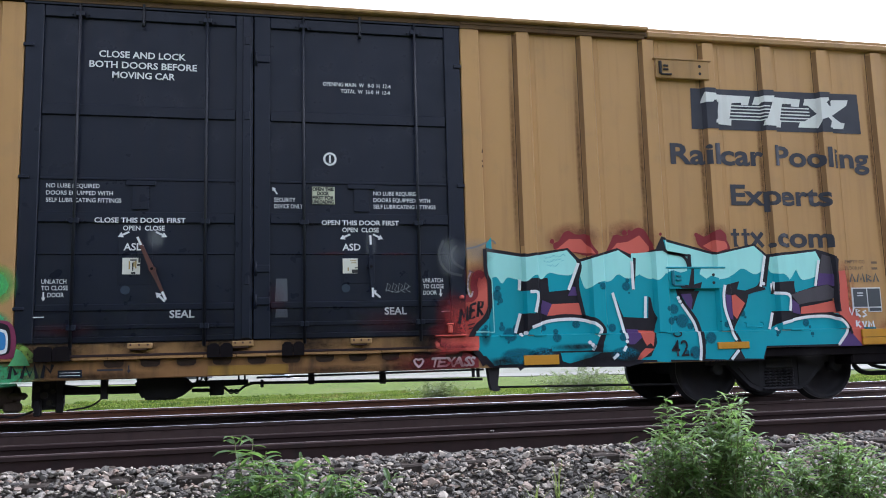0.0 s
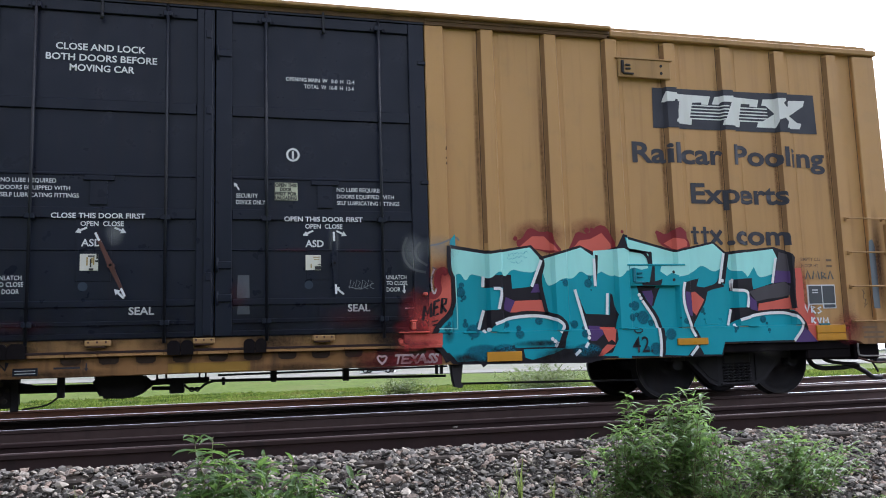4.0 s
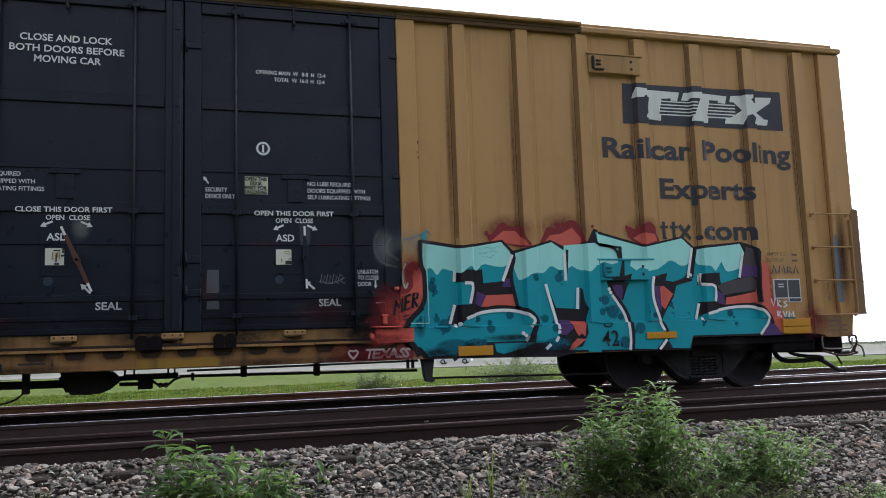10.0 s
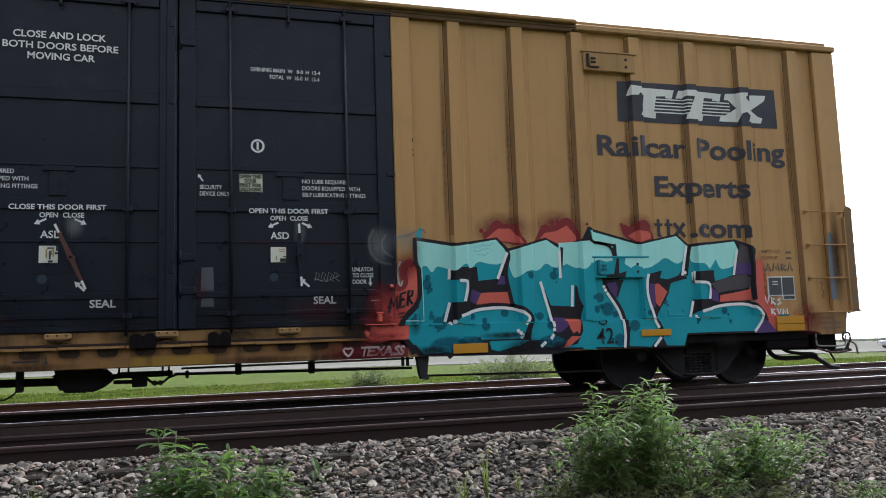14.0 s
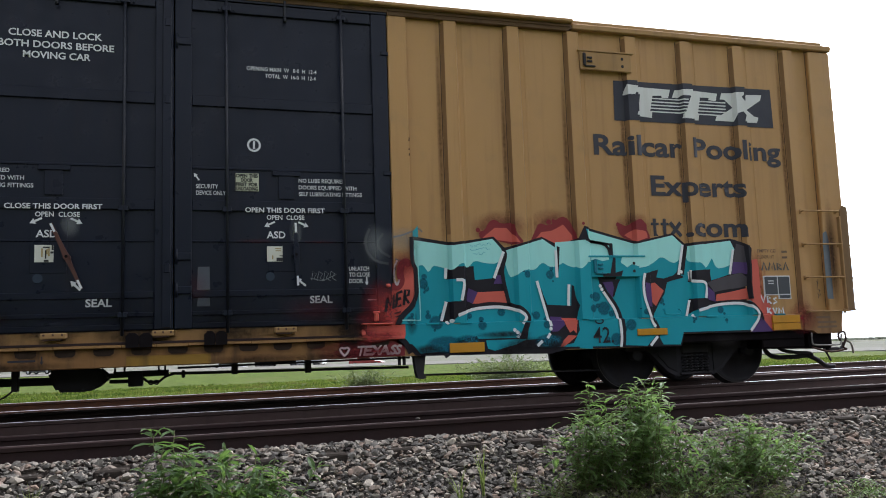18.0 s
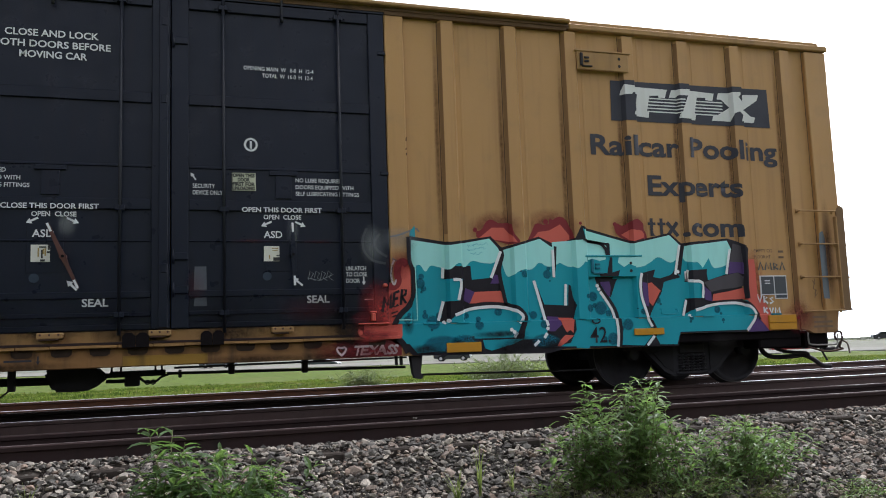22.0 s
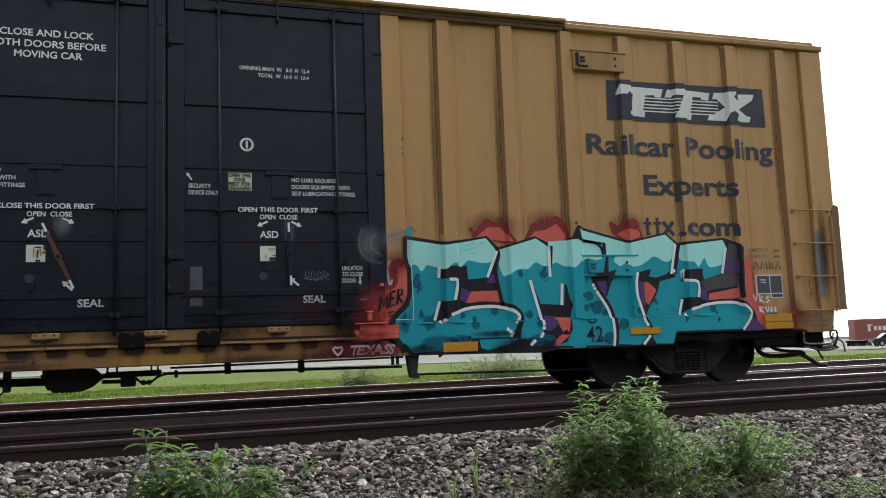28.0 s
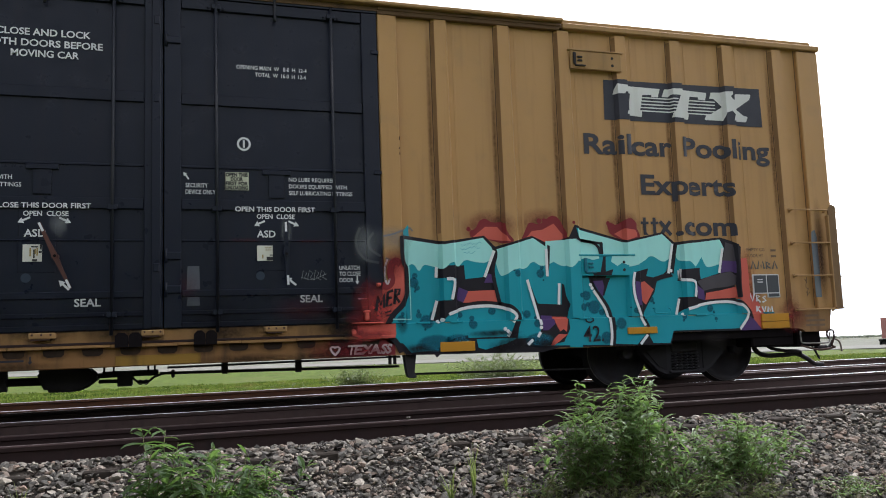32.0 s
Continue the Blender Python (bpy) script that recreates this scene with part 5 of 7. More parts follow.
for x0, x1, z0, z1 in ((2.7, 3.2, 0.58, 0.80), (3.05, 3.4, 0.62, 0.80), (4.1, 4.5, 0.60, 0.78)):
    haze("black_mist", car, x0, x1, z0, z1, SOFT_TEAL, -0.0245)
part("letter_tint", drape(flat_poly(bmesh.new(), [(2.56, 1.86), (2.60, 2.05), (2.665, 2.13), (2.67, 1.9), (2.63, 1.72)]), 0.007), M["teal"], graffiti)
DOOR_GRIME = hazy("dark_door_grime", (0.007, 0.006, 0.008), 0.34, 0.2, 0.3)
for x0, x1 in ((-2.75, -1.2), (-1.5, -0.05), (-0.25, 1.2), (0.9, 2.35)):
    haze("door_grime", car, x0, x1, 0.72, 1.42, DOOR_GRIME, 0.003)
haze("pale_smear", car, -1.30, -1.08, 1.95, 2.26, GREY_MIST, 0.016)
haze("pale_smear", car, 1.12, 1.28, 1.85, 2.22, GREY_MIST, 0.016)
haze("grime", car, -2.62, -1.9, 0.60, 1.02, GREASE, -0.068)
haze("green_mist", car, -2.95, -2.55, 1.36, 1.82, hazy("green_overspray", (0.12, 0.50, 0.14), 0.9), -0.032)
for s in ([(7.62, 1.16), (7.66, 1.07), (7.70, 1.16)], [(7.73, 1.06), (7.73, 1.14), (7.78, 1.12), (7.73, 1.10), (7.79, 1.05)], [(7.88, 1.12), (7.83, 1.11), (7.88, 1.07), (7.82, 1.05)],
          [(7.72, 0.94), (7.72, 1.01)], [(7.77, 1.0), (7.73, 0.97), (7.78, 0.93)], [(7.81, 1.0), (7.84, 0.93), (7.87, 1.0)], [(7.90, 0.93), (7.91, 1.0), (7.94, 0.95), (7.97, 1.0), (7.98, 0.93)]):
    part("white_scrawl", drape(stroke(bmesh.new(), [(x - 0.10, z + 0.03 + (z - 1.0) * 0.15) for x, z in s], 0.026), 0.012), M["spray_white"], graffiti)
for s in ([(7.58, 1.55), (7.62, 1.66), (7.66, 1.55)], [(7.69, 1.55), (7.72, 1.66), (7.75, 1.57), (7.78, 1.66), (7.80, 1.55)], [(7.84, 1.55), (7.84, 1.65), (7.90, 1.62), (7.85, 1.59), (7.91, 1.56)], [(7.94, 1.55), (7.98, 1.66), (8.02, 1.55)]):
    part("grey_scrawl", drape(stroke(bmesh.new(), s, 0.026), 0.006), plain("faded_grey_spray", (0.10, 0.10, 0.09), 0.7), graffiti)
# amber reflectors and a repainted patch over the graffiti
for x0, x1, z0, z1 in ((5.55, 5.985, 0.715, 0.80), (3.0, 3.44, 0.585, 0.70), (7.64, 8.09, 0.725, 0.815), (7.64, 8.09, 0.822, 0.925)):
    bm = bmesh.new()
    box(bm, x0, x1, -0.034, -0.003, z0, z1, 0.003)
    on_car("reflector", bm, M["reflector"], "amber reflective strip")
# second piece of graffiti at the far side of the doors
left_piece = on_car("graffiti", drape(flat_poly(bmesh.new(), rounded([(-2.83, 1.22), (-2.65, 1.21), (-2.59, 1.15), (-2.56, 1.01), (-2.56, 0.84), (-2.60, 0.81), (-2.82, 0.81)])), 0.010, lambda x: FACE), M["plum"], "graffiti in blue, green and plum")
for pts, lift, mat in (([(-2.83, 1.19), (-2.66, 1.18), (-2.62, 1.10), (-2.61, 0.94), (-2.63, 0.85), (-2.82, 0.84)], 0.013, "outline"), ([(-2.83, 1.13), (-2.67, 1.12), (-2.64, 1.05), (-2.64, 0.91), (-2.66, 0.86), (-2.82, 0.86)], 0.016, "spray_white"),
                       ([(-2.83, 1.11), (-2.68, 1.09), (-2.66, 1.03), (-2.66, 0.93), (-2.68, 0.90), (-2.82, 0.90)], 0.018, "blue")):
    part("letter_fill", drape(flat_poly(bmesh.new(), rounded(pts)), lift, lambda x: FACE), M[mat], left_piece)
bm = bmesh.new()
disc(bm, -2.80, 1.585, 0.135, 20, 0.05)
part("green_haze", drape(bm, 0.010, lambda x: FACE), M["green"], left_piece)
LIME_MIST, GREEN_MIST = hazy("lime_overspray", (0.30, 0.50, 0.09), 0.95, 0.05, 0.45), hazy("soft_green_overspray", (0.08, 0.40, 0.17), 1.0, 0.05, 0.6)
for x0, x1, z0, z1, mat, y in ((-3.5, -2.26, 0.50, 0.78, GREEN_MIST, -0.008), (-2.95, -2.60, 1.02, 1.32, GREEN_MIST, -0.019), (-3.05, -2.58, 1.34, 1.84, LIME_MIST, -0.018)):
    haze("green_mist", car, x0, x1, z0, z1, mat, y)
ob = on_car("green_mist", drape(flat_poly(bmesh.new(), [(-2.62, 0.735), (-2.56, 0.84), (-2.555, 0.985), (-2.45, 0.935), (-2.37, 0.84), (-2.30, 0.735)]), 0.0, lambda x: -0.062), LIME_MIST, "soft green overspray on the ledge")
ob["kind"] = "stuff"
part("green_field", drape(flat_poly(bmesh.new(), [(-2.62, 0.735), (-2.565, 0.83), (-2.55, 0.915), (-2.50, 0.885), (-2.45, 0.82), (-2.41, 0.735)]), 0.0, lambda x: -0.064), M["green"], left_piece)
for s in ([(-2.62, 0.60), (-2.60, 0.74), (-2.55, 0.64)], [(-2.50, 0.60), (-2.47, 0.74), (-2.42, 0.62), (-2.38, 0.74), (-2.35, 0.60)], [(-2.30, 0.60), (-2.28, 0.73), (-2.22, 0.66), (-2.20, 0.74)]):
    part("black_tag", drape(stroke(bmesh.new(), s, 0.036), 0.014, lambda x: 0.0), M["outline"], left_piece)
# small printed panels
bm = bmesh.new()
box(bm, -2.15, -1.91, -0.008, 0.004, 0.595, 0.675, 0.002)
info = on_car("data_panel", bm, M["door"], "small black data panel with white lines")
for z in (0.615, 0.645):
    part("print_bar", drape(flat_poly(bmesh.new(), [(-2.13, z), (-1.93, z), (-1.93, z + 0.006), (-2.13, z + 0.006)]), 0.012, lambda x: 0.0), WHITE, info)
part("print_bar", drape(flat_poly(bmesh.new(), [(-1.76, 0.655), (-1.50, 0.655), (-1.50, 0.675), (-1.76, 0.675)]), 0.005, lambda x: 0.0), NAVY, info)
part("arrow_mark", drape(arrow(-1.44, 0.665, 270, 0.08), 0.005, lambda x: 0.0), NAVY, info)
bm = bmesh.new()
box(bm, 7.585, 8.03, SHEET - 0.010, SHEET + 0.002, 1.205, 1.475, 0.002)
box(bm, 7.82, 8.03, SHEET - 0.0105, SHEET + 0.002, 1.15, 1.206, 0.002)
panel = on_car("data_panel", bm, WHITE, "white-framed data panel with two dark fields")
for x0, x1, z0, z1 in ((7.605, 7.81, 1.22, 1.46), (7.825, 8.015, 1.22, 1.46), (7.835, 8.015, 1.162, 1.205)):
    part("dark_field", drape(flat_poly(bmesh.new(), [(x0, z0), (x1, z0), (x1, z1), (x0, z1)]), 0.013, lambda x: SHEET), plain("slate_field", (0.05, 0.055, 0.065), 0.5), panel)
for z in (1.395, 1.36):
    part("print_bar", drape(flat_poly(bmesh.new(), [(7.66, z), (7.75, z), (7.75, z + 0.014), (7.66, z + 0.014)]), 0.016, lambda x: SHEET), WHITE, panel)
FADED = plain("faded_brown_print", (0.16, 0.10, 0.06), 0.7)
for text, x0, x1, z in (("EMPTY CG", 7.53, 7.83, 1.80), ("FLOOR HT", 7.53, 7.80, 1.715)):
    on_car("lettering", drape(words(text, x0, x1, z, 0.045, 0.01), 0.004, lambda x: SHEET), FADED, "small faded brown stencil: " + text.lower())
for x0, x1, z, h in ((7.93, 8.02, 1.795, 0.03), (7.93, 8.02, 1.715, 0.03), (8.36, 8.60, 0.868, 0.028), (8.38, 8.70, 0.800, 0.028), (8.37, 8.70, 0.735, 0.028)):
    on_car("print_bar", drape(flat_poly(bmesh.new(), [(x0, z), (x1, z), (x1, z + h), (x0, z + h)]), 0.004, lambda x: -0.028 if x > 8.2 else SHEET), plain("faded_brown_print", (0.16, 0.10, 0.06), 0.7))


on_car("primer_patch", drape(flat_poly(bmesh.new(), [(8.596, 1.14), (8.70, 1.135), (8.703, 1.6), (8.70, 2.0), (8.67, 2.1), (8.61, 2.07), (8.595, 1.9)]), 0.004, lambda x: FACE), painted("blue_grey_primer", (0.15, 0.175, 0.20), 0.6, (0.2, 0.13, 0.07), 0.6), "blue-grey primer patch")
# the ribs' left flanks turn from the sun; that shade is painted as brown strips
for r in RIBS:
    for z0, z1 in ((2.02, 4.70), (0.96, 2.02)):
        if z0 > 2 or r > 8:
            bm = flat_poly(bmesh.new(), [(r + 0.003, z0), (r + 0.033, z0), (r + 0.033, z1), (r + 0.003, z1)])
            on_car("rib_grime", drape(bm, 0.0016), M["rib_grime"], "darker tan painted along the rib's flank for its shade")
SEAM_RUST = hazy("thin_seam_rust", (0.12, 0.045, 0.025), 0.6, 0.05)
for k, r in enumerate(RIBS):
    haze("rust_streak", car, r - 0.085, r + 0.002, 1.5, 4.9 - 0.2 * (k % 3), SEAM_RUST, SHEET - 0.0035)
for x, z, h in ((2.578, 3.16, 0.045), (2.574, 3.05, 0.02), (2.577, 2.98, 0.03)):
    on_car("rust_spot", drape(flat_poly(bmesh.new(), [(x - 0.010, z), (x + 0.004, z - 0.004), (x + 0.006, z + h), (x - 0.006, z + h)]), 0.003, lambda x: FACE), M["seam"])
haze("rust_streak", car, 8.64, 8.84, 0.95, 2.6, hazy("brown_rust_streak", (0.07, 0.032, 0.02), 1.0), FACE - 0.008)
bm = bmesh.new()
box(bm, 8.555, 8.563, FACE - 0.003, FACE + 0.002, 1.02, TOP - 0.03)
on_car("sheet_lap", bm, M["seam"])
for pts in ([(8.42, 1.40), (8.46, 1.34)], [(8.46, 1.42), (8.43, 1.28), (8.48, 1.25)], [(8.47, 1.27), (8.44, 1.15)], [(8.43, 1.22), (8.46, 1.18), (8.49, 1.21)]):
    on_car("scratch_tag", drape(stroke(bmesh.new(), pts, 0.010), 0.004, lambda x: FACE), plain("faint_brown_marker", (0.12, 0.08, 0.05), 0.8))


# ---- fittings on the body ----
def fittings():
    # pull plates between two ribs, high and low
    for z0, z1, mat in ((4.215, 4.465, M["yellow_lip"]), (1.475, 1.735, M["teal"])):
        bm = bmesh.new()
        front = -0.030 if mat is M["teal"] else -0.045
        box(bm, 4.93, 5.69, front, -0.014, z0, z1, 0.01)
        plate = on_car("pull_plate", bm, mat)
        for dz in (0.075, 0.175):
            bm = bmesh.new()
            tube(bm, (5.55, front + 0.001, z0 + dz), (5.55, front - 0.004, z0 + dz), 0.02, 10)
            part("bolt_hole", bm, M["dark"], plate)
        if mat is M["teal"]:
            ol = [(5.08, 1.535), (5.20, 1.52), (5.25, 1.725), (5.285, 1.725), (5.275, 1.53), (5.385, 1.56), (5.36, 1.48), (5.10, 1.48)]
            part("black_edge", drape(flat_poly(bmesh.new(), ol), 0.0, lambda x: -0.034), M["outline"], plate)
            part("letter_tint", drape(flat_poly(bmesh.new(), [(4.935, 1.69), (5.0, 1.71), (5.1, 1.68), (5.19, 1.70), (5.19, 1.73), (4.935, 1.73)]), 0.0, lambda x: -0.0325), M["light_teal"], plate)
            part("letter_tint", drape(flat_poly(bmesh.new(), [(5.36, 1.66), (5.45, 1.60), (5.52, 1.64), (5.62, 1.61), (5.685, 1.68), (5.685, 1.73), (5.38, 1.73)]), 0.0, lambda x: -0.0325), M["light_teal"], plate)
        bm = bmesh.new()
        box(bm, 4.965, 5.005, front - 0.03, front, z0 + 0.05, z1 - 0.03, 0.008)
        box(bm, 4.99, 5.14, front - 0.026, front, z0 + 0.035, z0 + 0.055, 0.004)
        for dz in (0.10, 0.15):
            box(bm, 5.03, 5.10, front - 0.02, front, z0 + dz, z0 + dz + 0.025, 0.005)
        part("catch", bm, M["dark"] if mat is not M["teal"] else M["dark_teal"], plate)
        bm = bmesh.new()
        box(bm, 4.90, 5.72, front - 0.012, -0.014, z1 - 0.002, z1 + 0.018, 0.004)
        part("plate_lip", bm, mat, plate)
    # rib feet on the sill, painted over
    for x in (2.72, 3.14, 3.95, 4.86, 6.6, 7.7):
        bm = bmesh.new()
        box(bm, x, x + 0.16, -0.03, 0.03, 0.925, 0.95, 0.006)
        on_car("rib_foot", bm, M["teal"] if x < 7.5 else M["dark_teal"])
    bm = bmesh.new()
    pipe(bm, [(5.96, 0.0, 1.04), (5.96, -0.05, 1.03), (5.97, -0.05, 0.98), (6.18, -0.05, 0.98), (6.19, -0.05, 1.03), (6.19, 0.0, 1.04)], 0.009)
    on_car("grab_handle", bm, M["teal"])
    # ladder at the corner
    for z, x0, x1 in ((2.375, 8.25, 8.85), (1.905, 8.25, 8.86), (1.44, 8.24, 8.86), (0.965, 8.22, 8.87)):
        bm = bmesh.new()
        pipe(bm, [(x0, FACE, z), (x0, -0.075, z), (x0 + 0.04, -0.09, z), (x1 - 0.04, -0.09, z), (x1, -0.075, z), (x1, FACE, z)], 0.011)
        rung = on_car("ladder_rung", bm, M["yellow_lip"])
        for x in (x0, x1):
            bm = bmesh.new()
            box(bm, x - 0.02, x + 0.02, -0.03, FACE + 0.002, z - 0.03, z + 0.03, 0.006)
            tube(bm, (x, -0.03, z - 0.016), (x, -0.038, z - 0.016), 0.010, 6)
            part("rung_foot", bm, M["threshold"], rung)
    bm = bmesh.new()
    box(bm, 8.846, 8.872, -0.10, -0.04, 0.99, 2.30, 0.005)
    on_car("ladder_stile", bm, M["yellow_lip"])
    # the wagon's end lies in shade; the stile's brown is darkened to show it
    bm = bmesh.new()
    prism(bm, [(8.93, 0.965), (9.05, 0.965), (9.06, 2.44), (8.99, 2.47), (8.93, 2.40)], -0.03, 0.02)
    on_car("end_ladder_stile", bm, painted("shaded_brown_end", (0.20, 0.12, 0.058), 0.7, (0.05, 0.03, 0.02), 0.6))
    for z in (2.36, 1.90, 1.43, 0.98):
        bm = bmesh.new()
        pipe(bm, [(9.0, 0.0, z), (9.10, 0.02, z), (9.12, 0.08, z), (9.12, 0.42, z), (9.0, 0.46, z)], 0.011)
        on_car("ladder_rung", bm, M["yellow_lip"])
    # end sill and corner bracket
    bm = bmesh.new()
    prism(bm, [(8.17, 0.985), (8.83, 0.975), (8.80, 0.80), (8.79, 0.69), (8.72, 0.655), (8.36, 0.66), (8.30, 0.70), (8.16, 0.72)], -0.028, 0.05)
    on_car("corner_gusset", bm, painted("stained_tan_gusset", (0.30, 0.165, 0.065), 0.65, (0.07, 0.035, 0.03), 0.75), "stained tan gusset plate at the corner")
    bm = bmesh.new()
    box(bm, 7.52, 8.225, 0.06, 2.94, 0.475, 0.71, 0.02)
    on_car("end_sill", bm, M["grease"])
    bm = bmesh.new()
    box(bm, 8.30, 8.70, 0.06, 2.94, 0.45, 0.70, 0.03)
    on_car("end_sill", bm, M["grease"])
    bm = bmesh.new()
    pipe(bm, [(8.262, -0.03, 0.67), (8.262, -0.03, 0.55), (8.30, -0.03, 0.505), (8.52, -0.03, 0.495), (8.70, -0.03, 0.495), (8.75, -0.03, 0.52), (8.765, -0.03, 0.64)], 0.011)
    on_car("step_iron", bm, painted("worn_pale_step", (0.26, 0.24, 0.22), 0.6))
    bm = bmesh.new()
    box(bm, 6.20, 8.2, 0.04, 0.14, 0.60, 0.715, 0.01)
    on_car("side_sill", bm, M["grease"])
    # centre sill and cross bearers
    bm = bmesh.new()
    box(bm, -9.0, 9.2, 1.25, 1.75, 0.565, 0.72, 0.01)
    on_car("centre_sill", bm, M["dark"])
    for x in (-4.2, -2.9, -1.2, 0.6, 2.4, 4.2):
        bm = bmesh.new()
        box(bm, x - 0.08, x + 0.08, 0.13, 2.85, 0.62, 0.72, 0.006)
        on_car("cross_bearer", bm, M["dark"])
    # coupler, cut lever, brake hose
    bm = bmesh.new()
    box(bm, 9.15, 9.62, 1.38, 1.62, 0.76, 0.98, 0.03)
    prism(bm, [(9.55, 0.70), (9.95, 0.70), (10.0, 0.80), (9.98, 1.0), (9.55, 1.02)], 1.28, 1.72)
    on_car("coupler", bm, M["rust"], "rusty knuckle coupler")
    bm = bmesh.new()
    pipe(bm, [(8.753, -0.02, 0.553), (8.720, -0.02, 0.614), (8.750, -0.02, 0.664), (8.834, -0.02, 0.662), (8.844, -0.02, 0.570), (8.792, -0.02, 0.465), (8.848, -0.02, 0.431)], 0.014)
    on_car("cut_lever", bm, M["rust"], "bent rusty uncoupling lever")
    bm = bmesh.new()
    pipe(bm, [(8.841, -0.02, 0.550), (8.930, -0.02, 0.500), (8.959, -0.02, 0.368)], 0.013)
    on_car("cut_lever", bm, painted("pale_worn_rod", (0.22, 0.18, 0.15), 0.6))
    bm = bmesh.new()
    pipe(bm, [(8.268, -0.02, 0.472), (8.574, -0.02, 0.402), (8.848, -0.02, 0.431)], 0.014)
    on_car("lever_shaft", bm, M["rust"])
    bm = bmesh.new()
    pipe(bm, [(8.64, 0.2, 0.47), (8.70, 0.2, 0.37), (8.76, 0.2, 0.27)], 0.014)
    on_car("lever_tail", bm, M["dark"])
    bm = bmesh.new()
    pipe(bm, [(8.78, 0.2, 0.44), (8.90, 0.2, 0.41), (8.98, 0.2, 0.46), (9.02, 0.2, 0.52)], 0.022)
    box(bm, 8.70, 8.90, 0.16, 0.24, 0.40, 0.46, 0.015)
    on_car("step_hanger", bm, M["dark"])
    bm = bmesh.new()
    pipe(bm, [(7.88, 0.5, 0.60), (7.90, 0.5, 0.44), (8.05, 0.5, 0.345), (8.40, 0.5, 0.335), (8.62, 0.5, 0.345), (8.80, 0.5, 0.27), (8.93, 0.5, 0.19), (9.08, 0.5, 0.17)], 0.034, 10)
    on_car("brake_hose", bm, M["dark"], "black rubber brake hose")
    bm = bmesh.new()
    pipe(bm, [(8.05, 0.45, 0.60), (8.10, 0.45, 0.46), (8.35, 0.45, 0.40), (8.62, 0.45, 0.38), (8.66, 0.45, 0.33)], 0.024, 8)
    on_car("brake_hose", bm, M["dark"])


fittings()


def underframe():
    """Brake gear that hangs below the side sill between the trucks."""
    bm = bmesh.new()
    pts = [(-1.47, 0.53), (-1.42, 0.40), (-1.37, 0.31), (-1.10, 0.30), (-0.98, 0.32), (-0.90, 0.38), (-0.82, 0.45), (-0.95, 0.57), (-1.40, 0.58)]
    prism(bm, pts, 0.55, 0.95)
    bmesh.ops.bevel(bm, geom=bm.edges[:], offset=0.03, segments=2, affect="EDGES")
    on_car("brake_cylinder", bm, M["dark"], "black brake cylinder under the floor")
    for p0, p1, r in (((-2.4, 0.7, 0.44), (-1.42, 0.7, 0.43), 0.045), ((-0.85, 0.7, 0.465), (-0.20, 0.7, 0.47), 0.028), ((-0.84, 0.7, 0.40), (-0.62, 0.7, 0.395), 0.022),
                      ((-0.18, 0.6, 0.465), (2.62, 0.5, 0.425), 0.016), ((-0.1, 0.4, 0.53), (2.6, 0.35, 0.545), 0.012), ((2.70, 0.3, 0.33), (5.3, 0.6, 0.275), 0.013)):
        bm = bmesh.new()
        tube(bm, p0, p1, r, 8)
        on_car("brake_rod", bm, M["dark"])
    bm = bmesh.new()
    box(bm, -0.64, -0.48, 0.62, 0.8, 0.335, 0.50, 0.01)
    box(bm, -0.80, -0.20, 0.66, 0.74, 0.47, 0.51, 0.006)
    on_car("lever_block", bm, M["dark"])
    for x in (-0.78, -0.68, -0.31, -0.24):
        bm = bmesh.new()
        box(bm, x - 0.01, x + 0.01, 0.66, 0.70, 0.48, 0.70)
        on_car("hanger_strap", bm, M["dark"])
    bm = bmesh.new()
    pipe(bm, [(-0.48, 0.68, 0.43), (-0.42, 0.68, 0.38), (-0.31, 0.68, 0.38), (-0.24, 0.68, 0.43), (-0.13, 0.68, 0.465)], 0.014)
    for x in (-0.395, -0.335):
        pipe(bm, [(x + 0.026 * math.cos(a * math.pi / 5), 0.68, 0.372 + 0.022 * math.sin(a * math.pi / 5)) for a in range(11)], 0.009, 5)
    on_car("slack_chain", bm, M["dark"])
    bm = bmesh.new()
    box(bm, -0.06, -0.02, 0.62, 0.72, 0.41, 0.50, 0.01)
    on_car("rod_clevis", bm, M["dark"])
    for x, z0 in ((-1.77, 0.34), (0.53, 0.43), (1.38, 0.41)):
        bm = bmesh.new()
        box(bm, x - 0.035, x + 0.035, 0.45, 0.55, z0, 0.62, 0.008)
        on_car("rod_hanger", bm, M["dark"])
    for x in (2.41, 2.47):
        bm = bmesh.new()
        box(bm, x - 0.016, x + 0.016, 0.1, 0.14, 0.46, 0.60, 0.004)
        on_car("hanger_strap", bm, M["dark"])
    bm = bmesh.new()
    prism(bm, [(2.57, 0.58), (2.72, 0.58), (2.69, 0.36), (2.72, 0.31), (2.69, 0.285), (2.62, 0.30), (2.60, 0.36)], 0.05, 0.16)
    on_car("jacking_post", bm, M["dark"])
    # valve and reservoir further along
    rg = random.Random(6)
    bm = bmesh.new()
    box(bm, -2.56, -2.27, 0.62, 0.95, 0.24, 0.60, 0.03)
    box(bm, -2.30, -2.22, 0.60, 0.64, 0.20, 0.56, 0.01)
    box(bm, -2.52, -2.44, 0.55, 0.62, 0.17, 0.36, 0.015)
    valve = on_car("brake_valve", bm, M["dark"], "grimy brake valve with bolted caps")
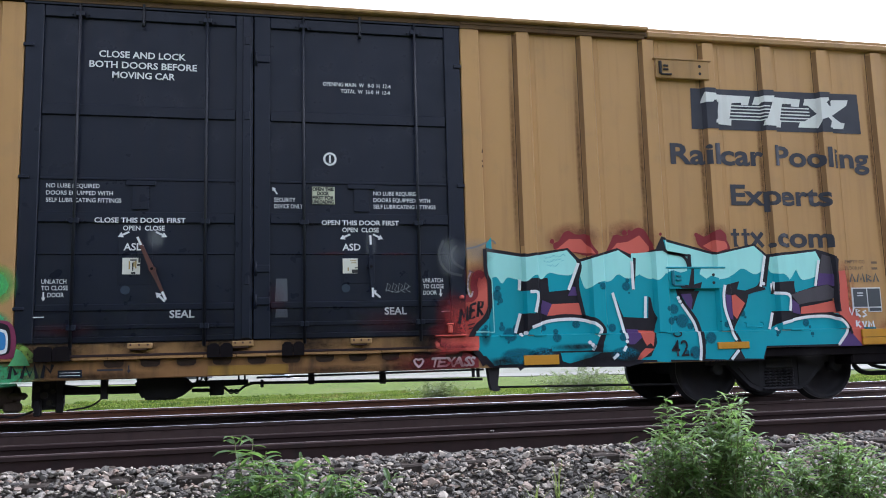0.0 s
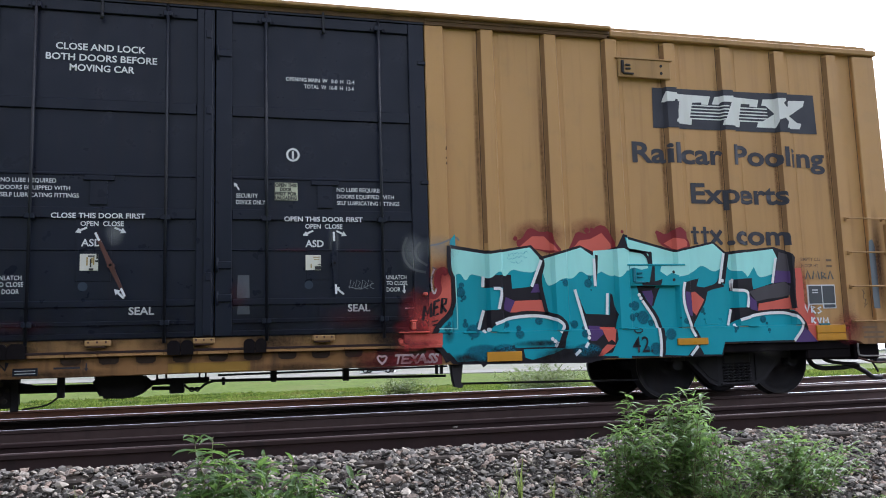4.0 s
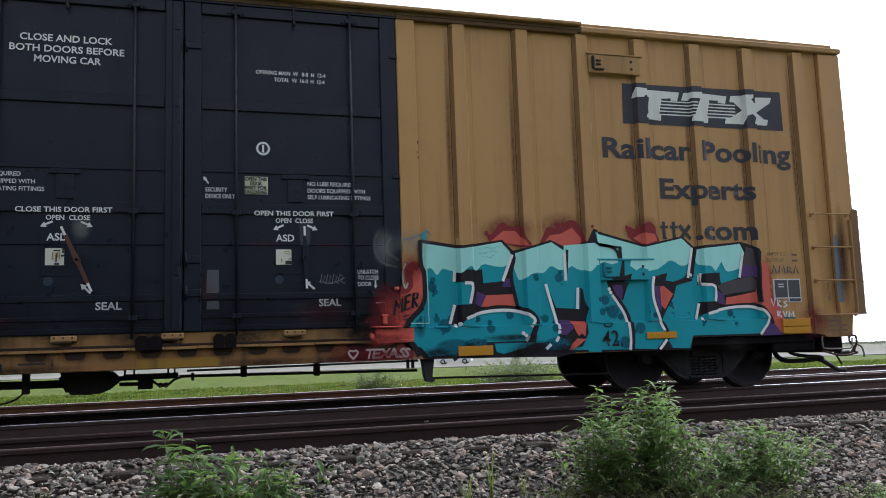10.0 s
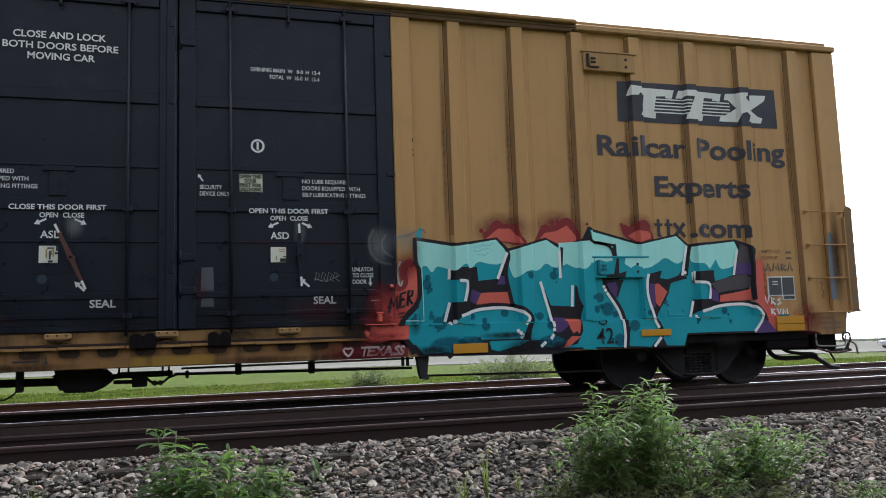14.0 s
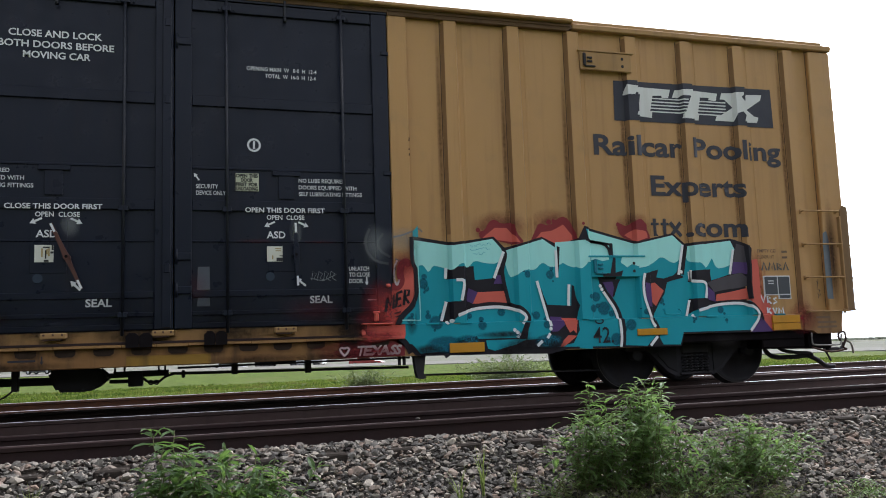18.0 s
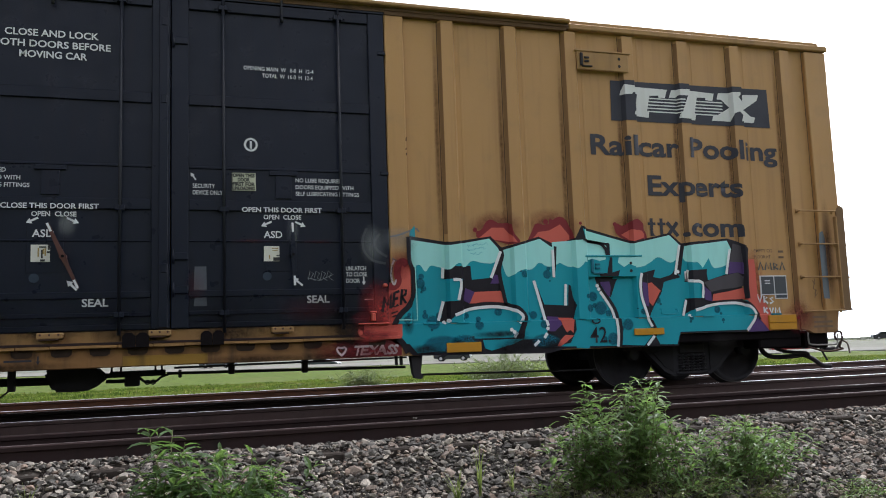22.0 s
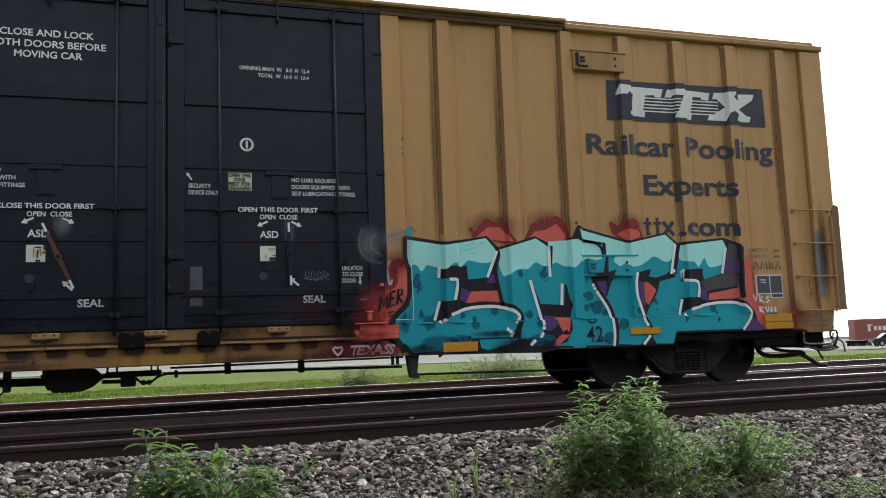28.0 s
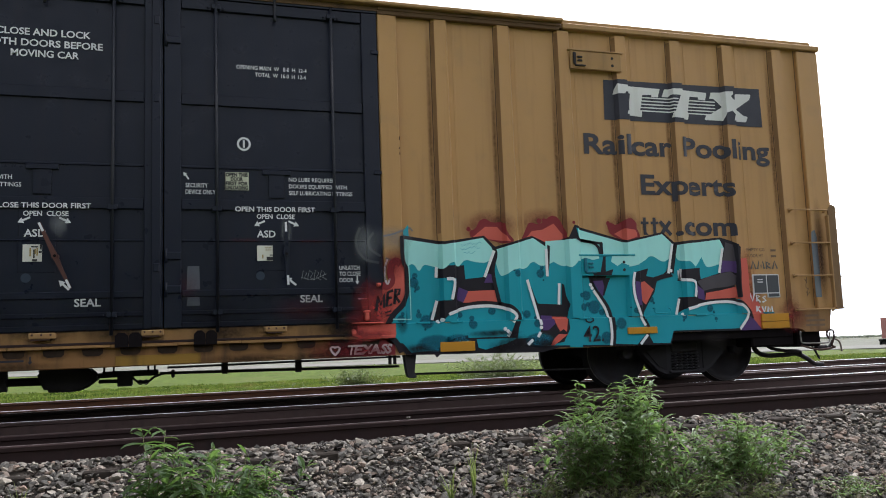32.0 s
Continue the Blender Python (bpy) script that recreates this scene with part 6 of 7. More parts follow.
    for x, z, r in ((-2.50, 0.47, 0.035), (-2.40, 0.50, 0.03), (-2.42, 0.40, 0.04), (-2.50, 0.31, 0.03), (-2.36, 0.32, 0.03), (-2.33, 0.44, 0.025)):
        bm = bmesh.new()
        tube(bm, (x, 0.56 + rg.uniform(0, 0.04), z), (x, 0.63, z), r, 8)
        part("valve_cap", bm, painted("dusty_black_iron", (0.05, 0.042, 0.036), 0.8), valve)
    bm = bmesh.new()
    tube(bm, (-3.3, 0.75, 0.40), (-2.76, 0.75, 0.40), 0.14, 16)
    tube(bm, (-2.77, 0.75, 0.40), (-2.72, 0.75, 0.40), 0.10, 14)
    dusty = painted("dusty_brown_iron", (0.11, 0.08, 0.06), 0.85, (0.03, 0.02, 0.018), 0.7)
    tank = on_car("air_reservoir", bm, dusty, "dusty brown air reservoir")
    bm = bmesh.new()
    box(bm, -2.85, -2.66, 0.60, 0.70, 0.22, 0.34, 0.03)
    box(bm, -2.80, -2.60, 0.58, 0.68, 0.36, 0.44, 0.03)
    part("drain_block", bm, dusty, tank)
    bm = bmesh.new()
    pipe(bm, [(-2.9, 0.6, 0.20), (-2.75, 0.6, 0.17), (-2.62, 0.6, 0.20), (-2.50, 0.62, 0.24)], 0.012)
    part("drain_pipe", bm, M["dark"], tank)
    bm = bmesh.new()
    pipe(bm, [(-2.25, 0.7, 0.50), (-2.05, 0.7, 0.46), (-1.90, 0.7, 0.45)], 0.02)
    pipe(bm, [(-2.2, 0.7, 0.22), (-1.95, 0.7, 0.26), (-1.80, 0.6, 0.36)], 0.010)
    on_car("air_pipe", bm, M["dark"])


underframe()


def wheel_mesh():
    """A freight wheel, axle along y, the outer face at y = 0: rim, dished plate, hub, flange inboard."""
    bm = bmesh.new()
    prof = [(0.06, 0.0), (0.10, -0.012), (0.125, 0.0), (0.20, 0.045), (0.32, 0.055), (0.385, 0.03), (0.395, 0.004), (0.449, 0.0), (0.457, 0.006), (0.460, 0.095), (0.475, 0.105), (0.483, 0.118), (0.47, 0.138), (0.38, 0.138), (0.36, 0.09), (0.18, 0.08), (0.12, 0.15), (0.0, 0.15)]
    prof = [(0.0, 0.0)] + prof
    n = 40
    rings = []
    for r, y in prof:
        rings.append([bm.verts.new((r * math.cos(2 * math.pi * i / n), y, r * math.sin(2 * math.pi * i / n))) for i in range(n)] if r > 0 else [bm.verts.new((0, y, 0))])
    for a, b in zip(rings, rings[1:]):
        for i in range(n):
            if len(a) == 1:
                bm.faces.new((a[0], b[(i + 1) % n], b[i])).smooth = True
            elif len(b) == 1:
                bm.faces.new((a[i], a[(i + 1) % n], b[0])).smooth = True
            else:
                bm.faces.new((a[i], a[(i + 1) % n], b[(i + 1) % n], b[i])).smooth = True
    bmesh.ops.recalc_face_normals(bm, faces=bm.faces[:])
    for fc in bm.faces:
        r = math.hypot(fc.calc_center_median().x, fc.calc_center_median().z)
        if 0.45 < r < 0.46 and fc.calc_center_median().y < 0.01:
            fc.material_index = 1
    return bm


def truck(cx):
    """A three-piece freight truck: two side frames, bolster, springs, two wheelsets."""
    t = new("truck")
    t.parent, t.location = car, Vector((cx, 1.5, 0)) - CAR_AT
    t["label"] = "grimy black three-piece freight truck"
    wm = mesh_of("wheel", wheel_mesh(), [M["iron"], painted("scuffed_wheel_rim", (0.16, 0.15, 0.14), 0.4, (0.03, 0.025, 0.02), 0.6)])
    for x in (-0.885, 0.885):
        for y, turn in ((-0.80, 0), (0.80, math.pi)):
            w = new("wheel", wm)
            w.parent, w.location, w.rotation_euler = t, (x, y, 0.457), (0, 0, turn)
        bm = bmesh.new()
        tube(bm, (x, -0.7, 0.457), (x, 0.7, 0.457), 0.085, 14)
        part("axle", bm, M["iron"], t)
        for y in (-1.02, 1.02):
            bm = bmesh.new()
            tube(bm, (x, y - 0.075, 0.457), (x, y + 0.075, 0.457), 0.075, 14)
            box(bm, x - 0.12, x + 0.12, y - 0.08, y + 0.08, 0.50, 0.60, 0.02)
            part("bearing_adapter", bm, M["iron"], t)
    for y in (-1.02, 1.02):
        bm = bmesh.new()
        outer = [(-1.06, 0.60), (-0.60, 0.62), (-0.42, 0.68), (0.42, 0.68), (0.60, 0.62), (1.06, 0.60), (1.05, 0.52), (0.72, 0.50), (0.42, 0.21), (0.30, 0.155), (-0.30, 0.155), (-0.42, 0.21), (-0.72, 0.50), (-1.05, 0.52)]
        prism(bm, outer, y - 0.06, y + 0.06)
        part("side_frame", bm, M["iron"], t)
        # near-black plates on the frame stand in for its shaded recesses
        for s in (-1, 1):
            bm = bmesh.new()
            prism(bm, [(s * 0.29, 0.21), (s * 0.42, 0.27), (s * 0.60, 0.47), (s * 0.29, 0.58)], y - 0.075 if y < 0 else y + 0.061, y - 0.061 if y < 0 else y + 0.075)
            part("dark_frame_inset", bm, plain("frame_recess", (0.014, 0.013, 0.014), 0.8), t)
        for k in range(-2, 3):
            bm = bmesh.new()
            x = k * 0.085
            pts = [(x + 0.034 * math.cos(a * 1.257), y * 1.075 + 0.034 * math.sin(a * 1.257), 0.20 + a * 0.0075) for a in range(31)]
            pipe(bm, pts, 0.011, 5)
            part("spring", bm, M["iron"], t)
        bm = bmesh.new()
        box(bm, -0.25, 0.25, y - 0.10, y + 0.10, 0.165, 0.20, 0.01)
        box(bm, -0.21, 0.21, y - 0.09, y + 0.09, 0.44, 0.58, 0.02)
        part("bolster_end", bm, M["iron"], t)
    bm = bmesh.new()
    box(bm, -0.2, 0.2, -0.95, 0.95, 0.45, 0.64, 0.02)
    part("bolster", bm, M["iron"], t)
    for x in (-0.45, 0.45):
        bm = bmesh.new()
        box(bm, x - 0.06, x + 0.06, -0.85, 0.85, 0.30, 0.40, 0.015)
        part("brake_beam", bm, M["iron"], t)
    return t


truck(6.665)
truck(-6.925)


# ---- ballast ----
def rock_shapes(count):
    """Angular crushed stones: hulls of a few points on a squashed ball."""
    shapes = []
    for _ in range(count):
        bm = bmesh.new()
        flat = Vector((random.uniform(0.8, 1.2), random.uniform(0.65, 1.0), random.uniform(0.36, 0.62)))
        for _k in range(15):
            v = Vector((random.gauss(0, 1), random.gauss(0, 1), random.gauss(0, 1))).normalized() * random.uniform(0.86, 1.06)
            bm.verts.new((v.x * flat.x * 0.5, v.y * flat.y * 0.5, v.z * flat.z * 0.5))
        res = bmesh.ops.convex_hull(bm, input=bm.verts[:])
        bmesh.ops.delete(bm, geom=[g for g in res["geom_interior"] if isinstance(g, bmesh.types.BMVert)], context="VERTS")
        bmesh.ops.triangulate(bm, faces=bm.faces[:])
        bm.verts.index_update()
        shapes.append((np.array([v.co[:] for v in bm.verts]), np.array([[v.index for v in fc.verts] for fc in bm.faces]), bm))
    return shapes


def bed_z(x, y):
    """Top of the stone bed: heaped against the outer rail, then falling to the camera's side."""
    heap = 0.05 * max(0.0, 1 - abs(y + 3.0) / 0.6) * (1.3 - 0.1 * (x + 1))
    return ground_z(x, y) + 0.012 + max(0.0, heap)


ROCKS = rock_shapes(14)
ground = bpy.data.objects["ground"]
rock_meshes = [mesh_of("stone", r[2], M["stone"]) for r in ROCKS]
rng = random.Random(7)
verts, faces, count = [], [], 0
picked = 0
step = 0.033
for j in range(int(2.85 / step)):
    for i in range(int(10.6 / step)):
        x, y = -2.7 + i * step + rng.uniform(-0.019, 0.019), -5.55 + j * step + rng.uniform(-0.019, 0.019)
        if y < -4.30 - 0.12 * max(0.0, x + 1.5) or y > -2.76:
            continue
        size = min(0.105, rng.lognormvariate(-3.13, 0.40))
        tie_gap = abs(((x - 0.05) / 0.52) % 1 - 0.0)
        z = bed_z(x, y) + rng.uniform(-0.006, 0.016)
        if -3.30 < y < -3.05 and (tie_gap < 0.2 or tie_gap > 0.8) and rng.random() < 0.8:
            z -= 0.05
        k = rng.randrange(14)
        turn = Euler((rng.uniform(-0.6, 0.6), rng.uniform(-0.6, 0.6), rng.uniform(0, 6.3))).to_matrix()
        if picked < 300 and 1.1 < x < 2.5 and -3.95 < y < -3.45:
            picked += 1
            ob = new("stone", rock_meshes[k])
            ob.parent = ground
            ob.location, ob.rotation_euler, ob.scale = (x, y, z), turn.to_euler(), (size, size, size)
            continue
        v = ROCKS[k][0] @ np.array(turn).T * size + np.array((x, y, z))
        verts.append(v)
        faces.append(ROCKS[k][1] + count)
        count += len(v)
me = bpy.data.meshes.new("ballast")
va, fa = np.concatenate(verts), np.concatenate(faces)
me.from_pydata(va.tolist(), [], fa.tolist())
me.materials.append(M["stone"])
tagged(new("ballast", me), label="loose grey and pinkish crushed-stone ballast beside the track", category="ballast", kind="stuff")

# pale crumbs of stone left on the rails
rng = random.Random(3)
for x0, x1, y, z, n in ((2.9, 3.75, 4.62, -0.095, 22), (1.83, 1.85, -2.71, 0.075, 1), (4.45, 4.5, 2.2, 0.02, 3)):
    for i in range(n):
        ob = new("stone", rock_meshes[rng.randrange(14)])
        ob.parent = ground
        s = rng.uniform(0.02, 0.05)
        ob.location, ob.scale = (rng.uniform(x0, x1), y + rng.uniform(-0.02, 0.02), z + s * 0.25), (s, s, s)


# ---- plants ----
def leaf_material(name, color, back, rough=0.42):
    m = bpy.data.materials.new(name)
    m.use_nodes = True
    n, l = m.node_tree.nodes, m.node_tree.links
    b, out = n["Principled BSDF"], n["Material Output"]
    rnd, ramp = n.new("ShaderNodeNewGeometry"), n.new("ShaderNodeValToRGB")
    e = ramp.color_ramp.elements
    e[0].color, e[1].color = (*[c * 0.66 for c in color], 1), (color[0] * 2.0, color[1] * 1.65, color[2] * 1.8, 1)
    mid = e.new(0.8)
    mid.color = (*color, 1)
    l.new(rnd.outputs["Random Per Island"], ramp.inputs[0])
    l.new(ramp.outputs[0], b.inputs["Base Color"])
    b.inputs["Roughness"].default_value = rough
    b.inputs["Specular IOR Level"].default_value = 0.35 if rough < 0.6 else 0.05
    tr, mx = n.new("ShaderNodeBsdfTranslucent"), n.new("ShaderNodeMixShader")
    tr.inputs["Color"].default_value = (*back, 1)
    mx.inputs[0].default_value = 0.5
    l.new(b.outputs[0], mx.inputs[1])
    l.new(tr.outputs[0], mx.inputs[2])
    l.new(mx.outputs[0], out.inputs["Surface"])
    return m


M["leaf"] = leaf_material("willow_leaf", (0.100, 0.156, 0.056), (0.20, 0.33, 0.08))
M["broad_leaf"] = leaf_material("broad_leaf", (0.075, 0.125, 0.050), (0.16, 0.27, 0.06))
M["blade"] = leaf_material("grass_blade", (0.12, 0.16, 0.05), (0.25, 0.32, 0.08))
M["far_leaf"] = leaf_material("shrub_leaf", (0.10, 0.13, 0.060), (0.16, 0.21, 0.07))
M["weed_leaf"] = leaf_material("pale_weed_leaf", (0.13, 0.165, 0.06), (0.22, 0.28, 0.08))
M["stem"] = plain("green_brown_stem", (0.10, 0.10, 0.035), 0.7)


def add_leaf(bm, at, way, up, length, width):
    """A lance-shaped leaf, folded along its rib and drooping at the tip."""
    way = way.normalized()
    side = way.cross(up)
    if side.length < 0.01:
        side = way.cross(Vector((1, 0.3, 0)))
    side.normalize()
    nrm = side.cross(way)
    spine = [at, at + way * length * 0.4 + nrm * length * 0.06, at + way * length * 0.75 + nrm * length * 0.03, at + way * length - nrm * length * 0.07]
    wide = [0.12, 0.5, 0.36, 0.0]
    row = []
    for p, w in zip(spine, wide):
        if w:
            row.append((bm.verts.new(p + side * width * w + nrm * width * 0.15), bm.verts.new(p), bm.verts.new(p - side * width * w + nrm * width * 0.15)))
        else:
            row.append((bm.verts.new(p),))
    for a, b in zip(row, row[1:]):
        if len(b) == 3:
            bm.faces.new((a[0], a[1], b[1], b[0]))
            bm.faces.new((a[1], a[2], b[2], b[1]))
        else:
            bm.faces.new((a[0], a[1], b[0]))
            bm.faces.new((a[1], a[2], b[0]))


SPRAYS = []


def leafy_bush(at, height, spread, stems, leaf, seed, label, name="willow_bush", mat="leaf", density=0.026, sway=True):
    """Many thin stems from one root, each a part with its leaves, so that it can stir in the wind."""
    rng = random.Random(seed)
    bush = empty(name, at, label=label, category="bush", group="weeds on the ballast")
    for s in range(stems):
        turn, lean = rng.uniform(0, 6.283), rng.random() ** 0.5
        h = height * rng.uniform(0.4, 1.0) * (1 - 0.25 * lean * lean)
        reach = spread * lean * rng.uniform(0.7, 1.05)
        foot = Vector((rng.uniform(-0.55, 0.55) * spread, rng.uniform(-0.4, 0.4) * spread, 0))
        tip = foot + Vector((math.cos(turn) * reach, math.sin(turn) * reach, h))
        pts = []
        for k in range(8):
            t = k / 7
            p = foot.lerp(tip, t)
            p.z += h * 0.12 * math.sin(t * math.pi)
            p += Vector((rng.uniform(-1, 1), rng.uniform(-1, 1), 0)) * 0.01 * (k > 0)
            pts.append(p)
        bm = bmesh.new()
        pipe(bm, pts, 0.0028, 4)
        stem = part("stem", bm, M["stem"], bush)
        bm = bmesh.new()
        total = sum((b - a).length for a, b in zip(pts, pts[1:]))
        n = int(total / density)
        for k in range(n):
            t = 0.10 + 0.90 * (k + rng.random()) / n
            f = min(t, 0.999) * 7
            p = pts[int(f)].lerp(pts[int(f) + 1], f - int(f))
            axis = (pts[int(f) + 1] - pts[int(f)]).normalized()
            a = k * 2.4 + rng.uniform(-0.5, 0.5)
            out = Vector((math.cos(a), math.sin(a), 0))
            way = (out * rng.uniform(0.6, 1.0) + axis * rng.uniform(0.1, 0.8) + Vector((0, 0, rng.uniform(-0.75, 0.05)))).normalized()
            ln = leaf * rng.uniform(0.55, 1.15) * (0.6 + 0.4 * min(1, 3 * (1 - t) + 0.3))
            add_leaf(bm, p, way, Vector((rng.uniform(-0.3, 0.3), rng.uniform(-0.3, 0.3), 1)), ln, ln * rng.uniform(0.20, 0.34))
        lv = part("leaves", bm, M[mat], stem)
        lv["kind"] = "stuff"
        if sway:
            SPRAYS.append((stem, rng.uniform(0, 6.28), rng.uniform(0.6, 1.4)))
    return bush


leafy_bush((3.22, -4.10, ground_z(0, -4.10)), 0.92, 0.34, 42, 0.12, 11, "tall leafy green willow shoots growing in the ballast", density=0.026)
leafy_bush((2.78, -4.08, ground_z(0, -4.08)), 0.86, 0.36, 38, 0.12, 18, "leafy green willow shoots beside taller ones", density=0.026)
leafy_bush((4.04, -4.08, ground_z(0, -4.08)), 0.56, 0.42, 44, 0.105, 12, "low leafy green shoots growing in the ballast", density=0.019)
leafy_bush((-0.06, -4.02, ground_z(0, -4.02)), 0.79, 0.22, 14, 0.18, 13, "broad-leaved green shoots at the ballast's foot", mat="broad_leaf", density=0.040)
leafy_bush((0.20, -3.98, ground_z(0, -3.98)), 0.56, 0.34, 20, 0.17, 19, "low broad-leaved shoots beside taller ones", mat="broad_leaf", density=0.034)
leafy_bush((0.52, -3.92, ground_z(0, -3.92)), 0.42, 0.26, 14, 0.13, 14, "small leafy green shoots at the ballast's foot", mat="broad_leaf", density=0.030)
leafy_bush((3.50, -4.22, ground_z(0, -4.22)), 0.28, 0.34, 26, 0.07, 15, "low green weeds between larger shoots")
leafy_bush((4.75, -4.42, ground_z(0, -4.42)), 0.18, 0.30, 22, 0.06, 16, "low green weeds at the ballast's foot")
leafy_bush((2.35, -4.10, ground_z(0, -4.10)), 0.16, 0.22, 12, 0.05, 17, "small green weeds in the ballast")

for x, y, h, w, n, seed in ((2.52, -4.05, 0.18, 0.26, 20, 41), (2.95, -4.28, 0.24, 0.34, 24, 42), (3.35, -4.20, 0.20, 0.30, 22, 43), (0.42, -3.78, 0.20, 0.2, 14, 44), (-0.15, -3.72, 0.16, 0.18, 10, 45), (3.95, -4.36, 0.22, 0.34, 24, 46), (5.0, -4.42, 0.14, 0.3, 14, 47), (3.6, -4.10, 0.16, 0.28, 18, 48)):
    leafy_bush((x, y, ground_z(0, y)), h, w, n, 0.055, seed, "small pale green weeds at the ballast's foot", "weed", "weed_leaf")


def grass_tuft(at, height, blades, spread, seed, label):
    rng = random.Random(seed)
    tuft = empty("grass_tuft", at, label=label, category="grass", group="grass tufts on the ballast")
    for i in range(blades):
        a, h = rng.uniform(0, 6.283), height * rng.uniform(0.45, 1.0)
        out = Vector((math.cos(a), math.sin(a), 0)) * spread * rng.uniform(0.2, 1.0)
        side = Vector((-math.sin(a), math.cos(a), 0)) * rng.uniform(0.005, 0.011)
        bm = bmesh.new()
        prev = None
        for k in range(6):
            t = k / 5
            p = Vector((rng.uniform(-0.005, 0.005), 0, h * (t - 0.12 * t * t))) + out * t * t
            w = side * (1 - t) + side * 0.05
            row = (bm.verts.new(p - w), bm.verts.new(p + w))
            if prev:
                bm.faces.new((prev[0], prev[1], row[1], row[0]))
            prev = row
        blade = part("blade", bm, M["blade"], tuft)
        SPRAYS.append((blade, rng.uniform(0, 6.28), 1.5))
    return tuft


grass_tuft((1.96, -3.95, ground_z(0, -3.95)), 0.50, 7, 0.14, 21, "tall thin pale green grass stalks in the ballast")
grass_tuft((1.76, -4.05, ground_z(0, -4.05)), 0.36, 16, 0.14, 22, "thin pale green grass in the ballast")
grass_tuft((-0.90, -3.85, ground_z(0, -3.85)), 0.36, 22, 0.10, 23, "bright green grass tuft in the ballast")
grass_tuft((0.20, -4.05, ground_z(0, -4.05)), 0.40, 18, 0.14, 24, "green grass tuft among leafy shoots")
grass_tuft((2.20, -3.95, ground_z(0, -3.95)), 0.26, 12, 0.08, 25, "thin green grass in the ballast")
leafy_bush((7.3, 9.0, ground_z(0, 9.0)), 0.90, 1.15, 150, 0.13, 31, "scrubby grey-green bush on the meadow's edge", "shrub", "far_leaf", 0.042, False)
leafy_bush((3.85, 9.0, ground_z(0, 9.0)), 0.66, 0.62, 110, 0.13, 32, "dark green bush on the meadow's edge", "shrub", "far_leaf", 0.042, False)
leafy_bush((2.2, 9.2, ground_z(0, 9.2)), 0.35, 0.5, 14, 0.12, 33, "low green bush on the meadow's edge", "shrub", "far_leaf", 0.07, False)


def meadow_blades():
    """Rough mown grass along the track, as loose blades in uneven patches."""
    rng = np.random.default_rng(5)
    n = 120000
    x = rng.uniform(-10, 42, n)
    y = 7.5 + rng.random(n) ** 1.5 * 34
    patch = np.sin(x * 1.9 + 2 * np.sin(y * 0.7)) + np.sin(x * 0.63 - y * 0.45 + 1) + np.sin(x * 4.3 + y * 1.3) * 0.7
    h = rng.uniform(0.02, 0.08, n) * np.clip(1.0 + 0.6 * patch, 0.3, 2.6)
    z = np.array([ground_z(0, v) for v in y])
    a = rng.uniform(0, 6.283, n)
    w = 0.010 + 0.0012 * (y - 7)
    dx, dy = np.cos(a) * w, np.sin(a) * w
    lean = rng.normal(0, 0.05, (n, 2))
    v = np.empty((n, 3, 3))
    v[:, 0] = np.stack([x - dx, y - dy, z], 1)
    v[:, 1] = np.stack([x + dx, y + dy, z], 1)
    v[:, 2] = np.stack([x + lean[:, 0], y + lean[:, 1], z + h], 1)
    green, straw = leaf_material("meadow_blade", (0.088, 0.125, 0.022), (0.13, 0.18, 0.03), 0.85), leaf_material("straw_blade", (0.120, 0.125, 0.035), (0.15, 0.16, 0.04), 0.85)
    dark = leaf_material("dark_meadow_blade", (0.042, 0.068, 0.014), (0.07, 0.11, 0.02), 0.85)
    me = bpy.data.meshes.new("meadow_grass")
    me.from_pydata(v.reshape(-1, 3).tolist(), [], np.arange(3 * n).reshape(-1, 3).tolist())
    for m in (green, straw, dark):
        me.materials.append(m)
    tone = np.sin(x * 0.9 - y * 0.5) + np.sin(x * 2.7 + 1.5 * np.sin(y)) + rng.normal(0, 0.7, n)
    me.polygons.foreach_set("material_index", np.where(tone > 1.1, 1, np.where(tone < -0.9, 2, 0)).astype(np.int32))
    tagged(new("meadow_grass", me), label="rough mown green and straw-coloured meadow grass beyond the tracks", category="grass", kind="stuff")


meadow_blades()


# ---- traffic on the highway ----
WAY, SIDE, MID = Vector((0.8944, -0.4472, 0)), Vector((0.4472, 0.8944, 0)), Vector((30, 94.5, 0))
HEAD = math.degrees(math.atan2(WAY.y, WAY.x))


def on_road(s, lane):
    """The pose of a vehicle s metres along its lane."""
    z = -2.045 if -2.3 < lane < 10 else -1.465
    p = MID + WAY * s + SIDE * lane
    return pose(p.x, p.y, z, 0, 0, HEAD)


GLASS = plain("dark_window_glass", (0.015, 0.018, 0.02), 0.08)
TYRE = plain("tyre_rubber", (0.012, 0.012, 0.012), 0.85)
RIM = plain("alloy_rim", (0.45, 0.45, 0.46), 0.35, 0.9)


def wheels(parent, spots, r, half, hub=RIM):
    tb, rb = bmesh.new(), bmesh.new()
    tube(tb, (0, -0.1, 0), (0, 0.1, 0), r, 18)
    tube(rb, (0, -0.105, 0), (0, 0.105, 0), r * 0.6, 14)
    tm, rm = mesh_of("tyre", tb, TYRE), mesh_of("rim", rb, hub)
    for x in spots:
        for y in (-half, half):
            w = new("wheel", tm)
            w.parent, w.location = parent, (x, y, r)
            k = new("rim", rm)
            k.parent = w


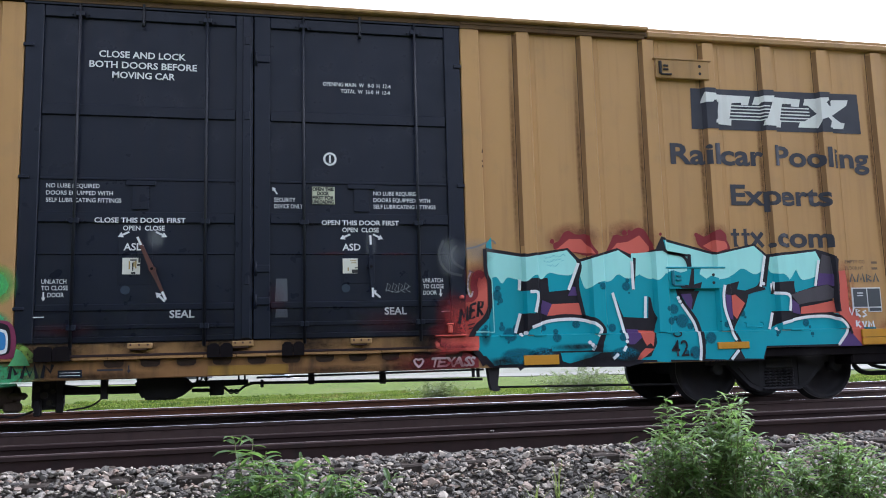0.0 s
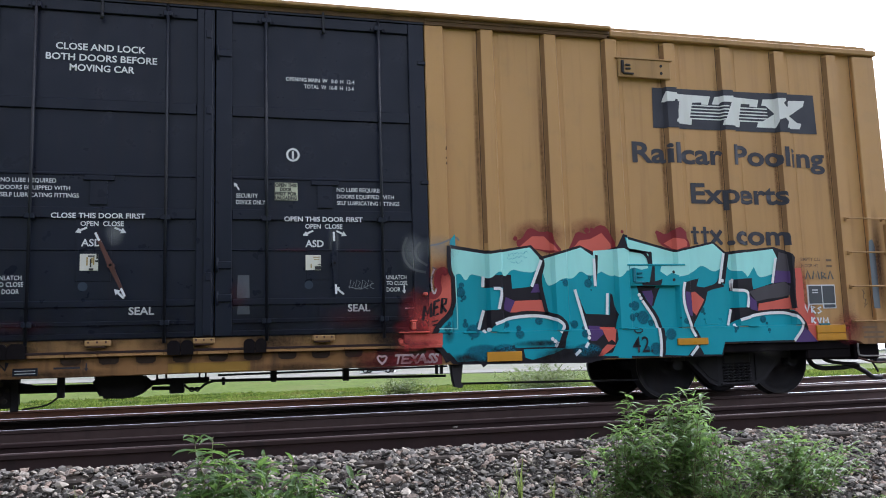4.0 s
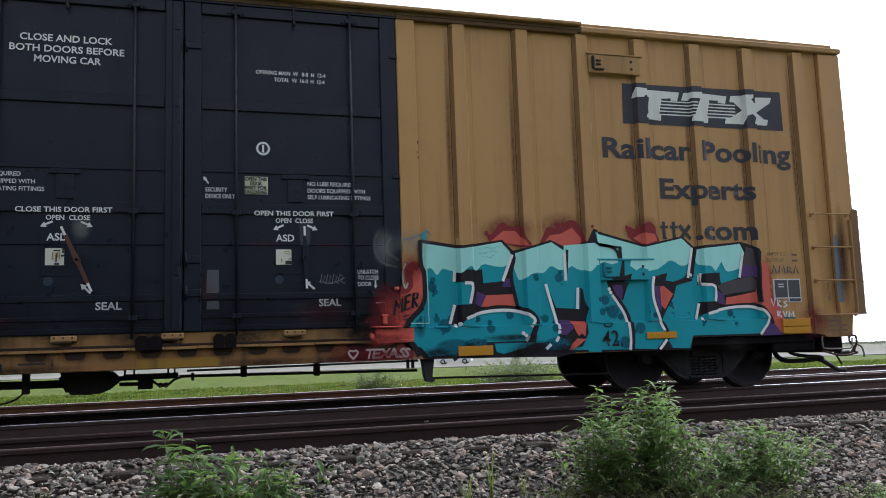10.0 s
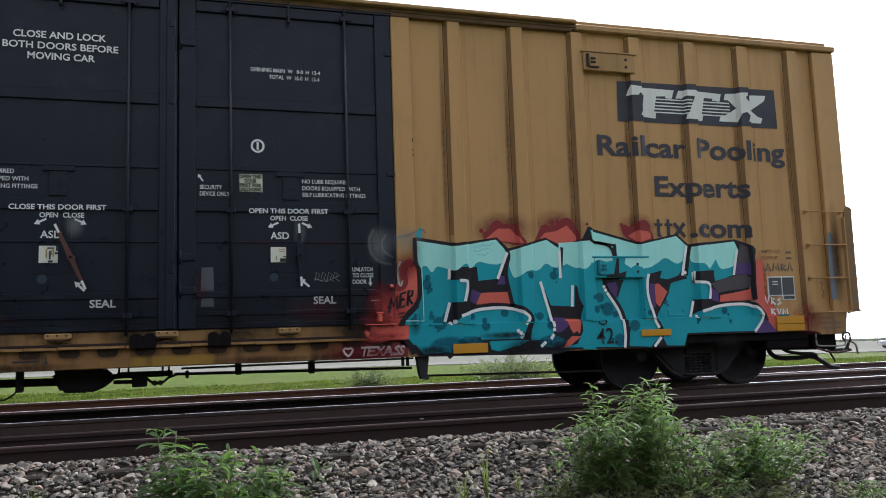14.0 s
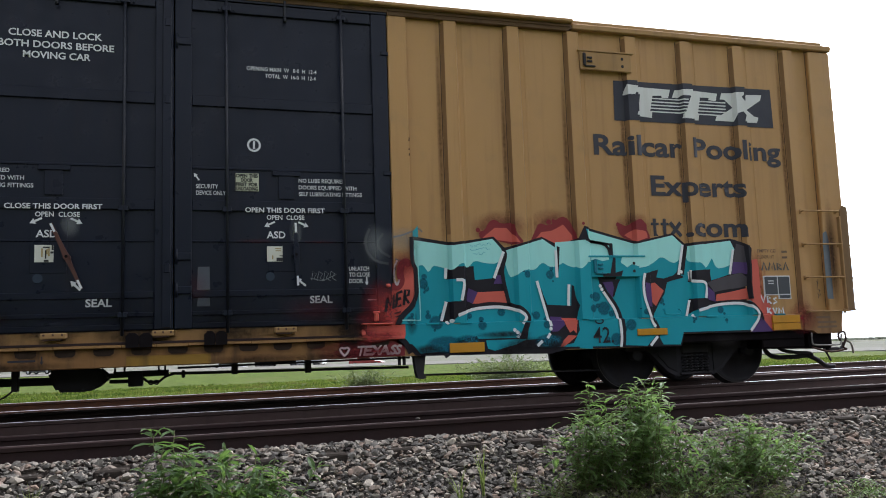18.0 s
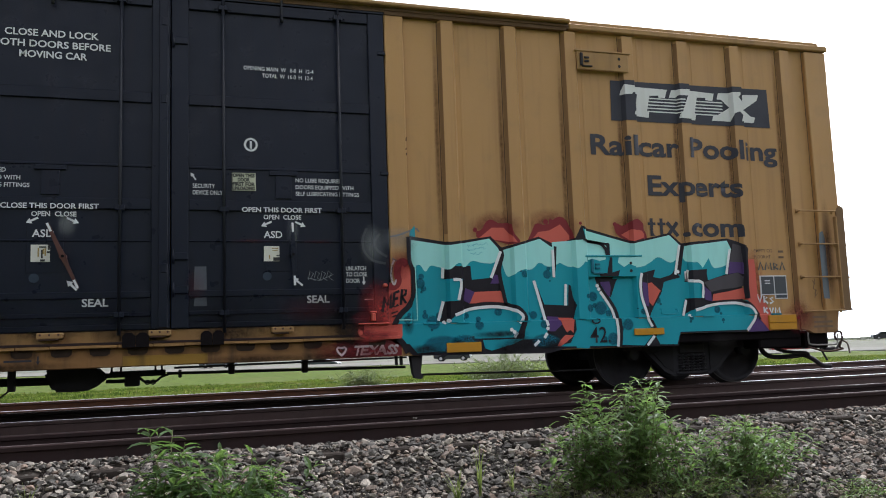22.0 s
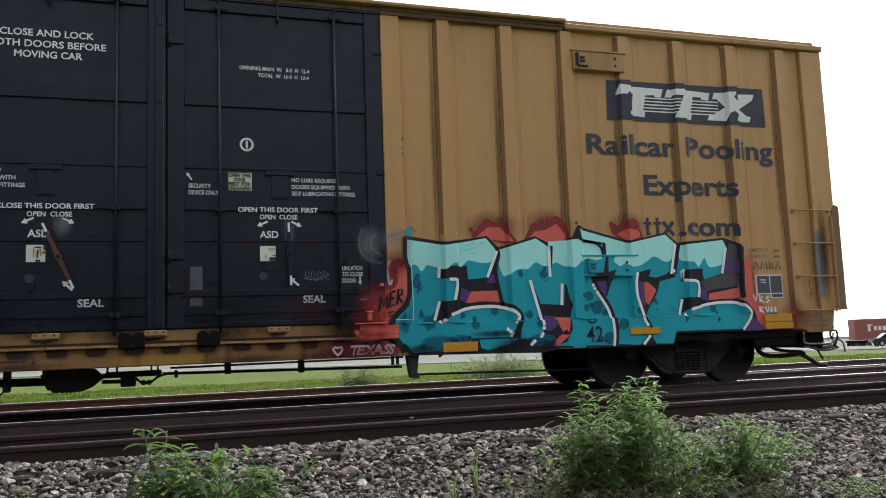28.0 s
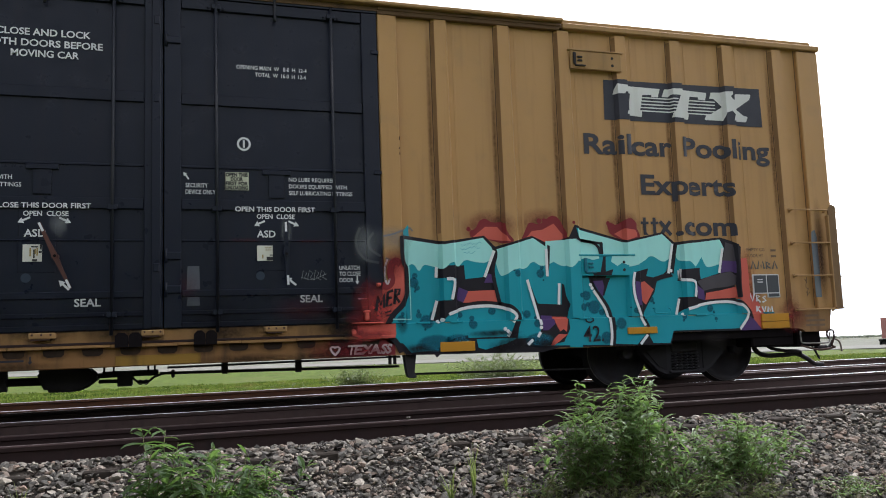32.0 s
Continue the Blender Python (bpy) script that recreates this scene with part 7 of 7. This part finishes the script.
def auto(name, length, height, paint, style, label):
    """A road car, nose along +x: lower body, cabin with glass, wheels, lights."""
    car_ = empty(name, label=label, category="car", group="cars on the highway")
    L, H, w = length / 2, height, 0.88
    waist = H * 0.62
    if style == "sedan":
        low = [(-L, 0.35), (-L, waist * 0.95), (-L * 0.62, waist), (L * 0.42, waist), (L * 0.9, waist * 0.86), (L, waist * 0.62), (L, 0.30), (L * 0.3, 0.22), (-L * 0.4, 0.22)]
        cab = [(-L * 0.66, waist - 0.02), (-L * 0.34, H), (L * 0.10, H), (L * 0.46, waist - 0.02)]
    else:
        low = [(-L, 0.38), (-L * 0.99, waist), (L * 0.48, waist), (L * 0.92, waist * 0.85), (L, waist * 0.6), (L, 0.32), (L * 0.3, 0.26), (-L * 0.4, 0.26)]
        cab = [(-L * 0.98, waist - 0.02), (-L * 0.86, H), (L * 0.12, H), (L * 0.52, waist - 0.02)]
    bm = bmesh.new()
    prism(bm, low, -w, w)
    bmesh.ops.bevel(bm, geom=bm.edges[:], offset=0.07, segments=2, affect="EDGES")
    part("body", bm, paint, car_)
    bm = bmesh.new()
    prism(bm, cab, -w * 0.84, w * 0.84)
    bmesh.ops.bevel(bm, geom=bm.edges[:], offset=0.08, segments=2, affect="EDGES")
    part("cabin", bm, paint, car_)
    cx = sum(p[0] for p in cab) / 4
    for y in (-w * 0.85, w * 0.85):
        bm = bmesh.new()
        prism(bm, [(cx + (x - cx) * 0.84, waist + 0.04 if z < H - 0.01 else H - 0.09) for x, z in cab], y - 0.012, y + 0.012)
        part("side_window", bm, GLASS, car_)
    for a, b in ((cab[0], cab[1]), (cab[2], cab[3])):
        bm = bmesh.new()
        d = Vector((b[0] - a[0], 0, b[1] - a[1]))
        n = Vector((-d.z, 0, d.x)).normalized() * 0.012
        p, q = Vector((a[0], 0, a[1])) + d * 0.12 + n, Vector((b[0], 0, b[1])) - d * 0.12 + n
        vs = [bm.verts.new((v.x, y, v.z)) for v, y in ((p, -w * 0.7), (p, w * 0.7), (q, w * 0.7), (q, -w * 0.7))]
        bm.faces.new(vs)
        part("windscreen", bm, GLASS, car_)
    wheels(car_, (-L * 0.60, L * 0.62), 0.32, w - 0.08)
    for y in (-0.62, 0.62):
        bm = bmesh.new()
        box(bm, L - 0.08, L + 0.012, y - 0.16, y + 0.16, waist * 0.62, waist * 0.78, 0.02)
        part("headlight", bm, plain("clear_lamp", (0.7, 0.7, 0.7), 0.15), car_)
        bm = bmesh.new()
        box(bm, -L - 0.012, -L + 0.08, y - 0.16, y + 0.16, waist * 0.66, waist * 0.86, 0.02)
        part("tail_light", bm, plain("red_lamp", (0.3, 0.01, 0.01), 0.2), car_)
    return car_


def car_paint(name, color):
    m = Mat(name, color, 0.25)
    m.b.inputs["Coat Weight"].default_value = 0.5
    return m.m


BLACK_P, WHITE_P = car_paint("black_car_paint", (0.012, 0.014, 0.022)), car_paint("white_car_paint", (0.70, 0.70, 0.70))
RED_P, GREEN_P, GREY_P = car_paint("dark_red_car_paint", (0.22, 0.02, 0.02)), car_paint("dark_green_car_paint", (0.02, 0.035, 0.032)), car_paint("grey_blue_car_paint", (0.04, 0.05, 0.06))
suv = auto("car", 4.7, 1.75, BLACK_P, "van", "black sport utility vehicle driving on the highway")
tail_car = auto("car", 4.5, 1.42, WHITE_P, "sedan", "white sedan driving behind a black vehicle")
far_white = auto("car", 4.5, 1.42, WHITE_P, "sedan", "white sedan on the farther carriageway")
far_dark = auto("car", 4.6, 1.45, BLACK_P, "sedan", "black sedan on the farther carriageway")
red_car = auto("car", 4.5, 1.40, RED_P, "sedan", "dark red sedan driving on the highway")
white_car = auto("car", 4.6, 1.45, WHITE_P, "sedan", "white sedan driving on the highway")
black_car = auto("car", 4.4, 1.42, BLACK_P, "sedan", "black sedan passing a container truck")
dark_car = auto("car", 4.5, 1.42, GREEN_P, "sedan", "dark green sedan driving on the highway")
van_car = auto("car", 4.6, 1.65, GREY_P, "van", "dark grey-blue minivan driving on the highway")


def container_truck():
    """White tractor with a sleeper, and a red-brown corrugated box on its chassis; the tail is x = 0."""
    t = empty("container_truck", label="white tractor truck with a red-brown freight container", category="truck")
    box_paint = painted("red_brown_container_paint", (0.30, 0.105, 0.080), 0.6)
    bm = bmesh.new()
    box(bm, 0.75, 6.05, -1.2, 1.2, 1.15, 3.75, 0.03)
    c = part("container", bm, box_paint, t, "red-brown container with pale lettering bars")
    for i in range(4, 26):
        for y in (-1.215, 1.215):
            bm = bmesh.new()
            box(bm, 0.25 + i * 0.215, 0.36 + i * 0.215, y - 0.02, y + 0.02, 1.3, 3.6, 0.008)
            part("corrugation", bm, box_paint, c)
    for x0, x1, z0, z1 in ((2.3, 2.6, 2.2, 3.05), (2.2, 2.85, 2.9, 3.05), (3.0, 3.35, 2.3, 2.8), (3.5, 3.85, 2.3, 2.8), (4.0, 4.35, 2.3, 2.8), (4.45, 4.55, 2.3, 3.0), (4.65, 5.0, 2.3, 2.8), (5.1, 5.3, 2.3, 2.8), (5.4, 5.48, 2.3, 3.05)):
        bm = bmesh.new()
        box(bm, x0, x1, -1.245, -1.238, z0, z1)
        part("lettering_bar", bm, plain("cream_print", (0.70, 0.66, 0.58), 0.6), c)
    bm = bmesh.new()
    box(bm, 0.1, 9.3, -0.45, 0.45, 0.80, 1.10, 0.03)
    part("chassis", bm, TYRE, t)
    cab_paint = car_paint("white_truck_paint", (0.62, 0.62, 0.60))
    bm = bmesh.new()
    prism(bm, [(6.35, 1.0), (6.35, 3.35), (6.7, 3.75), (7.3, 3.70), (8.2, 3.0), (8.55, 2.1), (9.75, 1.75), (10.05, 1.5), (10.1, 0.55), (6.35, 0.6)], -1.15, 1.15)
    bmesh.ops.bevel(bm, geom=bm.edges[:], offset=0.09, segments=2, affect="EDGES")
    cab = part("cab", bm, cab_paint, t)
    for y in (-1.165, 1.165):
        for ol in ([(7.75, 2.05), (7.75, 2.7), (8.15, 2.7), (8.42, 2.05)], [(6.8, 2.45), (6.8, 2.85), (7.2, 2.85), (7.2, 2.45)]):
            bm = bmesh.new()
            prism(bm, ol, y - 0.01, y + 0.01)
            part("window", bm, GLASS, cab)
    bm = bmesh.new()
    box(bm, 6.4, 8.6, -1.18, -1.0, 0.55, 0.95, 0.03)
    part("fuel_tank", bm, RIM, t)
    wheels(t, (0.9, 2.1, 6.0, 7.2, 9.3), 0.5, 1.05, plain("dull_steel_hub", (0.05, 0.05, 0.052), 0.5))
    return t


truck_ = container_truck()


def far_hedge():
    """A ragged line of low scrub where the plain ends."""
    rng = np.random.default_rng(9)
    n = 14000
    s, off = rng.uniform(-160, 320, n), 80 + rng.normal(0, 2, n)
    h = 0.25 + 0.4 * rng.random(n) + 0.15 * np.sin(s * 0.07)
    x, y = 30 + 0.8944 * s + 0.4472 * off, 94.5 - 0.4472 * s + 0.8944 * off
    z = np.array([ground_z(0, v) for v in y]) - 0.05
    a = rng.uniform(0, 6.283, n)
    w = rng.uniform(0.25, 0.7, n)
    v = np.empty((n, 4, 3))
    for k, (dx, dz) in enumerate(((-1, 0), (1, 0), (0.6, 1.0), (-0.5, 0.85))):
        v[:, k] = np.stack([x + np.cos(a) * w * dx, y + np.sin(a) * w * dx, z + h * dz], 1)
    me = bpy.data.meshes.new("far_scrub")
    me.from_pydata(v.reshape(-1, 3).tolist(), [], np.arange(4 * n).reshape(-1, 4).tolist())
    me.materials.append(leaf_material("scrub_leaf", (0.17, 0.18, 0.15), (0.18, 0.19, 0.15)))
    tagged(new("far_scrub", me), label="grey-green scrub along the far edge of the plain", category="scrub", kind="stuff")


far_hedge()


def back_trees():
    """An unseen wood added behind the viewer, past the other side of the line; it shows only as the dark foot of the
    doors' reflections.
    """
    rng = np.random.default_rng(12)
    n = 14000
    x, y = rng.uniform(-120, 140, n), -52 + rng.normal(0, 5, n)
    # taller on the left, to darken what the left door mirrors
    top = 11.5 + 3.5 * np.clip(-x / 8, -0.4, 1) + 1.0 * np.sin(x * 0.13) + 1.0 * np.sin(x * 0.41 + 1)
    z = -1.6 + rng.random(n) * top
    a, w = rng.uniform(0, 6.283, n), rng.uniform(0.5, 1.1, n)
    v = np.empty((n, 4, 3))
    for k, (dx, dz) in enumerate(((-1, -0.7), (1, -0.9), (0.6, 1.0), (-0.5, 0.85))):
        v[:, k] = np.stack([x + np.cos(a) * w * dx, y + np.sin(a) * w * dx, z + w * dz], 1)
    me = bpy.data.meshes.new("unseen_wood")
    me.from_pydata(v.reshape(-1, 3).tolist(), [], np.arange(4 * n).reshape(-1, 4).tolist())
    me.materials.append(leaf_material("wood_leaf", (0.035, 0.055, 0.022), (0.05, 0.08, 0.03)))
    tagged(new("unseen_wood", me), label="unseen dark green wood added to darken the doors' reflections", category="wood", kind="stuff")


back_trees()


# ---- what moves ----
def drive(vehicle, lane, marks):
    """Along its lane at the given times; steady before and after."""
    walk(vehicle, [(t, on_road(s, lane)) for t, s in marks])


def motions():
    drive(suv, -8, [(0, -40), (6, 5), (12.4, 46.4), (12.8, 49.0), (13.2, 51.6), (13.6, 54.2), (14.0, 56.8), (18, 82), (32, 190)])
    drive(tail_car, -4, [(0, -190), (8, -30), (12.9, 43), (13.3, 47.5), (13.6, 50.5), (14.0, 55.5), (18, 110), (32, 330)])
    drive(far_white, 2, [(0, -32.0), (16.4, 54.1), (16.8, 56.4), (17.2, 58.3), (32, 136.0)])
    drive(far_dark, 60, [(0, -260), (12, -60), (19.6, 70.5), (20.0, 72.3), (21.6, 75.6), (22.2, 77.5), (26, 100), (32, 150)])
    drive(red_car, 0, [(0, -300), (15, -60), (22.2, 47), (22.6, 50.1), (23.0, 52.4), (23.3, 54.0), (23.7, 56.0), (26, 72), (32, 140)])
    drive(white_car, 0, [(0, -320), (16, -60), (23.8, 48.5), (24.2, 51.8), (24.4, 53.3), (24.8, 56.1), (25.1, 58.0), (28, 80), (32, 125)])
    drive(truck_, 4, [(0, -260), (14, -80), (22, 20), (24.5, 39.1), (25.0, 42.2), (25.5, 45.0), (27.5, 51.9), (28.0, 53.5), (28.4, 55.0), (28.8, 56.5), (29.2, 57.5), (29.5, 57.75), (32, 57.8)])
    drive(black_car, -8, [(0, -330), (16, -80), (26.5, 46.7), (27.2, 50.8), (27.5, 52.6), (28.0, 54.6), (28.4, 56.4), (32, 75)])
    drive(dark_car, 0, [(0, -354.0), (16, -104.7), (27.5, 45.5), (28.6, 52.0), (29.0, 53.6), (29.3, 55.0), (29.6, 56.2), (30.2, 58.8), (32, 65.7)])
    drive(van_car, -5, [(0, -360), (16, -120), (28.5, 43.0), (29.7, 49.2), (30.0, 50.6), (30.5, 52.7), (31.0, 54.6), (31.4, 56.0), (32, 58.4)])
    # shoots and blades stir in the wind
    for ob, phase, force in SPRAYS:
        base = ob.matrix_basis.copy()
        rows = []
        for k in range(17):
            t = k * 2.0
            a = 0.9 * force * math.sin(1.9 * t + phase) + 0.5 * force * math.sin(3.1 * t + 2 * phase)
            b = 0.7 * force * math.sin(1.3 * t + 1.7 * phase)
            rows.append((t, base @ pose(0, 0, 0, b, a, 0)))
        walk(ob, rows)


motions()
